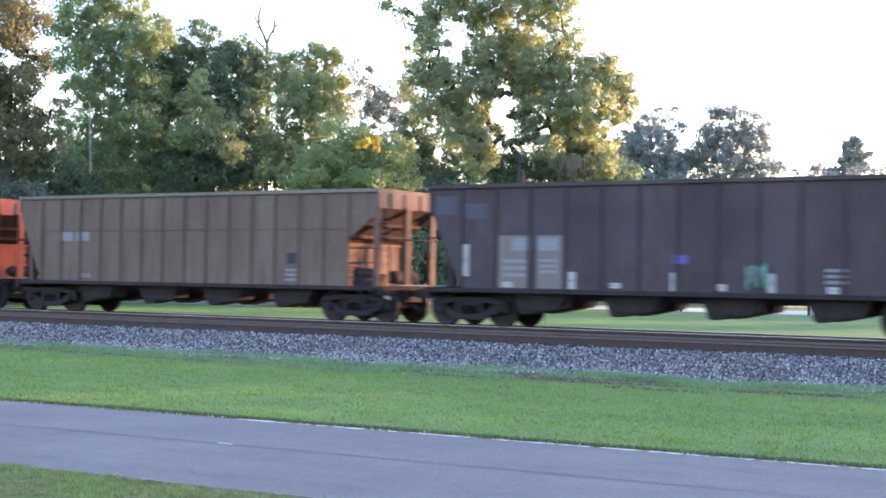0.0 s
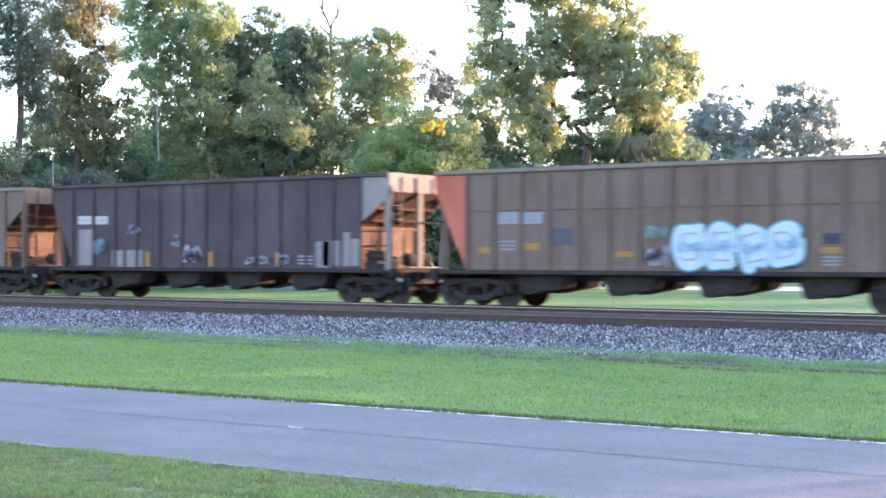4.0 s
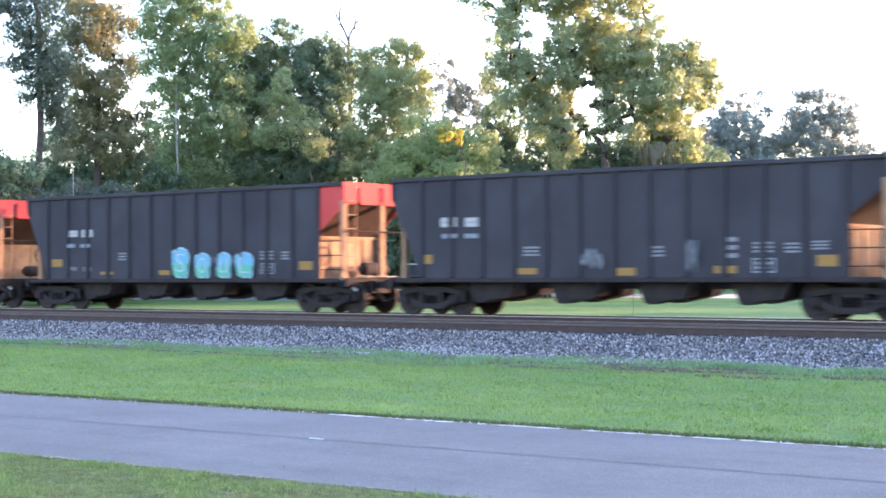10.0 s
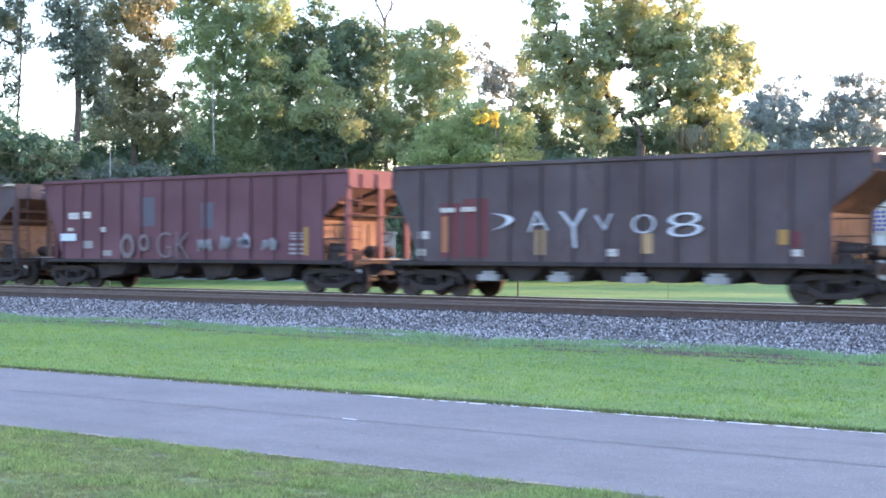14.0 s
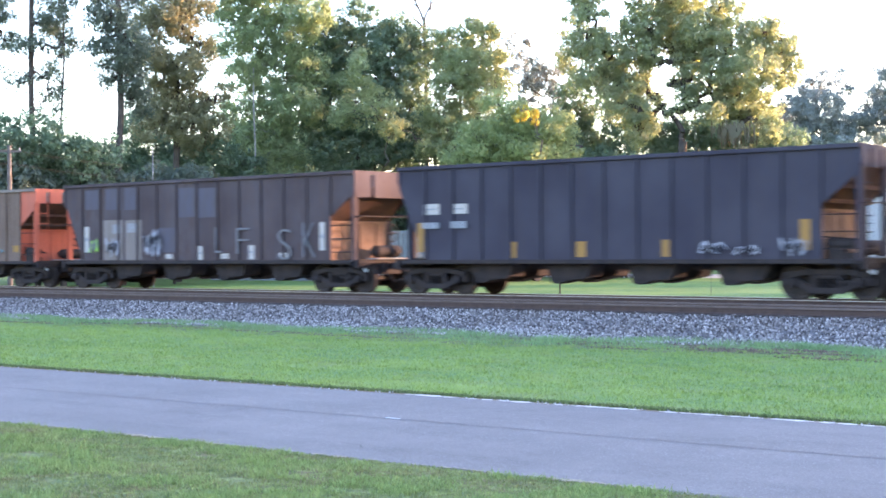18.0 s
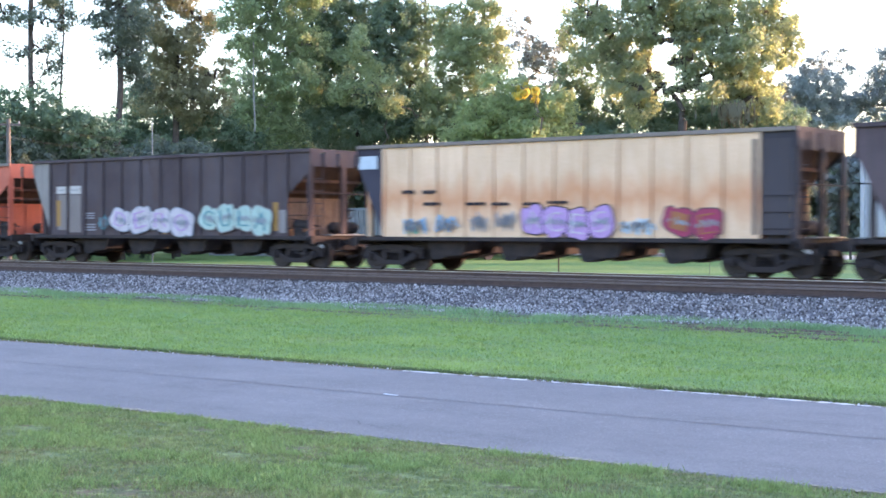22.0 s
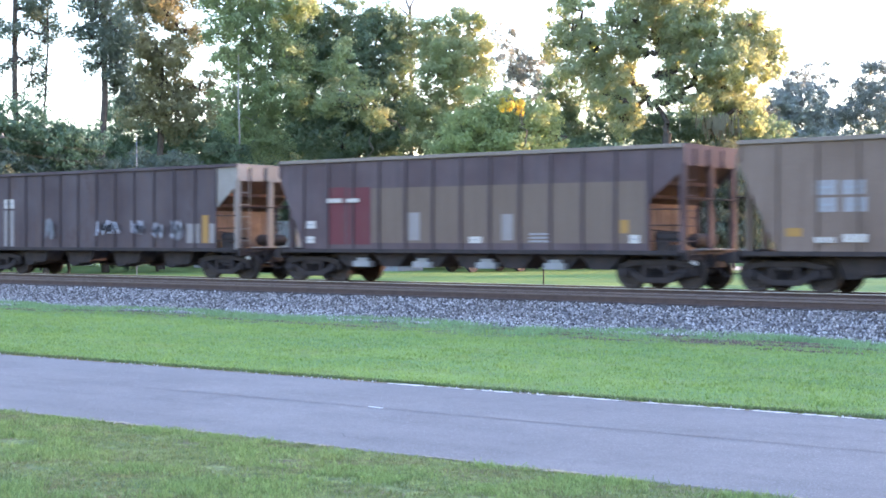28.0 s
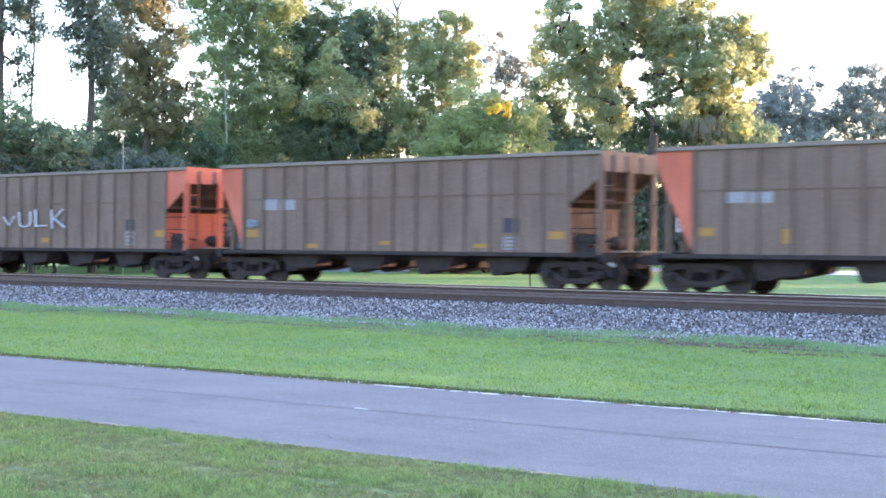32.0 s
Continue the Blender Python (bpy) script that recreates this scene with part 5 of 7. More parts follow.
mark(2, "faded", -6.13, -5.43, 2.93, 3.34)
mark(2, "white", 5.76, 5.92, 1.07, 2.26)
mark(3, "redpanel", -5.33, -4.64, 1.19, 2.75)
mark(3, "redpanel", -4.52, -3.67, 1.20, 2.74)
mark(3, "letters", -5.30, -4.70, 2.42, 2.62)
mark(3, "letters", -4.51, -3.93, 2.42, 2.61)
mark(3, "letters", -5.26, -4.78, 1.97, 2.20)
mark(3, "letters", -4.43, -3.76, 1.97, 2.19)
mark(3, "paleblue", -3.21, -2.80, 2.00, 2.49)
mark(3, "paleblue", -4.53, -3.67, 1.20, 1.49)
mark(3, "white", -6.08, -5.69, 1.70, 1.90)
mark(3, "white", -6.18, -5.82, 1.29, 1.47)
mark(3, "white", 0.08, 0.47, 1.21, 1.40)
mark(3, "yellow", -1.01, -0.66, 1.18, 1.61)
mark(3, "pale", -2.15, -1.48, 1.22, 1.79)
mark(3, "pale", 1.05, 1.69, 1.25, 1.79)
mark(3, "pale", 1.25, 1.46, 1.75, 2.07)
mark(3, "pale", 3.12, 3.93, 1.43, 1.62)
mark(3, "faded", -1.17, -0.41, 1.68, 2.84)
mark(3, "paleblue", 5.19, 5.87, 1.15, 1.87)
mark(3, "stencil", 2.35, 3.01, 1.23, 1.60)
mark(4, "box", -5.36, -4.90, 2.42, 2.79)
mark(4, "box", -4.68, -4.20, 2.41, 2.78)
mark(4, "paleblue", 2.83, 3.65, 1.91, 2.73)
mark(4, "scrawl_blue", 2.83, 3.65, 1.15, 1.88)
mark(4, "scrawl_blue", -3.80, -3.22, 1.07, 1.65)
mark(4, "scrawl_blue", -2.91, -2.19, 1.07, 1.61)
mark(4, "scrawl_blue", -1.88, -1.18, 1.07, 1.57)
mark(4, "scrawl_blue", -0.81, -0.15, 1.07, 1.60)
mark(4, "scrawl_blue", -0.06, 0.80, 1.07, 1.64)
mark(4, "stencil", 3.87, 4.47, 1.16, 1.50)
mark(4, "white", 5.43, 5.84, 1.23, 1.53)
mark(5, "white", -5.97, -5.31, 2.51, 2.79)
mark(5, "white", -5.15, -4.52, 2.50, 2.77)
mark(5, "pale", -5.92, -5.28, 1.12, 2.33)
mark(5, "pale", -4.30, -3.78, 1.07, 1.62)
mark(5, "pale", -3.60, -2.87, 1.07, 1.62)
mark(5, "pale", 4.49, 5.02, 1.08, 1.86)
mark(5, "scrawl_blue", -5.13, -4.56, 1.35, 2.12)
mark(5, "yellow", -2.72, -2.54, 1.08, 1.56)
mark(5, "yellow", 0.09, 0.27, 1.09, 1.56)
mark(5, "yellow", 2.88, 3.02, 1.11, 1.54)
mark(5, "scrawl_white", -1.04, -0.02, 1.07, 1.87)
mark(5, "scrawl_white", 1.70, 2.85, 1.10, 1.48)
mark(5, "scrawl_white", 3.06, 3.54, 1.10, 1.54)
mark(5, "scrawl_white", -1.52, -1.04, 1.68, 2.17)
mark(5, "scrawl_white", -3.52, -2.80, 2.09, 2.54)
mark(5, "stencil", 3.82, 4.38, 1.14, 1.47)
mark(5, "pale", 4.74, 5.39, 1.13, 1.88)
mark(5, "pale", 5.53, 5.77, 1.13, 2.13)
mark(5, "pale", 5.81, 6.19, 1.13, 1.93)
mark(6, "box", -5.16, -4.53, 2.33, 2.66)
mark(6, "box", -4.44, -3.78, 2.32, 2.64)
mark(6, "faded", -3.64, -2.83, 1.73, 2.18)
mark(6, "stencil", -5.12, -4.62, 1.57, 1.89)
mark(6, "yellow", -5.80, -5.43, 1.51, 1.69)
mark(6, "yellow", -4.35, -3.85, 1.59, 1.79)
mark(6, "yellow", -1.57, -1.08, 1.41, 1.56)
mark(6, "yellow", 3.90, 4.42, 1.50, 1.65)
mark(6, "scrawl_green", -0.69, -0.06, 1.81, 2.29)
mark(6, "scrawl_white", -0.80, 0.03, 1.10, 1.77)
mark(6, "square", 3.94, 4.42, 1.72, 1.98)
mark(6, "stencil", 3.94, 4.41, 1.18, 1.45)
mark(6, "word_ice:SEED", 0.14, 3.45, 1.07, 2.28)
mark(6, "yellow", 5.65, 6.12, 1.90, 2.05)
mark(6, "yellow", 5.65, 6.12, 1.50, 1.65)
mark(7, "paleblue", 2.88, 3.62, 1.94, 2.71)
mark(7, "stencil", 4.00, 4.39, 1.18, 1.60)
mark(7, "stencil", -0.61, -0.30, 1.24, 1.40)
mark(7, "white", 4.78, 5.11, 1.20, 1.37)
mark(7, "box", -5.34, -4.74, 2.36, 2.73)
mark(7, "box", -4.59, -4.00, 2.35, 2.71)
mark(7, "yellow", -6.02, -5.86, 1.47, 2.05)
mark(7, "yellow", -4.14, -3.89, 1.16, 1.32)
mark(7, "white", -4.53, -4.30, 1.35, 1.48)
mark(8, "white", -5.42, -4.85, 2.46, 2.71)
mark(8, "white", -4.59, -3.97, 2.45, 2.70)
mark(8, "letters_dim", -5.31, -4.79, 2.06, 2.33)
mark(8, "letters_dim", -4.57, -3.95, 2.04, 2.31)
mark(8, "yellow", -6.16, -5.66, 1.46, 1.74)
mark(8, "yellow", -3.57, -2.99, 1.12, 1.31)
mark(8, "yellow", 0.06, 0.74, 1.11, 1.33)
mark(8, "yellow", 2.98, 3.57, 1.14, 1.31)
mark(8, "yellow", 5.55, 6.07, 1.33, 1.60)
mark(8, "stencil", -2.69, -2.12, 1.59, 1.93)
mark(8, "stencil", -5.14, -4.80, 1.24, 1.48)
mark(8, "stencil", -4.57, -3.98, 1.24, 1.47)
mark(8, "stencil", 1.23, 1.63, 1.56, 1.82)
mark(8, "stencil", 2.16, 2.44, 1.73, 1.90)
mark(8, "stencil", 3.98, 4.55, 1.58, 1.91)
mark(8, "stencil", 4.75, 5.37, 1.58, 1.85)
mark(8, "stencil", 5.59, 5.99, 1.69, 1.89)
mark(8, "scrawl_white", 1.99, 2.82, 1.07, 1.55)
mark(8, "scrawl_white", 4.77, 5.44, 1.14, 1.47)
mark(8, "framed", 3.93, 4.55, 1.17, 1.52)
mark(8, "strip", 5.93, 6.25, 1.07, 3.74)
mark(9, "white", -5.30, -4.71, 2.46, 2.71)
mark(9, "white", -4.48, -3.94, 2.44, 2.69)
mark(9, "letters_dim", -5.23, -4.65, 2.05, 2.30)
mark(9, "letters_dim", -4.47, -3.89, 2.04, 2.29)
mark(9, "yellow", -6.04, -5.47, 1.43, 1.73)
mark(9, "yellow", -3.50, -2.90, 1.17, 1.34)
mark(9, "yellow", 0.02, 0.71, 1.14, 1.33)
mark(9, "yellow", 2.81, 3.44, 1.15, 1.32)
mark(9, "yellow", 5.36, 5.86, 1.32, 1.58)
mark(9, "stencil", -2.65, -2.04, 1.62, 1.92)
mark(9, "stencil", -5.05, -4.66, 1.21, 1.46)
mark(9, "stencil", -4.48, -3.95, 1.21, 1.45)
mark(9, "stencil", 1.26, 1.55, 1.45, 1.89)
mark(9, "stencil", 3.16, 3.41, 1.53, 2.09)
mark(9, "stencil", 3.84, 4.36, 1.60, 1.91)
mark(9, "stencil", 4.68, 5.18, 1.59, 1.90)
mark(9, "stencil", 5.36, 5.69, 1.69, 1.87)
mark(9, "framed", 3.80, 4.38, 1.17, 1.52)
mark(9, "rusty", -0.71, -0.22, 1.16, 1.28)
mark(9, "rusty", 2.04, 2.27, 1.09, 1.21)
mark(10, "white", -5.29, -4.72, 2.45, 2.69)
mark(10, "white", -4.50, -3.98, 2.45, 2.70)
mark(10, "strip", -3.07, -2.75, 1.25, 3.74)
mark(10, "word_ice:ARESOUS", -4.60, 3.59, 1.07, 2.26)
mark(10, "yellow", -6.07, -5.53, 1.45, 1.74)
mark(10, "yellow", -3.49, -3.04, 1.17, 1.30)
mark(10, "yellow", -0.54, -0.13, 1.17, 1.30)
mark(10, "yellow", 2.17, 2.67, 1.16, 1.28)
mark(10, "yellow", 5.34, 5.87, 1.31, 1.55)
mark(10, "stencil", 3.74, 4.34, 1.59, 1.89)
mark(10, "stencil", 4.64, 5.09, 1.62, 1.88)
mark(10, "framed", 3.74, 4.37, 1.17, 1.52)
mark(10, "scrawl_white", 4.57, 5.16, 1.22, 1.56)
mark(10, "scrawl_white", -5.33, -4.78, 1.10, 1.89)
mark(11, "white", -5.24, -4.66, 2.47, 2.69)
mark(11, "white", -4.45, -3.89, 2.45, 2.70)
mark(11, "letters_dim", -5.22, -4.70, 2.06, 2.28)
mark(11, "letters_dim", -4.42, -3.89, 2.05, 2.27)
mark(11, "yellow", -6.00, -5.44, 1.46, 1.72)
mark(11, "yellow", -3.49, -2.85, 1.19, 1.29)
mark(11, "yellow", -0.64, -0.08, 1.17, 1.32)
mark(11, "yellow", 5.45, 5.99, 1.30, 1.56)
mark(11, "stencil", -2.58, -2.05, 1.64, 1.93)
mark(11, "stencil", -4.99, -4.69, 1.33, 1.46)
mark(11, "stencil", -4.37, -3.93, 1.30, 1.45)
mark(11, "stencil", 3.86, 4.39, 1.60, 1.91)
mark(11, "stencil", 4.73, 5.13, 1.60, 1.88)
mark(11, "framed", 3.87, 4.44, 1.19, 1.51)
mark(11, "word_sea:S", 0.00, 0.87, 1.07, 2.04)
mark(11, "word_sea:o", 1.03, 1.82, 1.07, 1.86)
mark(11, "word_sea:u", 1.97, 2.74, 1.07, 1.87)
mark(11, "word_sea:L", 2.83, 3.68, 1.07, 1.86)
mark(12, "white", -5.52, -4.98, 2.46, 2.72)
mark(12, "white", -4.69, -4.16, 2.45, 2.70)
mark(12, "letters_dim", -5.43, -4.90, 2.09, 2.32)
mark(12, "letters_dim", -4.66, -4.13, 2.08, 2.31)
mark(12, "yellow", -6.25, -5.83, 1.44, 1.70)
mark(12, "yellow", -2.96, -2.34, 1.14, 1.31)
mark(12, "yellow", -0.01, 0.64, 1.10, 1.30)
mark(12, "yellow", 2.83, 3.44, 1.15, 1.33)
mark(12, "yellow", 5.49, 6.01, 1.30, 1.57)
mark(12, "stencil", -2.76, -2.26, 1.61, 1.90)
mark(12, "stencil", 1.11, 1.46, 1.55, 1.86)
mark(12, "stencil", 3.20, 3.47, 1.48, 2.07)
mark(12, "stencil", 3.88, 4.40, 1.62, 1.92)
mark(12, "stencil", 4.70, 5.21, 1.61, 1.89)
mark(12, "stencil", 5.37, 5.78, 1.68, 1.92)
mark(12, "framed", 3.85, 4.44, 1.16, 1.51)
mark(12, "scrawl_dim", -0.94, -0.25, 1.19, 1.88)
mark(12, "scrawl_dim", 2.09, 2.47, 1.09, 2.08)
mark(13, "white", -5.49, -4.90, 2.45, 2.69)
mark(13, "white", -4.69, -4.12, 2.45, 2.68)
mark(13, "letters_dim", -5.46, -4.91, 2.01, 2.27)
mark(13, "letters_dim", -4.67, -4.12, 2.00, 2.26)
mark(13, "yellow", -6.22, -5.68, 1.46, 1.73)
mark(13, "yellow", -3.73, -3.10, 1.13, 1.30)
mark(13, "yellow", -0.14, 0.56, 1.08, 1.29)
mark(13, "yellow", 2.61, 3.19, 1.14, 1.28)
mark(13, "yellow", 5.15, 5.69, 1.31, 1.58)
mark(13, "strip", -6.47, -6.21, 1.07, 3.74)
mark(13, "stencil", -2.89, -2.31, 1.61, 1.92)
mark(13, "stencil", -5.32, -4.87, 1.21, 1.47)
mark(13, "stencil", -4.70, -4.16, 1.21, 1.47)
mark(13, "stencil", 1.03, 1.32, 1.52, 1.95)
mark(13, "stencil", 1.91, 2.17, 1.51, 1.87)
mark(13, "stencil", 3.63, 4.15, 1.61, 1.90)
mark(13, "stencil", 4.50, 4.96, 1.60, 1.86)
mark(13, "framed", 3.59, 4.22, 1.19, 1.50)
mark(14, "creampatch", -6.38, -4.62, 1.09, 2.78)
mark(14, "darkpatch", -6.28, -5.68, 1.5, 2.08)
mark(14, "darkpatch", -5.34, -4.74, 1.5, 2.08)
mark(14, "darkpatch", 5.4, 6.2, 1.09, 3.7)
mark(14, "stencil", 4.28, 4.82, 1.20, 1.54)
mark(14, "pale", 3.42, 4.05, 1.28, 1.48)
mark(15, "white", -5.93, -5.37, 2.47, 2.70)
mark(15, "white", -5.21, -4.73, 2.49, 2.73)
mark(15, "letters", -5.87, -5.57, 1.99, 2.21)
mark(15, "letters", -4.07, -3.84, 1.92, 2.24)
mark(15, "paleblue", -6.28, -5.43, 1.69, 1.95)
mark(15, "pale", -5.17, -4.61, 1.42, 1.69)
mark(15, "pale", -4.15, -3.61, 1.16, 1.35)
mark(15, "ring", -3.08, -2.34, 1.07, 1.93)
mark(15, "ring", -2.12, -1.58, 1.31, 1.92)
mark(15, "word_faint:G", -1.19, -0.49, 1.10, 1.97)
mark(15, "word_faint:K", -0.26, 0.42, 1.10, 1.96)
mark(15, "scrawl_white", 2.61, 3.23, 1.31, 1.98)
mark(15, "scrawl_dim", 0.64, 1.49, 1.26, 1.85)
mark(15, "scrawl_dim", 1.73, 2.37, 1.27, 1.91)
mark(15, "scrawl_dim", 3.61, 4.43, 1.27, 1.83)
mark(15, "yellow", 5.40, 5.57, 1.20, 2.09)
mark(15, "stencil", 4.83, 5.37, 1.68, 1.95)
mark(15, "stencil", 4.80, 5.37, 1.20, 1.61)
mark(15, "faded", -2.12, -1.40, 2.18, 3.17)
mark(15, "faded", 0.84, 1.41, 2.07, 2.95)
mark(16, "redpanel", -5.49, -4.79, 1.16, 2.73)
mark(16, "redpanel", -4.67, -3.81, 1.17, 2.85)
mark(16, "letters", -5.43, -4.91, 2.41, 2.65)
mark(16, "letters", -4.69, -4.20, 2.42, 2.67)
mark(16, "rusty", -5.43, -5.13, 1.31, 2.35)
mark(16, "white", -6.30, -5.92, 1.70, 1.93)
mark(16, "white", -6.36, -6.05, 1.21, 1.41)
mark(16, "white", -0.06, 0.34, 1.21, 1.41)
mark(16, "word_plain:)", -3.65, -2.89, 1.96, 2.45)
mark(16, "word_plain:A", -2.42, -1.78, 1.90, 2.46)
mark(16, "word_plain:Y", -1.36, -0.53, 1.44, 2.47)
mark(16, "word_plain:V", -0.27, 0.25, 1.89, 2.34)
mark(16, "word_plain:O", 0.84, 1.51, 1.82, 2.32)
mark(16, "word_plain:8", 1.87, 2.83, 1.73, 2.35)
mark(16, "tan", -2.24, -1.92, 1.25, 1.95)
mark(16, "tan", 1.06, 1.38, 1.29, 1.82)
mark(16, "yellow", 4.86, 5.16, 1.52, 1.89)
mark(16, "redpanel", 5.19, 5.45, 1.44, 1.85)
mark(16, "white", 5.19, 5.45, 1.23, 1.40)
mark(17, "paleblue", 2.62, 3.51, 1.81, 2.78)
mark(17, "box", -6.04, -5.52, 2.52, 2.89)
mark(17, "box", -5.40, -4.89, 2.51, 2.88)
mark(18, "box", -5.50, -4.96, 2.34, 2.66)
mark(18, "box", -4.76, -4.14, 2.32, 2.65)
mark(18, "scrawl_ice", 1.98, 3.09, 1.07, 2.01)
mark(18, "scrawl_ice", 3.17, 4.57, 1.07, 1.99)
mark(18, "scrawl_teal", 4.74, 5.31, 1.33, 1.58)
mark(18, "yellow", -6.26, -5.87, 1.53, 1.86)
mark(18, "yellow", 5.73, 6.09, 1.40, 1.66)
mark(19, "grey", -5.00, -3.92, 1.07, 2.52)
mark(19, "grey", -3.78, -2.90, 1.07, 2.50)
mark(19, "box", -4.48, -4.02, 2.03, 2.36)
mark(19, "box", -3.68, -3.15, 2.06, 2.39)
mark(19, "white", -6.09, -5.84, 1.36, 2.30)
mark(19, "white", 0.04, 0.27, 1.07, 1.54)
mark(19, "white", 2.52, 2.78, 1.08, 1.55)
mark(19, "white", 5.72, 5.94, 1.36, 2.26)
mark(19, "white", -1.61, -1.26, 1.11, 1.27)
mark(19, "white", 1.19, 1.56, 1.11, 1.28)
mark(19, "white", 3.92, 4.29, 1.12, 1.30)
mark(19, "scrawl_lime", -5.74, -5.07, 1.23, 1.94)
mark(19, "scrawl_white", -4.80, -3.95, 1.09, 1.95)
mark(19, "scrawl_white", -2.80, -1.66, 1.08, 2.28)
mark(19, "word_soft:L", 0.99, 1.33, 1.31, 2.17)
mark(19, "word_soft:F", 2.03, 2.61, 1.27, 2.13)
mark(19, "word_soft:S", 3.96, 4.57, 1.07, 2.06)
mark(19, "word_soft:K", 5.07, 5.62, 1.14, 2.25)
mark(19, "faded", -6.03, -5.15, 2.93, 3.64)
mark(19, "faded", -4.88, -4.01, 2.90, 3.66)
mark(19, "faded", -3.81, -3.08, 2.87, 3.67)
mark(19, "faded", -0.91, -0.10, 2.55, 3.57)
mark(19, "faded", 0.08, 0.95, 2.52, 3.53)
mark(19, "faded", -2.22, -1.10, 1.33, 2.19)
mark(20, "white", -6.29, -5.69, 2.40, 2.72)
mark(20, "white", -5.20, -4.65, 2.41, 2.70)
mark(20, "letters_dim", -6.29, -5.63, 1.91, 2.24)
mark(20, "letters_dim", -5.20, -4.56, 1.90, 2.27)
mark(20, "yellow", -6.52, -6.26, 1.28, 2.16)
mark(20, "yellow", -3.15, -2.91, 1.10, 1.56)
mark(20, "yellow", -0.90, -0.58, 1.12, 1.55)
mark(20, "yellow", 1.78, 2.08, 1.12, 1.57)
mark(20, "yellow", 5.65, 5.92, 1.27, 2.04)
mark(20, "scrawl_white", 2.81, 3.78, 1.12, 1.57)
mark(20, "scrawl_white", 3.86, 4.73, 1.11, 1.45)
mark(20, "scrawl_white", 5.13, 5.92, 1.07, 1.63)
mark(21, "box", -5.22, -4.62, 2.32, 2.67)
mark(21, "box", -4.48, -3.80, 2.34, 2.66)
mark(21, "square", 4.02, 4.43, 1.65, 2.04)
mark(21, "framed", 3.99, 4.46, 1.15, 1.51)
mark(21, "yellow", -5.95, -5.43, 1.56, 1.83)
mark(21, "yellow", -3.39, -2.95, 1.78, 1.94)
mark(21, "yellow", -1.62, -1.01, 1.76, 1.92)
mark(21, "yellow", 1.22, 1.80, 1.75, 1.91)
mark(21, "yellow", 5.58, 5.97, 1.92, 2.06)
mark(21, "yellow", 5.58, 5.97, 1.53, 1.71)
mark(22, "box", -5.20, -4.63, 2.37, 2.70)
mark(22, "box", -4.48, -3.85, 2.39, 2.68)
mark(22, "yellow", -5.99, -5.49, 1.47, 1.67)
mark(22, "yellow", -3.52, -3.07, 1.46, 1.60)
mark(22, "yellow", -1.53, -1.11, 1.43, 1.59)
mark(22, "yellow", 1.11, 1.67, 1.41, 1.58)
mark(22, "yellow", 3.09, 3.63, 1.43, 1.58)
mark(22, "yellow", 5.57, 5.90, 1.55, 1.70)
mark(22, "square", 3.99, 4.51, 1.72, 2.04)
mark(22, "stencil", 3.96, 4.44, 1.39, 1.57)
mark(23, "white", -5.86, -5.21, 2.59, 2.86)
mark(23, "white", -5.06, -4.41, 2.57, 2.87)
mark(23, "grey", -5.79, -5.19, 1.23, 2.55)
mark(23, "grey", -5.09, -4.41, 1.14, 2.54)
mark(23, "yellow", -5.86, -5.61, 1.37, 2.34)
mark(23, "yellow", 5.54, 5.76, 1.22, 2.16)
mark(23, "yellow", 0.13, 0.32, 1.10, 1.38)
mark(23, "yellow", 3.07, 3.24, 1.14, 1.45)
mark(23, "word_blush:DERO", -2.60, 1.74, 1.07, 2.04)
mark(23, "word_mint:CULA", 2.12, 5.49, 1.11, 2.10)
mark(23, "scrawl_teal", -3.32, -2.64, 1.15, 1.91)
mark(23, "pale", 5.79, 6.22, 1.15, 1.90)
mark(23, "stencil", -4.16, -3.63, 1.63, 1.89)
mark(23, "stencil", -4.16, -3.53, 1.19, 1.48)
mark(24, "paleblue", -7.20, -6.47, 3.13, 3.53)
mark(24, "letters_black", -3.00, -2.28, 1.94, 2.10)
mark(24, "letters_black", -2.08, -1.45, 1.93, 2.09)
mark(24, "letters_black", -1.00, -0.42, 1.93, 2.08)
mark(24, "letters_black", -0.17, 0.52, 1.96, 2.11)
mark(24, "letters_black", -4.58, -3.94, 1.95, 2.12)
mark(24, "letters_black", -5.41, -4.91, 2.30, 2.50)
mark(24, "letters_black", -4.62, -4.11, 2.29, 2.49)
mark(24, "scrawl_blue", -5.50, -4.36, 1.07, 1.74)
mark(24, "scrawl_blue", -4.26, -3.20, 1.07, 1.78)
mark(24, "scrawl_green", -5.23, -4.69, 1.07, 1.45)
mark(24, "word_violet:ACES", -1.00, 1.97, 1.07, 1.95)
mark(24, "scrawl_ice", 2.06, 3.35, 1.07, 1.66)
mark(24, "word_crimson:IE", 3.57, 5.20, 1.07, 1.92)
mark(24, "scrawl_dim", -2.89, -2.18, 1.12, 1.85)
mark(24, "scrawl_dim", -1.98, -1.19, 1.12, 1.88)
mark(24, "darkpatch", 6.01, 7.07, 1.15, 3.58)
mark(25, "grey", -4.86, -3.90, 1.07, 2.49)
mark(25, "grey", -3.79, -2.88, 1.07, 2.50)
mark(25, "box", -4.42, -3.90, 2.10, 2.38)
mark(25, "box", -3.66, -3.09, 2.10, 2.40)
mark(25, "white", -6.01, -5.81, 1.38, 2.27)
mark(25, "white", -2.75, -2.50, 1.09, 1.57)
mark(25, "white", 0.14, 0.37, 1.11, 1.55)
mark(25, "white", 2.66, 2.87, 1.12, 1.56)
mark(25, "white", 5.87, 6.10, 1.29, 2.23)
mark(25, "white", -4.75, -4.42, 1.10, 1.27)
mark(25, "white", -1.50, -1.14, 1.11, 1.29)
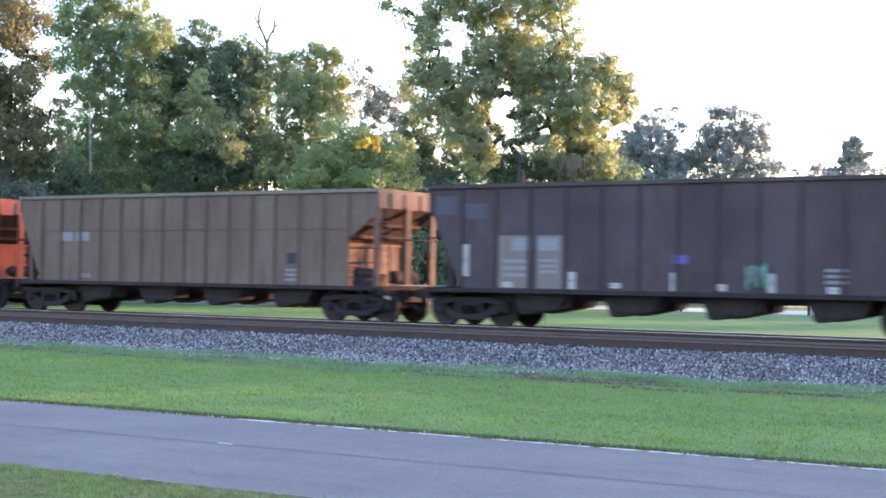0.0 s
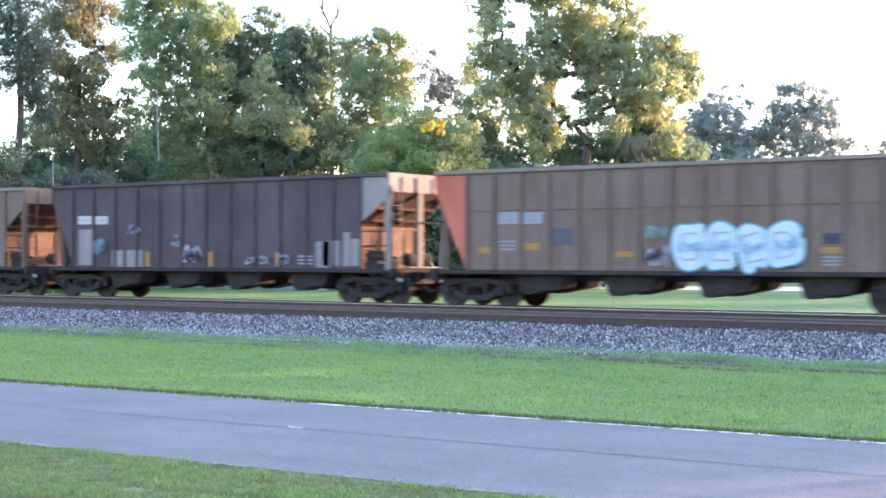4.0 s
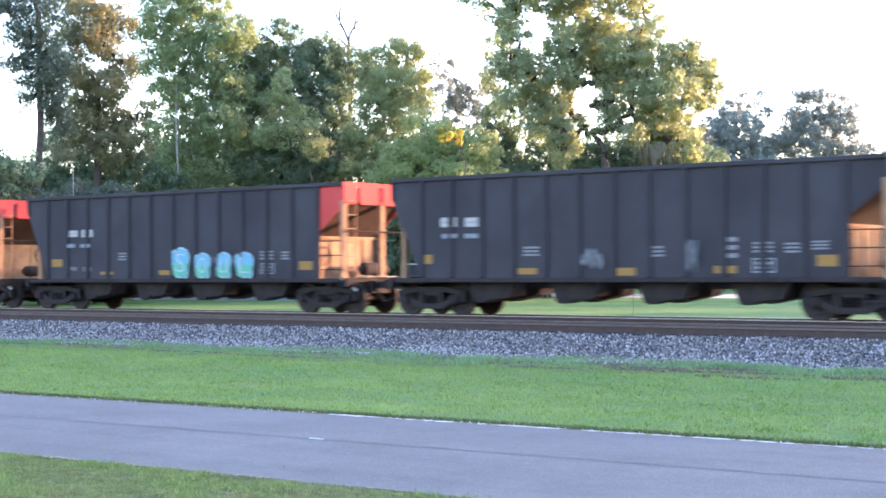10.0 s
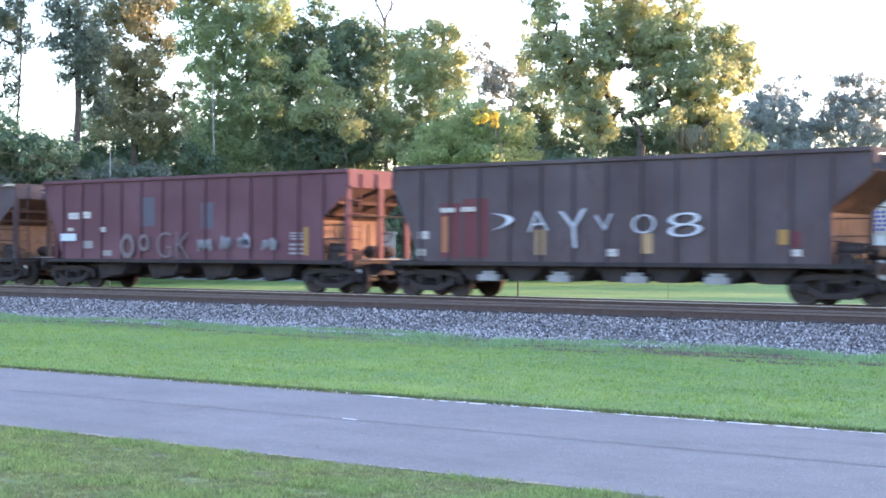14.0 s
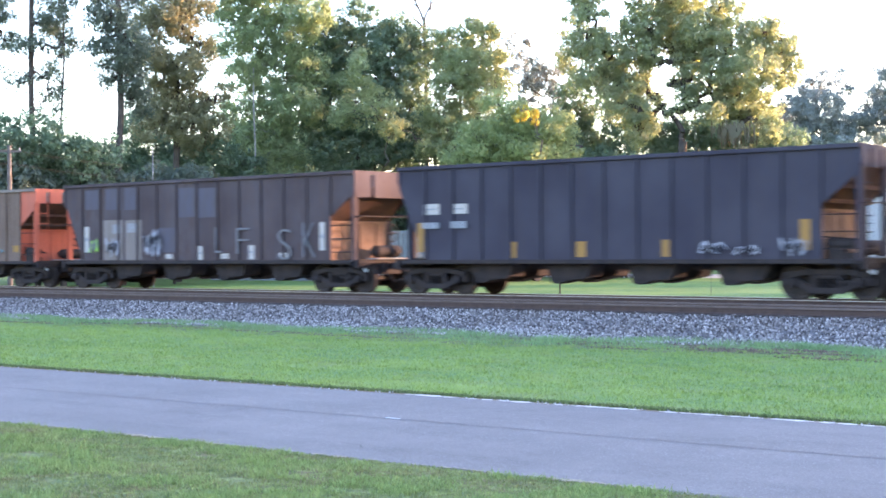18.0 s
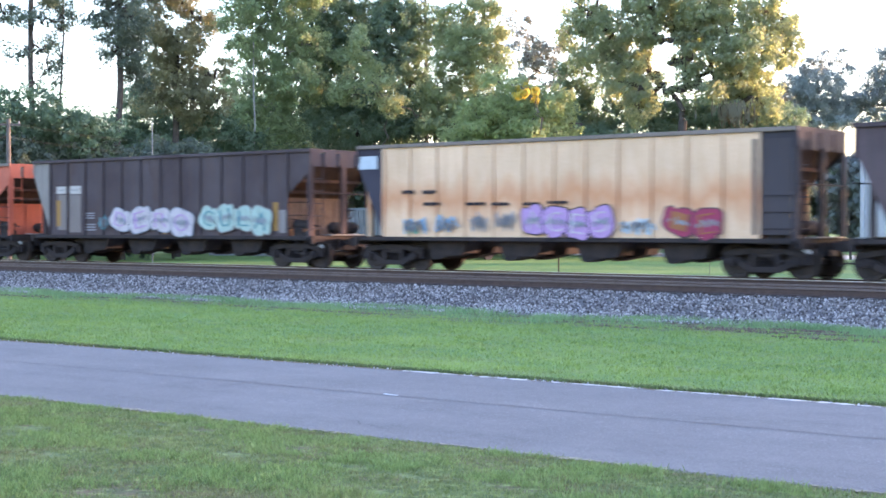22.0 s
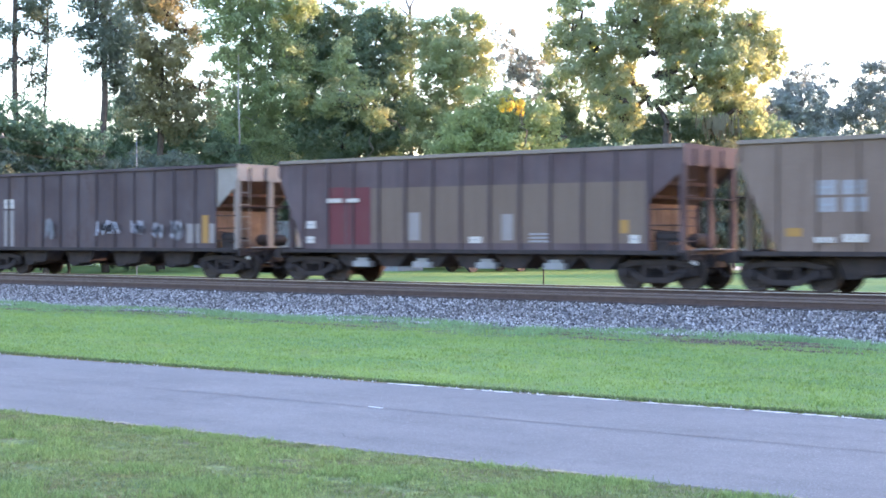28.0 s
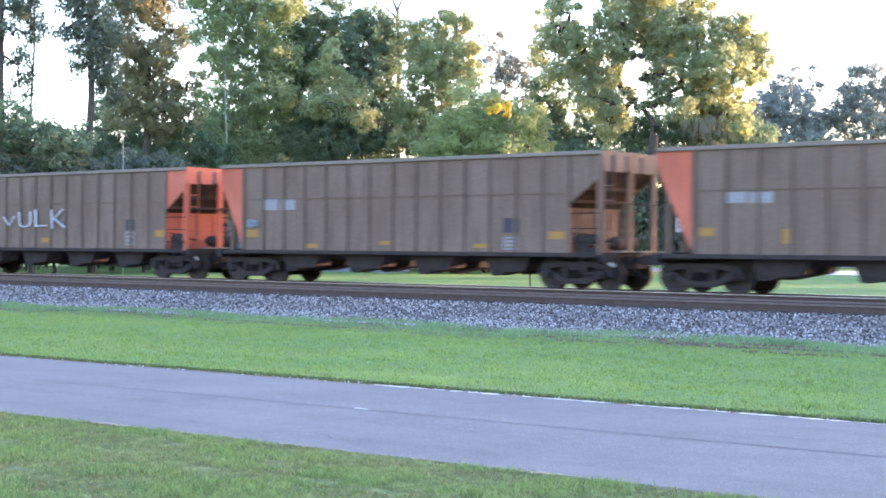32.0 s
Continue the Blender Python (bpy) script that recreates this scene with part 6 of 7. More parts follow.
mark(25, "white", 1.35, 1.71, 1.15, 1.33)
mark(25, "white", 4.08, 4.41, 1.12, 1.27)
mark(25, "word_plain:T", -2.71, -1.74, 1.11, 2.09)
mark(25, "word_plain:N", -1.60, -0.94, 1.38, 2.14)
mark(25, "word_plain:Z", -0.75, 0.03, 1.11, 2.13)
mark(25, "scrawl_white", 0.98, 1.89, 1.18, 2.15)
mark(25, "scrawl_white", 3.91, 4.91, 1.30, 2.00)
mark(25, "scrawl_white", 5.10, 5.84, 1.08, 2.02)
mark(25, "scrawl_teal", 0.32, 0.88, 1.55, 1.77)
mark(25, "scrawl_teal", 2.07, 2.79, 1.33, 1.60)
mark(25, "scrawl_teal", 3.08, 3.69, 1.63, 1.97)
mark(25, "scrawl_teal", 3.08, 3.77, 1.12, 1.45)
mark(25, "scrawl_teal", -5.88, -5.11, 1.08, 1.43)
mark(26, "box", -5.16, -4.57, 2.39, 2.66)
mark(26, "box", -4.44, -3.82, 2.38, 2.68)
mark(26, "yellow", -5.85, -5.43, 1.50, 1.73)
mark(26, "yellow", -3.26, -2.90, 1.62, 1.79)
mark(26, "yellow", -0.54, -0.05, 1.61, 1.80)
mark(26, "yellow", 5.68, 6.13, 1.51, 1.71)
mark(26, "scrawl_dim", -5.21, -4.64, 1.16, 1.72)
mark(26, "scrawl_dim", -4.20, -3.54, 1.16, 1.76)
mark(26, "scrawl_dim", -2.58, -1.95, 1.21, 1.82)
mark(26, "scrawl_dim", -1.65, -1.14, 1.25, 1.81)
mark(26, "scrawl_dim", 2.12, 2.88, 1.28, 2.02)
mark(26, "scrawl_dim", 3.14, 3.84, 1.73, 2.00)
mark(26, "square", 4.15, 4.62, 1.69, 2.05)
mark(26, "framed", 4.06, 4.61, 1.20, 1.50)
mark(27, "grey", -4.72, -3.71, 1.09, 2.46)
mark(27, "grey", -3.56, -2.80, 1.10, 2.44)
mark(27, "box", -4.31, -3.78, 2.12, 2.37)
mark(27, "box", -3.49, -2.91, 2.12, 2.44)
mark(27, "scrawl_teal", -4.68, -3.71, 1.35, 1.78)
mark(27, "scrawl_teal", -1.53, -0.86, 1.43, 1.97)
mark(27, "scrawl_teal", -0.62, 0.04, 1.91, 2.47)
mark(27, "scrawl_teal", 0.43, 1.01, 1.54, 2.14)
mark(27, "scrawl_teal", 1.30, 1.96, 1.66, 2.16)
mark(27, "yellow", -5.92, -5.64, 1.35, 2.22)
mark(27, "yellow", -2.63, -2.37, 1.08, 1.55)
mark(27, "yellow", 0.26, 0.49, 1.09, 1.54)
mark(27, "yellow", 2.75, 3.00, 1.10, 1.56)
mark(27, "yellow", 5.98, 6.21, 1.37, 2.29)
mark(27, "scrawl_white", -0.70, 0.20, 1.11, 1.91)
mark(27, "white", -1.43, -1.06, 1.12, 1.27)
mark(27, "white", 1.45, 1.77, 1.13, 1.28)
mark(27, "white", 4.20, 4.58, 1.14, 1.30)
mark(28, "redpanel", -4.92, -4.32, 1.18, 2.71)
mark(28, "redpanel", -4.09, -3.27, 1.15, 2.81)
mark(28, "letters", -4.85, -4.35, 2.45, 2.65)
mark(28, "letters", -4.10, -3.62, 2.44, 2.66)
mark(28, "white", -5.80, -5.34, 1.70, 1.89)
mark(28, "white", -5.77, -5.43, 1.24, 1.43)
mark(28, "white", 0.48, 0.89, 1.24, 1.42)
mark(28, "scrawl_ice", -2.99, -2.12, 1.08, 1.97)
mark(28, "scrawl_ice", -0.86, 0.07, 1.07, 1.74)
mark(28, "ring", 1.23, 2.14, 1.15, 2.14)
mark(28, "ring", 2.35, 3.29, 1.18, 2.26)
mark(28, "tan", -1.67, -1.34, 1.23, 2.15)
mark(29, "white", -5.48, -4.88, 2.53, 2.88)
mark(29, "pale", -5.49, -4.88, 1.07, 2.45)
mark(29, "pale", 4.76, 5.38, 1.22, 1.88)
mark(29, "pale", 5.87, 6.20, 1.22, 1.88)
mark(29, "scrawl_white", 0.06, 1.46, 1.41, 2.11)
mark(29, "scrawl_white", 1.97, 2.75, 1.41, 2.10)
mark(29, "scrawl_white", 3.04, 3.74, 1.31, 2.03)
mark(29, "scrawl_white", 3.97, 4.68, 1.21, 2.21)
mark(29, "yellow", 5.52, 5.82, 1.22, 2.16)
mark(29, "scrawl_dim", -2.88, -2.27, 1.20, 2.25)
mark(30, "brownband", -3.40, 6.08, 1.24, 2.91)
mark(30, "redpanel", -5.18, -4.47, 1.19, 2.97)
mark(30, "redpanel", -4.38, -3.46, 1.19, 2.95)
mark(30, "letters", -5.13, -4.52, 2.43, 2.68)
mark(30, "letters", -4.36, -3.83, 2.44, 2.66)
mark(30, "white", -6.09, -5.70, 1.69, 1.93)
mark(30, "white", -6.09, -5.75, 1.23, 1.44)
mark(30, "white", 0.30, 0.75, 1.24, 1.43)
mark(30, "white", 5.60, 5.91, 1.24, 1.47)
mark(30, "stencil", 2.40, 3.06, 1.24, 1.55)
mark(30, "yellow", 5.31, 5.57, 1.51, 1.87)
mark(30, "pale", -1.96, -1.53, 1.32, 2.15)
mark(30, "pale", 1.44, 1.83, 1.32, 2.07)
mark(31, "box", -5.24, -4.67, 2.44, 2.80)
mark(31, "box", -4.53, -3.97, 2.44, 2.79)
mark(31, "box", -5.19, -4.67, 2.02, 2.37)
mark(31, "box", -4.48, -3.92, 2.02, 2.37)
mark(31, "letters", -5.19, -4.66, 1.21, 1.46)
mark(31, "letters", -4.47, -3.84, 1.20, 1.56)
mark(31, "paleblue", 2.99, 3.74, 1.95, 2.71)
mark(31, "scrawl_white", 0.12, 0.94, 1.07, 1.91)
mark(31, "scrawl_dim", -0.36, -0.04, 1.17, 1.83)
mark(31, "yellow", -5.97, -5.55, 1.42, 1.63)
mark(31, "yellow", -2.63, -2.10, 1.11, 1.26)
mark(31, "yellow", -0.67, -0.13, 1.12, 1.27)
mark(31, "yellow", 2.13, 2.71, 1.13, 1.29)
mark(31, "yellow", 5.61, 6.06, 1.33, 1.55)
mark(31, "stencil", 3.92, 4.52, 1.20, 1.59)
mark(31, "white", 4.70, 4.97, 1.27, 1.47)
mark(32, "letters", -6.00, -4.97, 2.02, 2.28)
mark(32, "letters", -5.70, -4.97, 1.50, 1.87)
mark(32, "letters", -4.85, -4.01, 1.52, 1.90)
mark(32, "stencil", -3.77, -2.94, 1.67, 2.00)
mark(32, "stencil", -4.77, -4.10, 1.16, 1.38)
mark(32, "scrawl_dim", -3.82, -2.94, 1.15, 1.62)
mark(32, "scrawl_dim", -1.76, -1.10, 1.16, 1.76)
mark(32, "scrawl_dim", -0.74, 0.07, 1.17, 1.79)
mark(32, "scrawl_dim", 1.11, 1.92, 1.30, 1.78)
mark(32, "yellow", -5.65, -5.06, 1.19, 1.41)
mark(32, "yellow", -3.77, -3.12, 1.17, 1.33)
mark(32, "yellow", 2.28, 2.85, 1.27, 1.40)
mark(32, "yellow", 5.43, 5.96, 1.28, 1.50)
mark(32, "scrawl_white", 0.18, 0.91, 1.13, 1.95)
mark(32, "scrawl_white", 4.24, 5.03, 1.20, 1.74)
mark(32, "scrawl_teal", 3.16, 3.80, 1.21, 1.75)
mark(32, "framed", 5.37, 5.96, 1.53, 1.88)
mark(33, "box", -5.20, -4.66, 2.37, 2.68)
mark(33, "box", -4.47, -3.87, 2.40, 2.70)
mark(33, "word_plain:V", -2.74, -2.00, 1.83, 2.24)
mark(33, "word_plain:U", -1.78, -1.04, 1.82, 2.40)
mark(33, "word_plain:L", -0.82, -0.12, 1.85, 2.49)
mark(33, "word_plain:K", 0.13, 0.98, 1.78, 2.48)
mark(33, "scrawl_white", -5.32, -4.59, 1.48, 1.96)
mark(33, "yellow", -5.90, -5.45, 1.48, 1.73)
mark(33, "yellow", -0.55, -0.01, 1.25, 1.43)
mark(33, "yellow", 5.64, 6.11, 1.46, 1.70)
mark(33, "yellow", -4.34, -3.86, 1.20, 1.38)
mark(33, "square", 4.12, 4.59, 1.70, 2.07)
mark(33, "framed", 4.12, 4.59, 1.17, 1.64)
mark(34, "box", -5.32, -4.72, 2.35, 2.70)
mark(34, "box", -4.57, -3.96, 2.35, 2.68)
mark(34, "scrawl_blue", -6.00, -5.47, 1.73, 2.11)
mark(34, "yellow", -6.08, -5.57, 1.47, 1.71)
mark(34, "yellow", 5.53, 6.06, 1.42, 1.64)
mark(34, "yellow", -3.45, -2.98, 1.12, 1.26)
mark(34, "yellow", 2.98, 3.51, 1.16, 1.29)
mark(34, "yellow", -0.47, -0.04, 1.24, 1.36)
mark(34, "square", 4.02, 4.55, 1.61, 2.03)
mark(34, "framed", 4.02, 4.52, 1.13, 1.48)
mark(35, "box", -5.31, -4.76, 2.37, 2.65)
mark(35, "box", -4.65, -4.05, 2.36, 2.64)
mark(35, "yellow", -6.05, -5.62, 1.52, 1.73)
mark(35, "yellow", -3.78, -3.59, 1.33, 1.70)


# ---- trees ----
def bearing(h, r, z=0.0):
    """A place r metres off at h degrees left of straight across the track."""
    return Vector((-r * math.sin(radians(h)), r * math.cos(radians(h)), z))


def limb(bm, pts, r0, r1, sides=7):
    for i in range(len(pts) - 1):
        a = r0 + (r1 - r0) * i / (len(pts) - 1)
        b = r0 + (r1 - r0) * (i + 1) / (len(pts) - 1)
        tube(bm, pts[i], pts[i + 1], a, b, sides, i == 0)


def wander(a, b, steps, amount, rng):
    a, b = Vector(a), Vector(b)
    return [a.lerp(b, i / steps) + (Vector(rng.normal(0, amount, 3)) if 0 < i < steps else Vector((0, 0, 0))) for i in range(steps + 1)]


def leaves(centres, radii, ways, per, size, rng, squash=0.8):
    """Leaves set like shingles over loose clumps; each clump leans the way it grows, outwards and up."""
    k = len(centres) * per
    c = np.repeat(centres, per, 0)
    g = np.repeat(ways, per, 0)
    r = np.repeat(radii, per)[:, None]
    d = rng.normal(0, 1, (k, 3)) + 0.75 * g
    d /= np.linalg.norm(d, axis=1, keepdims=True)
    along = np.maximum((d * g).sum(1, keepdims=True), 0)
    p = c + d * r * (0.45 + 0.55 * rng.uniform(0, 1, (k, 1)) ** 0.6) * (1 + 0.45 * along ** 2) * np.array([1, 1, squash])
    nrm = d + rng.normal(0, 0.42, (k, 3))
    nrm /= np.linalg.norm(nrm, axis=1, keepdims=True)
    u = np.cross(nrm, rng.normal(0, 1, (k, 3)))
    u /= np.linalg.norm(u, axis=1, keepdims=True) + 1e-9
    w = np.cross(nrm, u)
    s = rng.uniform(0.55, 1.35, (k, 1)) * size
    co = np.stack([p - u * s, p + w * s * 0.55, p + u * s, p - w * s * 0.55], 1)
    co[:, 1] += nrm * s * 0.18
    co[:, 3] += nrm * s * 0.18
    return co


def tree(name, h, r, lobes, leaf, bark="bark", trunk=0.35, size=0.115, per=56, seed=1, label="", spread=1.0, fork=0.4, hang=0, puff=1.0, fore=0.0):
    """A tree at a bearing. Lobes are (sideways, height, half width, half height, fill): masses of sprays carried by limbs."""
    rng = np.random.default_rng(seed)
    base = tagged(new(name), label, "tree", "trees behind the railway")
    base.matrix_basis = pose(*bearing(h, r), 0, 0, h)
    top = max(l[1] + l[3] for l in lobes)
    bm = bmesh.new()
    mid = Vector((rng.normal(0, 0.4), rng.normal(0, 0.3) - fore, top * fork))
    limb(bm, wander((0, -fore, -0.2), mid, 5, 0.12, rng), trunk, trunk * 0.7, 9)
    centres, radii, ways = [], [], []
    tips = [Vector((0, 0, 0)).lerp(mid, f) for f in (0.7, 0.85, 1.0)]
    for u, z, ru, rz, fill in sorted(lobes, key=lambda q: (Vector((q[0], 0, q[1])) - mid).length):
        tip = Vector((u, rng.normal(0, 0.8), z + rz * 0.2))
        start = min(tips, key=lambda q: (q - tip).length + 0.4 * max(0.0, q.z - tip.z))
        tips.append(tip)
        path = wander(start, tip, 7, 0.18, rng)
        far = min(1.0, (tip - mid).length / (top * 0.6))
        limb(bm, path, trunk * (0.5 - 0.36 * far), trunk * (0.42 - 0.36 * far), 6)
        n = max(4, int(fill * ru * rz * 27.0))
        d = rng.normal(0, 1, (n, 3))
        d /= np.linalg.norm(d, axis=1, keepdims=True)
        way = d + np.array([0, 0, 0.7]) + rng.normal(0, 0.3, (n, 3))
        ways.append(way / np.linalg.norm(way, axis=1, keepdims=True))
        q = d * (rng.uniform(0, 1, (n, 1)) ** 0.33) * np.array([ru, min(ru, 3.2) * spread, rz]) + np.array([u, tip.y, z])
        for c in q[: max(2, n // 50)]:
            a = path[int(rng.integers(3, 8))]
            limb(bm, wander(a, Vector(c), 3, 0.15, rng), 0.03, 0.01, 4)
        centres.append(q)
        radii.append(rng.uniform(0.25, 0.68, n) * puff)
    part("trunk", bm, M[bark], base)
    put("crown", quads("crown", leaves(np.concatenate(centres), np.concatenate(radii), np.concatenate(ways), per, size, rng), M[leaf]), None, base)
    if hang:
        u, z, ru, rz, fill = lobes[hang]
        co = []
        for i in range(260):
            x, y, zz = u + rng.normal(0, ru * 0.6), rng.normal(0, 1.5), z - rz * rng.uniform(0.3, 1.0)
            ln, wd = rng.uniform(0.3, 1.2), rng.uniform(0.015, 0.04)
            co.append([(x - wd, y, zz), (x + wd, y, zz), (x + wd * 0.3 + rng.normal(0, 0.05), y, zz - ln), (x - wd * 0.3, y, zz - ln)])
        put("moss", quads("moss", np.array(co), M["moss"]), None, base, None, "hanging strands of grey moss")["kind"] = "stuff"
    return base


tree("oak_tree", 29.28, 100, [(-8.2, 20.8, 0.8, 0.5, 0.65), (-6.4, 19.9, 1.4, 1.2, 0.65), (-4.6, 20.7, 1.8, 1.1, 0.86), (-5.5, 18.1, 1.3, 0.9, 0.54), (-2.6, 21.2, 2.2, 1.3, 0.97), (-1.0, 19.5, 2.2, 1.4, 1.1), (1.4, 20.9, 2.2, 1.4, 0.97), (3.3, 20.4, 1.3, 1.4, 0.76), (3.9, 18.3, 1.4, 1.4, 0.86), (1.0, 18.2, 2.0, 1.6, 1.2), (-1.8, 17.3, 1.8, 1.1, 1.1), (-5.4, 16.3, 1.7, 0.9, 1.1), (-6.6, 15.4, 1.2, 1.0, 0.97), (-3.9, 15.4, 2.0, 1.3, 1.3), (-4.6, 13.8, 2.1, 0.9, 0.97), (-3.3, 13.3, 1.3, 0.9, 1.1), (-2.4, 12.9, 0.7, 1.2, 1.1), (-3.7, 11.9, 1.4, 1.0, 0.97), (-4.2, 23.0, 2.8, 1.6, 0.86), (-0.3, 23.8, 3.6, 2.0, 0.97), (2.9, 23.1, 2.2, 1.8, 0.86), (2.2, 16.6, 1.8, 1.4, 1.2), (1.8, 15.0, 1.0, 0.9, 1.1), (4.2, 15.9, 2.0, 1.4, 1.2), (6.1, 16.7, 1.4, 1.0, 0.97), (7.4, 15.5, 1.3, 1.2, 1.1), (8.1, 14.2, 0.8, 1.0, 0.97), (5.4, 14.0, 2.0, 1.3, 1.2), (3.2, 13.9, 1.4, 1.1, 1.1), (2.7, 12.5, 1.3, 1.0, 1.1), (4.7, 12.3, 1.4, 1.3, 1.2), (7.4, 13.3, 1.0, 0.7, 0.86), (5.9, 11.6, 1.3, 1.3, 1.3), (6.5, 10.0, 0.9, 1.0, 1.3), (4.3, 10.9, 1.2, 1.0, 0.97), (2.6, 11.2, 1.0, 0.8, 0.86), (-1.3, 16.4, 1.0, 0.7, 1.3), (1.3, 15.5, 0.9, 0.9, 1.3), (1.3, 13.5, 0.7, 0.9, 1.1), (0.9, 12.1, 0.5, 0.6, 1.1), (-1.9, 14.6, 0.7, 0.9, 1.3), (-2.1, 11.5, 0.8, 0.9, 1.3), (0.0, 16.7, 1.2, 0.8, 1.3), (-2.2, 10.0, 1.2, 1.0, 1.1), (-1.5, 15.5, 0.6, 0.6, 1.3), (1.0, 14.6, 0.6, 0.6, 1.3), (-1.7, 13.5, 0.4, 0.6, 1.1), (1.1, 11.5, 0.4, 0.6, 1.1), (0.1, 11.2, 0.4, 0.3, 1.1), (0.1, 13.3, 0.1, 0.1, 0.43), (-0.7, 11.9, 0.1, 0.1, 0.43), (0.5, 14.9, 0.1, 0.1, 0.43), (-1.0, 14.8, 0.4, 0.4, 1.1), (-1.4, 12.6, 0.3, 0.4, 1.1), (0.8, 13.3, 0.4, 0.5, 1.1), (0.3, 15.5, 0.5, 0.4, 1.1), (-6.7, 17.6, 0.8, 0.9, 0.63), (-5.9, 19.0, 0.9, 0.9, 0.63)], "oak", "bark_dark", 0.42, seed=3, label="large spreading oak hung with grey moss", fork=0.36, hang=34)
tree("shrub_thicket", 30.39, 106, [(-4.0, 13.0, 1.1, 1.4, 0.45), (-3.4, 10.4, 1.5, 1.5, 1), (-4.5, 9.9, 0.9, 1.4, 0.9), (-1.0, 11.0, 1.9, 1.7, 1.1), (1.4, 10.2, 1.5, 1.2, 1.2), (4.1, 10.5, 2.1, 1.2, 1.2), (6.2, 9.9, 2.5, 1.0, 1.2), (1.2, 8.7, 5.9, 1.2, 1.2), (8.7, 9.3, 2.5, 1.0, 1.2), (10.3, 9.7, 1.7, 1.3, 1.1), (-3.9, 8.5, 2.1, 1.0, 1.1), (-5.2, 13.5, 0.9, 1.4, 0.6), (-5.0, 11.6, 1.0, 1.4, 0.9), (-5.3, 9.9, 1.0, 1.3, 1.0)], "deep", "bark_dark", 0.2, seed=15, label="blue-green thicket under the oak", fork=0.3)
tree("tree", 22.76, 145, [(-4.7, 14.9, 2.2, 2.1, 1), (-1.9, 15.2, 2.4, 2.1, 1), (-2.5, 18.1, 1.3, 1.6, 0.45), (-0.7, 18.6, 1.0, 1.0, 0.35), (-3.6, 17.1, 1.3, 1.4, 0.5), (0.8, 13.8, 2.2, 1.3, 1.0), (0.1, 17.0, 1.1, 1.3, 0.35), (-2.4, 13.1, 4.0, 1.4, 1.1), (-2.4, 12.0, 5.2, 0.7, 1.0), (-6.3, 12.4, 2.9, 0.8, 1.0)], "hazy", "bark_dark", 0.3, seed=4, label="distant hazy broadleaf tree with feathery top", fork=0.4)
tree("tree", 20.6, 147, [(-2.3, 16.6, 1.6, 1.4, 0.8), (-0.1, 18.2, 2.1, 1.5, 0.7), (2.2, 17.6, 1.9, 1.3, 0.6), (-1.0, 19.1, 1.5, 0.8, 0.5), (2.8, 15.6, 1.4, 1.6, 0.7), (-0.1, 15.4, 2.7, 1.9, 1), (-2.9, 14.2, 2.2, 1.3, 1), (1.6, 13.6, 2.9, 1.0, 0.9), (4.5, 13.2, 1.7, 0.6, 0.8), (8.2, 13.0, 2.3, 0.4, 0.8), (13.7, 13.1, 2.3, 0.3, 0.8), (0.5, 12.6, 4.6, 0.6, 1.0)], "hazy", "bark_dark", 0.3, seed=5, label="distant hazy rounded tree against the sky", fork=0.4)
tree("tree", 34.55, 92, [(-1.1, 10.6, 1.3, 1.0, 1.1), (-2.1, 9.1, 1.7, 1.3, 1.2), (-0.1, 9.2, 1.5, 1.3, 1.2), (1.1, 9.9, 0.9, 1.2, 1.0), (1.7, 8.9, 0.8, 1.2, 1.1), (2.6, 8.3, 0.4, 0.6, 0.9), (-3.9, 9.0, 1.3, 1.3, 1.1), (-2.5, 11.0, 0.9, 0.8, 0.9), (-0.3, 7.9, 2.5, 0.7, 1.2), (-3.9, 7.8, 2.2, 0.7, 1.2)], "yellowish", "bark", 0.22, seed=7, label="low yellow-green broadleaf tree", fork=0.4)
# small crown added to paint the sunlit spot on the tree behind it
tree("tree", 34.68, 89.5, [(-0.6, 10.7, 0.5, 0.3, 1.0), (-0.1, 10.2, 0.3, 0.4, 1.0), (-0.8, 10.2, 0.2, 0.3, 1.6)], "sunlit_spot", "bark", 0.06, seed=27, label="slim added crown with yellow leaves painted as a sunlit spot", fork=0.8, puff=0.5)
tree("tree", 34.21, 115, [(-2.1, 18.2, 1.0, 0.7, 0.45), (-1.0, 16.7, 1.4, 1.0, 0.51), (0.2, 15.5, 1.4, 1.2, 0.64), (-2.1, 16.4, 0.8, 1.0, 0.45), (0.7, 13.7, 1.0, 1.2, 0.64), (1.6, 17.0, 0.8, 1.0, 0.45), (-1.1, 14.5, 1.3, 1.1, 0.64), (-2.8, 18.7, 0.6, 0.5, 0.51), (2.3, 14.9, 0.8, 1.2, 0.51)], "lacy", "bark", 0.18, seed=8, label="thin lacy tree with gaps of sky", fork=0.4)
tree("tree", 37.15, 100, [(-0.2, 17.5, 1.3, 0.6, 0.9), (-1.1, 16.5, 1.3, 1.1, 1), (0.9, 16.9, 1.0, 1.1, 1), (1.4, 15.2, 0.9, 1.1, 1), (-0.2, 14.8, 1.8, 1.3, 1.2), (-1.8, 15.2, 1.1, 1.1, 1), (0.2, 12.9, 1.8, 1.4, 1.2), (2.1, 13.7, 0.9, 1.1, 0.9), (-1.4, 13.2, 1.4, 1.3, 1.1), (-2.1, 10.8, 1.8, 1.4, 1.2), (0.2, 10.5, 1.8, 1.4, 1.2), (-1.3, 8.9, 2.8, 0.9, 1.2)], "olive", "bark", 0.28, seed=9, label="olive-green broadleaf tree in front of the wood", fork=0.4)
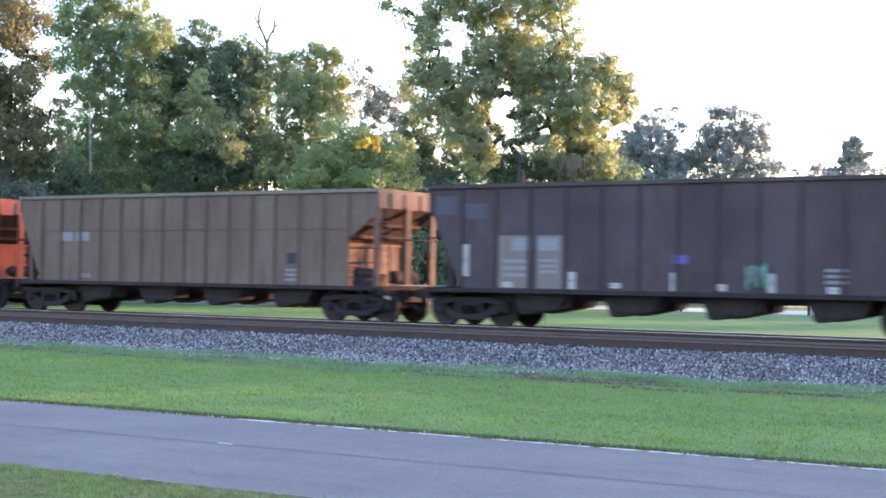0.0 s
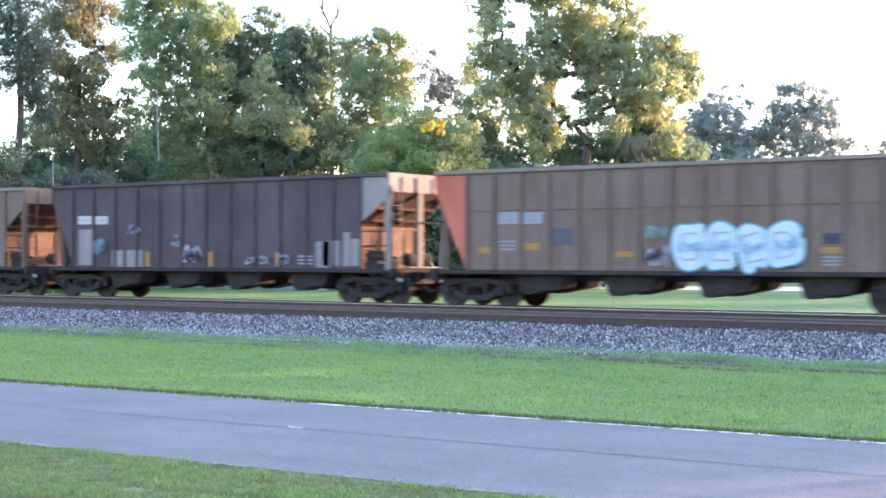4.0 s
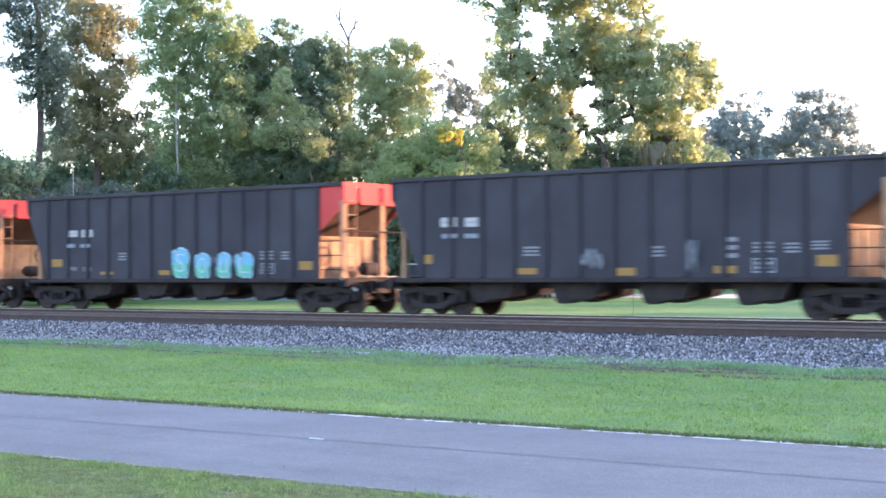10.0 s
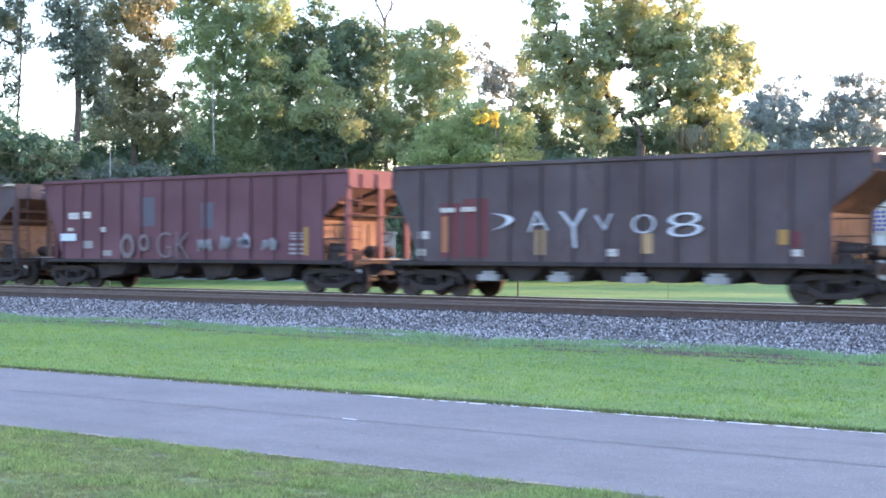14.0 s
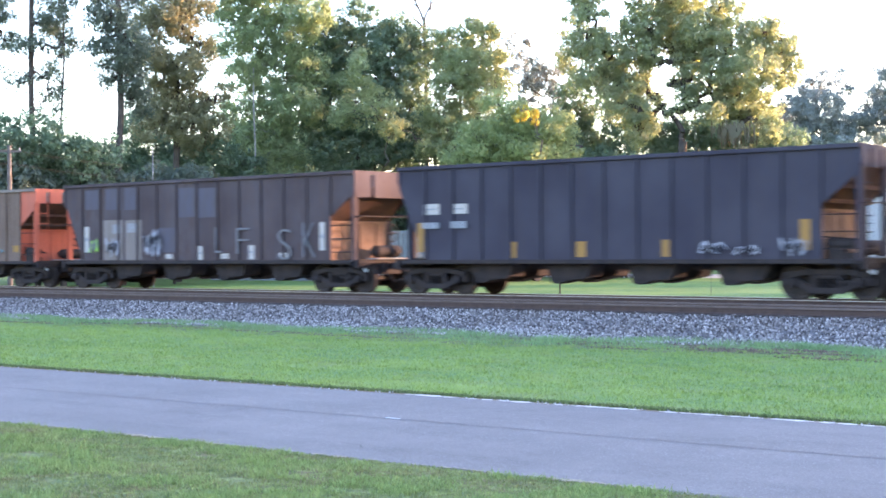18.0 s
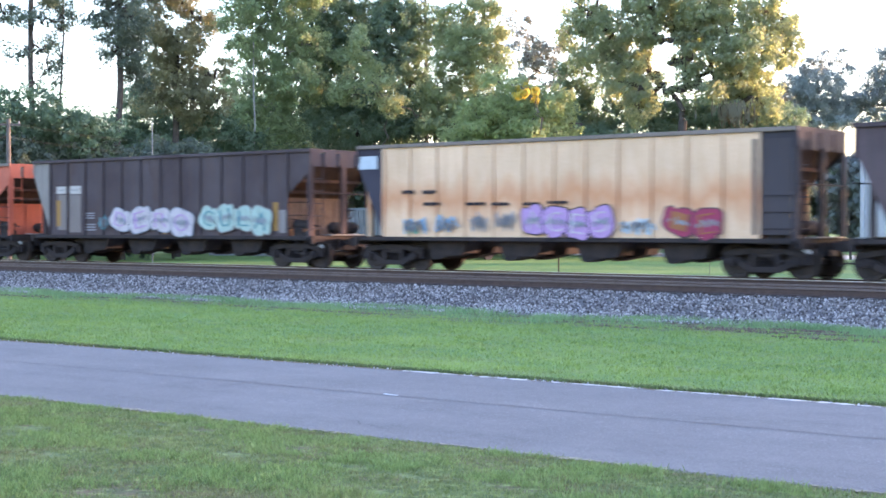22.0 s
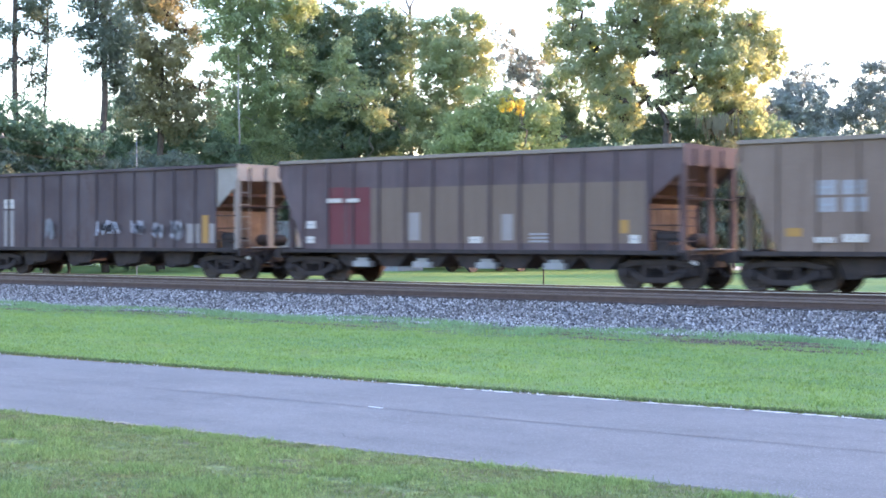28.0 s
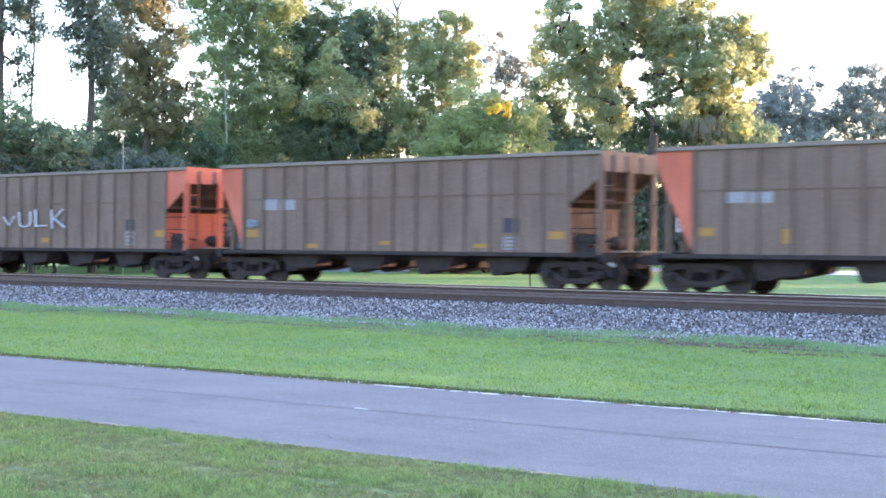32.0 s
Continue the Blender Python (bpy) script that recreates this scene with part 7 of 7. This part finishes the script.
tree("tree", 41.22, 104, [(-1.0, 19.2, 1.2, 0.8, 0.9), (-3.0, 17.9, 1.9, 1.1, 1.1), (0.6, 18.4, 1.3, 0.9, 1), (2.2, 17.9, 1.3, 0.9, 0.9), (3.9, 17.2, 1.2, 0.7, 0.8), (-4.1, 16.2, 1.9, 1.5, 1.2), (-1.4, 16.7, 2.3, 1.5, 1.3), (1.5, 16.4, 1.9, 1.5, 1.3), (3.5, 15.7, 1.5, 1.5, 1.2), (-3.7, 13.8, 1.9, 1.5, 1.2), (-0.5, 14.3, 2.3, 1.7, 1.3), (2.3, 13.6, 2.1, 1.7, 1.3), (-2.9, 11.4, 2.3, 1.7, 1.2), (0.3, 11.1, 2.3, 1.7, 1.3), (3.2, 10.7, 2.1, 1.5, 1.3), (-1.2, 9.0, 4.1, 1.3, 1.3), (2.8, 8.7, 2.9, 1.0, 1.3)], "deep", "bark_dark", 0.36, seed=10, label="dense blue-green oak in the wood", fork=0.4)
tree("tree", 41.17, 97, [(-0.7, 15.1, 0.4, 0.6, 1.2), (-0.7, 13.9, 0.8, 0.8, 1), (-0.1, 12.7, 0.8, 0.7, 0.9), (-1.1, 12.1, 1.0, 0.7, 1), (0.2, 11.4, 0.8, 0.7, 0.9), (1.0, 12.2, 0.7, 0.5, 0.9), (-1.6, 10.8, 1.1, 0.8, 0.8), (1.4, 10.1, 1.1, 0.8, 0.8), (4.0, 9.0, 1.0, 0.6, 1)], "olive", "bark", 0.14, seed=20, label="slim green tree before the dense oak", fork=0.35)
tree("tree", 45.86, 101, [(-0.5, 20.3, 1.7, 1.1, 0.9), (2.2, 20.6, 1.7, 1.3, 1), (-1.6, 18.8, 1.4, 1.1, 1), (0.7, 18.7, 1.8, 1.3, 1.1), (3.7, 18.5, 1.6, 1.3, 1.1), (5.0, 18.0, 0.9, 0.6, 0.8), (2.6, 17.2, 1.8, 1.1, 1.1), (-0.4, 16.7, 1.6, 1.2, 1.0), (-2.0, 16.5, 0.9, 1.0, 0.6), (1.5, 15.2, 1.8, 1.3, 1.1), (-0.7, 14.3, 1.4, 1.3, 1), (3.4, 14.6, 1.6, 1.4, 1.1), (5.4, 14.0, 1.4, 0.8, 1.1), (6.5, 13.5, 0.5, 0.6, 0.9), (1.2, 12.8, 1.8, 1.3, 1.1), (-1.2, 12.0, 1.2, 1.3, 0.8), (3.1, 12.1, 1.6, 1.3, 1.1), (4.9, 11.8, 1.2, 1.0, 1), (1.2, 10.5, 1.8, 1.4, 1.1), (-1.0, 9.6, 1.4, 1.3, 0.9), (2.0, 8.6, 1.8, 1.1, 1.1), (-0.2, 7.7, 2.0, 1.0, 1.1), (1.0, 22.3, 2.2, 1.4, 0.9)], "bright", "birch", 0.075, seed=11, label="tall bright green broadleaf tree with a pale trunk", fork=0.62, fore=1.9)
tree("tree", 48.87, 96, [(-1.9, 16.5, 1.1, 1.3, 0.9), (0.0, 16.9, 1.4, 1.1, 1.05), (1.5, 15.4, 1.0, 1.1, 0.9), (-1.4, 14.3, 1.4, 1.4, 1.05), (0.4, 13.9, 1.4, 1.1, 1.2), (-0.7, 12.1, 1.5, 1.2, 1.35), (1.6, 11.7, 1.0, 1.1, 1.05), (0.8, 10.2, 1.5, 1.1, 1.35), (2.6, 10.2, 0.8, 0.8, 1.05), (-1.4, 10.2, 1.1, 1.2, 1.35), (1.5, 9.0, 1.4, 0.8, 1.35), (-0.7, 19.1, 2.1, 1.7, 0.9), (1.1, 18.2, 1.4, 1.1, 0.9), (3.2, 12.3, 0.5, 0.7, 0.75)], "brownish", "bark_dark", 0.26, seed=12, label="tall russet tree catching evening light", fork=0.7)
tree("shrub_thicket", 48.76, 100, [(-2.1, 9.0, 1.8, 1.3, 1.1), (0.2, 8.6, 1.8, 1.3, 1.1), (2.5, 8.7, 1.4, 1.3, 1.1), (-3.2, 7.7, 1.4, 1.1, 1.1), (-5.1, 8.2, 1.2, 0.9, 0.9), (-0.6, 7.5, 5.5, 0.7, 1.1), (-3.0, 10.5, 1.0, 1.2, 0.9), (-6.0, 7.7, 1.6, 0.7, 0.9), (4.1, 7.8, 1.6, 0.9, 1.1)], "deep", "bark_dark", 0.15, seed=14, label="dark green thicket under the russet tree", fork=0.3)
tree("pine_tree", 54.18, 90, [(0.8, 16.2, 1.2, 0.7, 1.47), (1.7, 14.6, 0.8, 0.5, 1.22), (0.5, 13.0, 0.7, 0.4, 1.04), (0.9, 11.6, 0.6, 0.4, 0.94), (-0.2, 14.4, 0.8, 0.6, 1.15), (1.5, 18.2, 1.6, 1.0, 1.71), (-0.2, 19.1, 1.7, 1.0, 1.71), (-0.9, 12.3, 0.7, 0.5, 1.04), (0.1, 10.6, 0.5, 0.3, 0.84)], "needles_and_shade", "bark_dark", 0.2, size=0.09, per=46, seed=16, label="tall thin pine with sparse tufts", fork=0.92)
tree("pine_tree", 53.43, 94, [(-0.1, 13.5, 0.6, 0.4, 1.04), (0.2, 14.6, 0.6, 0.4, 1.04), (-0.2, 12.4, 0.5, 0.4, 0.84), (0.1, 11.5, 0.4, 0.4, 0.84), (-0.0, 16.1, 1.1, 0.7, 1.22), (0.1, 18.0, 1.1, 0.9, 1.47)], "needles_and_shade", "bark_dark", 0.08, size=0.09, per=46, seed=17, label="slender young pine with sparse tufts", fork=0.92)
tree("pine_tree", 51.0, 88, [(-0.5, 15.9, 1.2, 0.8, 1.71), (-1.5, 16.3, 1.2, 0.5, 1.22), (0.7, 14.2, 1.0, 1.4, 2.08), (-0.7, 13.7, 1.0, 0.9, 1.47), (-0.5, 12.4, 0.7, 0.7, 1.47), (0.8, 12.4, 0.7, 1.2, 2.08), (-1.8, 14.3, 1.0, 0.4, 1.04), (-0.2, 18.0, 1.8, 1.2, 1.71), (1.0, 11.0, 0.7, 1.0, 2.08), (-0.9, 14.7, 0.6, 0.4, 1.04)], "needles_and_shade", "bark_dark", 0.24, size=0.09, per=46, seed=19, label="tall dark pine with tufted branches", fork=0.92)
tree("tree", 53.24, 84, [(-1.2, 8.5, 1.2, 1.2, 1.1), (0.0, 7.9, 1.3, 1.2, 1.2), (1.0, 7.3, 1.2, 0.9, 1.2), (2.2, 7.3, 0.9, 0.9, 0.9), (-1.2, 6.9, 1.5, 1.0, 1.2), (1.2, 6.3, 2.3, 0.6, 1.2), (2.8, 7.9, 0.4, 0.7, 0.5), (-3.0, 8.2, 1.5, 1.6, 1.1), (-5.1, 8.0, 1.7, 1.6, 1.1)], "deep", "bark_dark", 0.2, size=0.11, per=46, seed=18, label="low dark green tree at the wood's edge", fork=0.4)
tree("pine_tree", 55.72, 96, [(-0.5, 17.2, 1.8, 0.9, 1.47), (0.7, 15.5, 1.1, 0.6, 1.22), (-0.3, 13.8, 1.0, 0.5, 1.04), (0.0, 19.4, 2.0, 1.3, 1.71)], "needles_and_shade", "bark_dark", 0.2, size=0.09, per=46, seed=21, label="tall thin pine with sparse tufts", fork=0.92)
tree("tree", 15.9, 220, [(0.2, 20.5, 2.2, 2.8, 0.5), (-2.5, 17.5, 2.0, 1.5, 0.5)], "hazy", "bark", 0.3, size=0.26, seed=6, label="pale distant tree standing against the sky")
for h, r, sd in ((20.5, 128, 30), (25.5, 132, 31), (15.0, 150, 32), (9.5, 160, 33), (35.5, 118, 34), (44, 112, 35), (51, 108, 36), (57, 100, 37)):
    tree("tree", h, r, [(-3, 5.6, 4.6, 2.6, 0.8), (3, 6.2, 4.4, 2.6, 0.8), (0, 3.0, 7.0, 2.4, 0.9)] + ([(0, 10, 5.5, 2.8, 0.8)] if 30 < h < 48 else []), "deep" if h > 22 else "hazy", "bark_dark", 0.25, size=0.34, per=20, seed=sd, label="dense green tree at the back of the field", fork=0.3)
# unseen trees, added only to hold sun and sky glow off train and lane
for h, r, z, fill, sd in ((10.0, 108, 18.0, 1.6, 50), (6.0, 110, 20.0, 1.6, 51), (2.5, 109, 19.5, 1.6, 52), (-2.9, 108, 17.5, 1.6, 53), (-12.5, 105, 11.5, 0.5, 40), (-20.5, 103, 12.5, 1.0, 41), (-27.0, 103, 13.0, 1.0, 44), (-34.0, 100, 13.0, 1.0, 42), (-43.0, 96, 14.0, 1.0, 45), (-53.0, 94, 14.0, 1.0, 46), (-64.0, 92, 14.5, 1.0, 47), (-76.0, 92, 14.0, 1.0, 48), (-89.0, 92, 14.0, 1.0, 49)):
    tree("tree", h, r, [(-3, z, 3.6, 2.8, fill), (3, z - 1, 3.6, 2.8, fill), (0, z - 5, 5.0, 2.6, fill), (0, z - 9.5, 5.2, 2.8, fill), (0, 3, 5, 2.5, 0.8)], "deep", "bark_dark", 0.3, size=0.34, per=20, seed=sd, label="unseen tree added to shade the train and the lane")
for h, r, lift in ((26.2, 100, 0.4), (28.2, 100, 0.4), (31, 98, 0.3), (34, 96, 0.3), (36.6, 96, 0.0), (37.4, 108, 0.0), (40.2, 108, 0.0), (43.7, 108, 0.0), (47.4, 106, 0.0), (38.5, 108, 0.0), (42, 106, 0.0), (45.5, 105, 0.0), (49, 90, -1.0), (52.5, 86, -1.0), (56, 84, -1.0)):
    # bushes at both ends take the needle colour: their shade is painted in
    tree("shrub", h, r, [(-2, 2.6, 2.8, 2.2, 1.0), (1.5, 3.2, 2.8, 2.4, 1.0), (0, 6.0 + lift, 3.8, 2.2, 1.1)], "needles_and_shade" if h > 48 or h < 30 else "deep", "bark_dark", 0.1, size=0.13, per=50, seed=int(h * 2), label="dark green bush at the foot of the wood", fork=0.25)


def dead_tree(h, r):
    base = tagged(new("dead_tree"), "bare grey dead tree above the crowns", "tree", "trees behind the railway")
    base.matrix_basis = pose(*bearing(h, r), 0, 0, h)
    rng = np.random.default_rng(2)
    bm = bmesh.new()
    limb(bm, wander((0.6, 0, -0.2), (0.3, 0, 19.4), 8, 0.1, rng), 0.2, 0.12, 8)
    part("trunk", bm, M["bark"], base)
    for a, b in (((0.3, 0, 19.2), (-0.75, 0, 21.8)), ((-0.2, 0, 20.3), (-0.5, 0.3, 20.7)), ((-0.35, 0, 20.8), (-0.25, 0, 22.2)), ((0.3, 0, 19.2), (1.1, 0, 20.9)), ((0.75, 0, 20.1), (0.8, 0, 21.5)), ((0.3, 0, 18.7), (-0.6, 0.2, 19.7))):
        bm = bmesh.new()
        limb(bm, wander(a, b, 4, 0.06, rng), 0.1, 0.045, 6)
        part("branch", bm, M["bark"], base)


dead_tree(39.2, 108)


# ---- buildings and things beyond the railway ----
def chapel():
    """A small white boarded hall with a low dark roof and a banner on its wall."""
    at = Matrix.Translation((-36.5, 109.0, 0)) @ pose(0, 0, 0, 0, 0, -20)
    hall = tagged(new("hall"), "small white boarded hall with a low dark roof", "building")
    hall.matrix_basis = at
    w, dp, h = 9.4, 20.0, 7.4
    bm = bmesh.new()
    box(bm, -w, 0, 0.02, dp, 0, h)
    part("wall", bm, M["white"], hall)
    i = 0
    x = -w
    bm = bmesh.new()
    box(bm, 0, 0.06, -0.03, 0.02, 0, h)
    strip_me = done("board", bm)
    while x <= 0:
        put("board", strip_me, M["white"], hall, pose(x, 0, 0))
        x += 0.74
    bm = bmesh.new()
    box(bm, 0, 0.03, 0, 0.06, 0, h)
    strip_me = done("board", bm)
    for k in range(20):
        put("board", strip_me, M["white"], hall, pose(0, 0.6 + k * 0.95, 0))
    for x0, x1 in ((-w - 0.1, -w + 0.3), (-0.35, 0.1), (-5.2, -4.8)):
        bm = bmesh.new()
        box(bm, x0, x1, -0.12, 0.1, 0, h)
        part("pilaster", bm, M["white"], hall)
    bm = bmesh.new()
    box(bm, -w - 0.12, 0.12, -0.16, dp + 0.1, h, h + 0.25)
    part("fascia", bm, M["black"], hall)
    bm = bmesh.new()
    prism(bm, [(-w - 0.3, h + 0.25), (0.3, h + 0.25), (-w / 2, h + 0.9)], -0.2, dp + 0.2)
    part("roof", bm, M["roof"], hall)
    bm = bmesh.new()
    box(bm, -1.2, -0.6, 2.0, 2.6, h + 0.2, h + 1.4)
    box(bm, -1.3, -0.5, 1.9, 2.7, h + 1.4, h + 1.55)
    part("chimney", bm, M["metal"], hall)
    banner = tagged(new("banner"), "white printed banner with dark unreadable lines on the hall wall", "banner")
    banner.matrix_basis = at @ pose(-2.3, -0.14, 4.4)
    bm = bmesh.new()
    box(bm, -1.7, 1.7, -0.03, 0, -1.0, 1.0)
    part("sheet", bm, DECAL["white"], banner)
    put("lettering", bars_mesh(5, 6, 3), DECAL["logo"], banner, pose(0, -0.05, 0) @ Matrix.Diagonal((3.0, 1, 1.7, 1)))


def steeple():
    st = tagged(new("steeple"), "slender pale grey church steeple in the distance", "steeple")
    st.matrix_basis = pose(*bearing(17.0, 150))
    bm = bmesh.new()
    box(bm, -1.0, 1.0, -1.0, 1.0, 0, 8.6)
    part("tower", bm, M["metal"], st)
    bm = bmesh.new()
    tube(bm, (0, 0, 8.6), (0, 0, 14.0), 1.3, 0.03, 8)
    part("spire", bm, M["metal"], st)


def container():
    """A pale ribbed storage container standing beyond the track."""
    c = tagged(new("storage_container"), "pale grey ribbed steel storage container on the grass", "container")
    c.matrix_basis = pose(-66, 70.0, 0, 0, 0, 0)
    bm = bmesh.new()
    box(bm, -9.2, 9.2, -1.15, 1.2, 0.15, 3.1)
    part("body", bm, M["drab"], c)
    bm = bmesh.new()
    box(bm, -0.09, 0.09, -1.22, -1.15, 0.2, 3.05)
    rib = done("rib", bm, 0.01)
    for i in range(46):
        put("rib", rib, M["drab"], c, pose(-9.0 + i * 0.4, 0, 0))
    for z0, z1 in ((0.0, 0.2), (3.05, 3.2)):
        bm = bmesh.new()
        box(bm, -9.3, 9.3, -1.24, 1.24, z0, z1)
        part("frame_rail", bm, M["metal"], c)


def pickup():
    """A small white pickup parked on the field."""
    v = tagged(new("pickup_truck"), "small white pickup truck parked on the grass", "vehicle")
    v.matrix_basis = pose(*bearing(36.0, 88), 0, 0, 75) @ Matrix.Scale(1.3, 4)
    white = DECAL["white"]
    bm = bmesh.new()
    prism(bm, [(-2.3, 0.45), (2.3, 0.45), (2.35, 0.95), (1.1, 1.08), (0.9, 1.1), (-0.7, 1.1), (-2.3, 1.1)], -0.85, 0.85)
    part("body", bm, white, v, bevel=0.03)
    bm = bmesh.new()
    prism(bm, [(1.0, 1.1), (0.45, 1.72), (-0.6, 1.75), (-0.75, 1.1)], -0.76, 0.76)
    part("cabin", bm, M["black"], v, "dark glass cabin")
    bm = bmesh.new()
    box(bm, -0.65, 0.5, -0.72, 0.72, 1.72, 1.79)
    part("roof", bm, white, v, bevel=0.02)
    for y in (-0.77, 0.77):
        for a, b in (((1.02, y, 1.1), (0.46, y, 1.74)), ((-0.1, y, 1.1), (-0.1, y, 1.74)), ((-0.75, y, 1.1), (-0.6, y, 1.75))):
            bm = bmesh.new()
            tube(bm, a, b, 0.045, 0.045, 6)
            part("pillar", bm, white, v)
    for x in (-1.45, 1.45):
        for y in (-0.78, 0.78):
            bm = bmesh.new()
            turned(bm, [(-0.1, 0.2), (-0.1, 0.32), (0.1, 0.32), (0.1, 0.2)])
            part("wheel", bm, M["black"], v, at=pose(x, y, 0.33))


def round_sign():
    s = tagged(new("railway_sign"), "round white sign with dark strokes on a post", "sign")
    s.matrix_basis = pose(*bearing(33.7, 47), 0, 0, 33.7)
    bm = bmesh.new()
    tube(bm, (0, 0.03, 0), (0, 0.03, 3.0), 0.025, 0.025, 8)
    part("post", bm, M["bark_dark"], s)
    bm = bmesh.new()
    turned(bm, [(-0.012, 0.3), (0.012, 0.3)], sides=24)
    part("disc", bm, DECAL["white"], s, at=pose(0, -0.02, 2.6))
    for x in (-0.08, 0.05):
        bm = bmesh.new()
        box(bm, x - 0.018, x + 0.018, -0.04, -0.033, 2.42, 2.78)
        part("stroke", bm, M["black"], s)
    bm = bmesh.new()
    box(bm, -0.22, 0.22, -0.03, 0.0, 2.95, 3.02)
    part("cap", bm, DECAL["white"], s)


def small_sign(h, r, z):
    s = tagged(new("plate_sign"), "small white plate sign on a thin post", "sign", "plate signs by the railway")
    s.matrix_basis = pose(*bearing(h, r), 0, 0, h)
    bm = bmesh.new()
    tube(bm, (0, 0.02, 0), (0, 0.02, z), 0.007, 0.007, 8)
    part("post", bm, M["pole"], s)
    bm = bmesh.new()
    box(bm, -0.17, 0.17, -0.012, 0, z - 0.45, z)
    part("plate", bm, DECAL["white"], s)
    put("lettering", bars_mesh(2, 2, 1), DECAL["dim"], s, pose(0, -0.02, z - 0.22) @ Matrix.Diagonal((0.18, 1, 0.24, 1)))


def utility_pole(h, r, z, arms):
    s = tagged(new("utility_pole"), "weathered wooden utility pole at the wood's edge" if arms else "thin pale mast standing by the trees", "pole")
    s.matrix_basis = pose(*bearing(h, r), 0, 0, h)
    bm = bmesh.new()
    tube(bm, (0, 0, 0), (0, 0, z), 0.14 if arms else 0.022, 0.1 if arms else 0.018, 10)
    part("mast", bm, M["pole" if arms else "metal"], s)
    for k in range(arms):
        bm = bmesh.new()
        box(bm, -0.6, 0.6, -0.06, 0.06, z - 0.35 - k * 0.7, z - 0.25 - k * 0.7)
        part("crossarm", bm, M["pole"], s)
        for x in (-0.5, 0.0, 0.5):
            bm = bmesh.new()
            tube(bm, (x, 0, z - 0.25 - k * 0.7), (x, 0, z - 0.1 - k * 0.7), 0.04, 0.03, 8)
            part("insulator", bm, M["metal"], s)


chapel()
steeple()
container()
pickup()
round_sign()
small_sign(27.76, 46, 2.75)
utility_pole(55.2, 75, 7.4, 1)
utility_pole(49.8, 60, 6.3, 0)


def wire(a, b, sag):
    """A thin overhead line hanging between two places."""
    a, b = Vector(a), Vector(b)
    bm = bmesh.new()
    pts = [a.lerp(b, i / 14) - Vector((0, 0, 4 * sag * (i / 14) * (1 - i / 14))) for i in range(15)]
    limb(bm, pts, 0.008, 0.008, 4)
    tagged(part("overhead_wire", bm, M["black"], None, "thin dark overhead wire from the utility pole"), category="wire", group="overhead wires", kind="structure")


for lift in (0.0, 0.7):
    wire(bearing(55.2, 75, 7.2 - lift), bearing(44.0, 98, 8.6 - lift), 0.9)
    wire(bearing(55.2, 75, 7.2 - lift), bearing(64.0, 62, 7.2 - lift), 0.5)
strip("pavement", [(84.5, 0.006), (85, 0.03), (95, 0.03), (95.5, 0.006)], -72, 70, M["edge"], "structure", "pale drive across the far side of the field", "drive")
for i in range(13):
    bm = bmesh.new()
    tube(bm, (0, 0, 0), (0, 0, 1.05), 0.09, 0.085, 8)
    p_ob = part("fence_post", bm, M["bark_dark"], None, "short dark wooden post beside the drive", pose(-75 + i * 8.1, 83.6, 0))
    tagged(p_ob, category="post", group="posts along the drive")


motions()
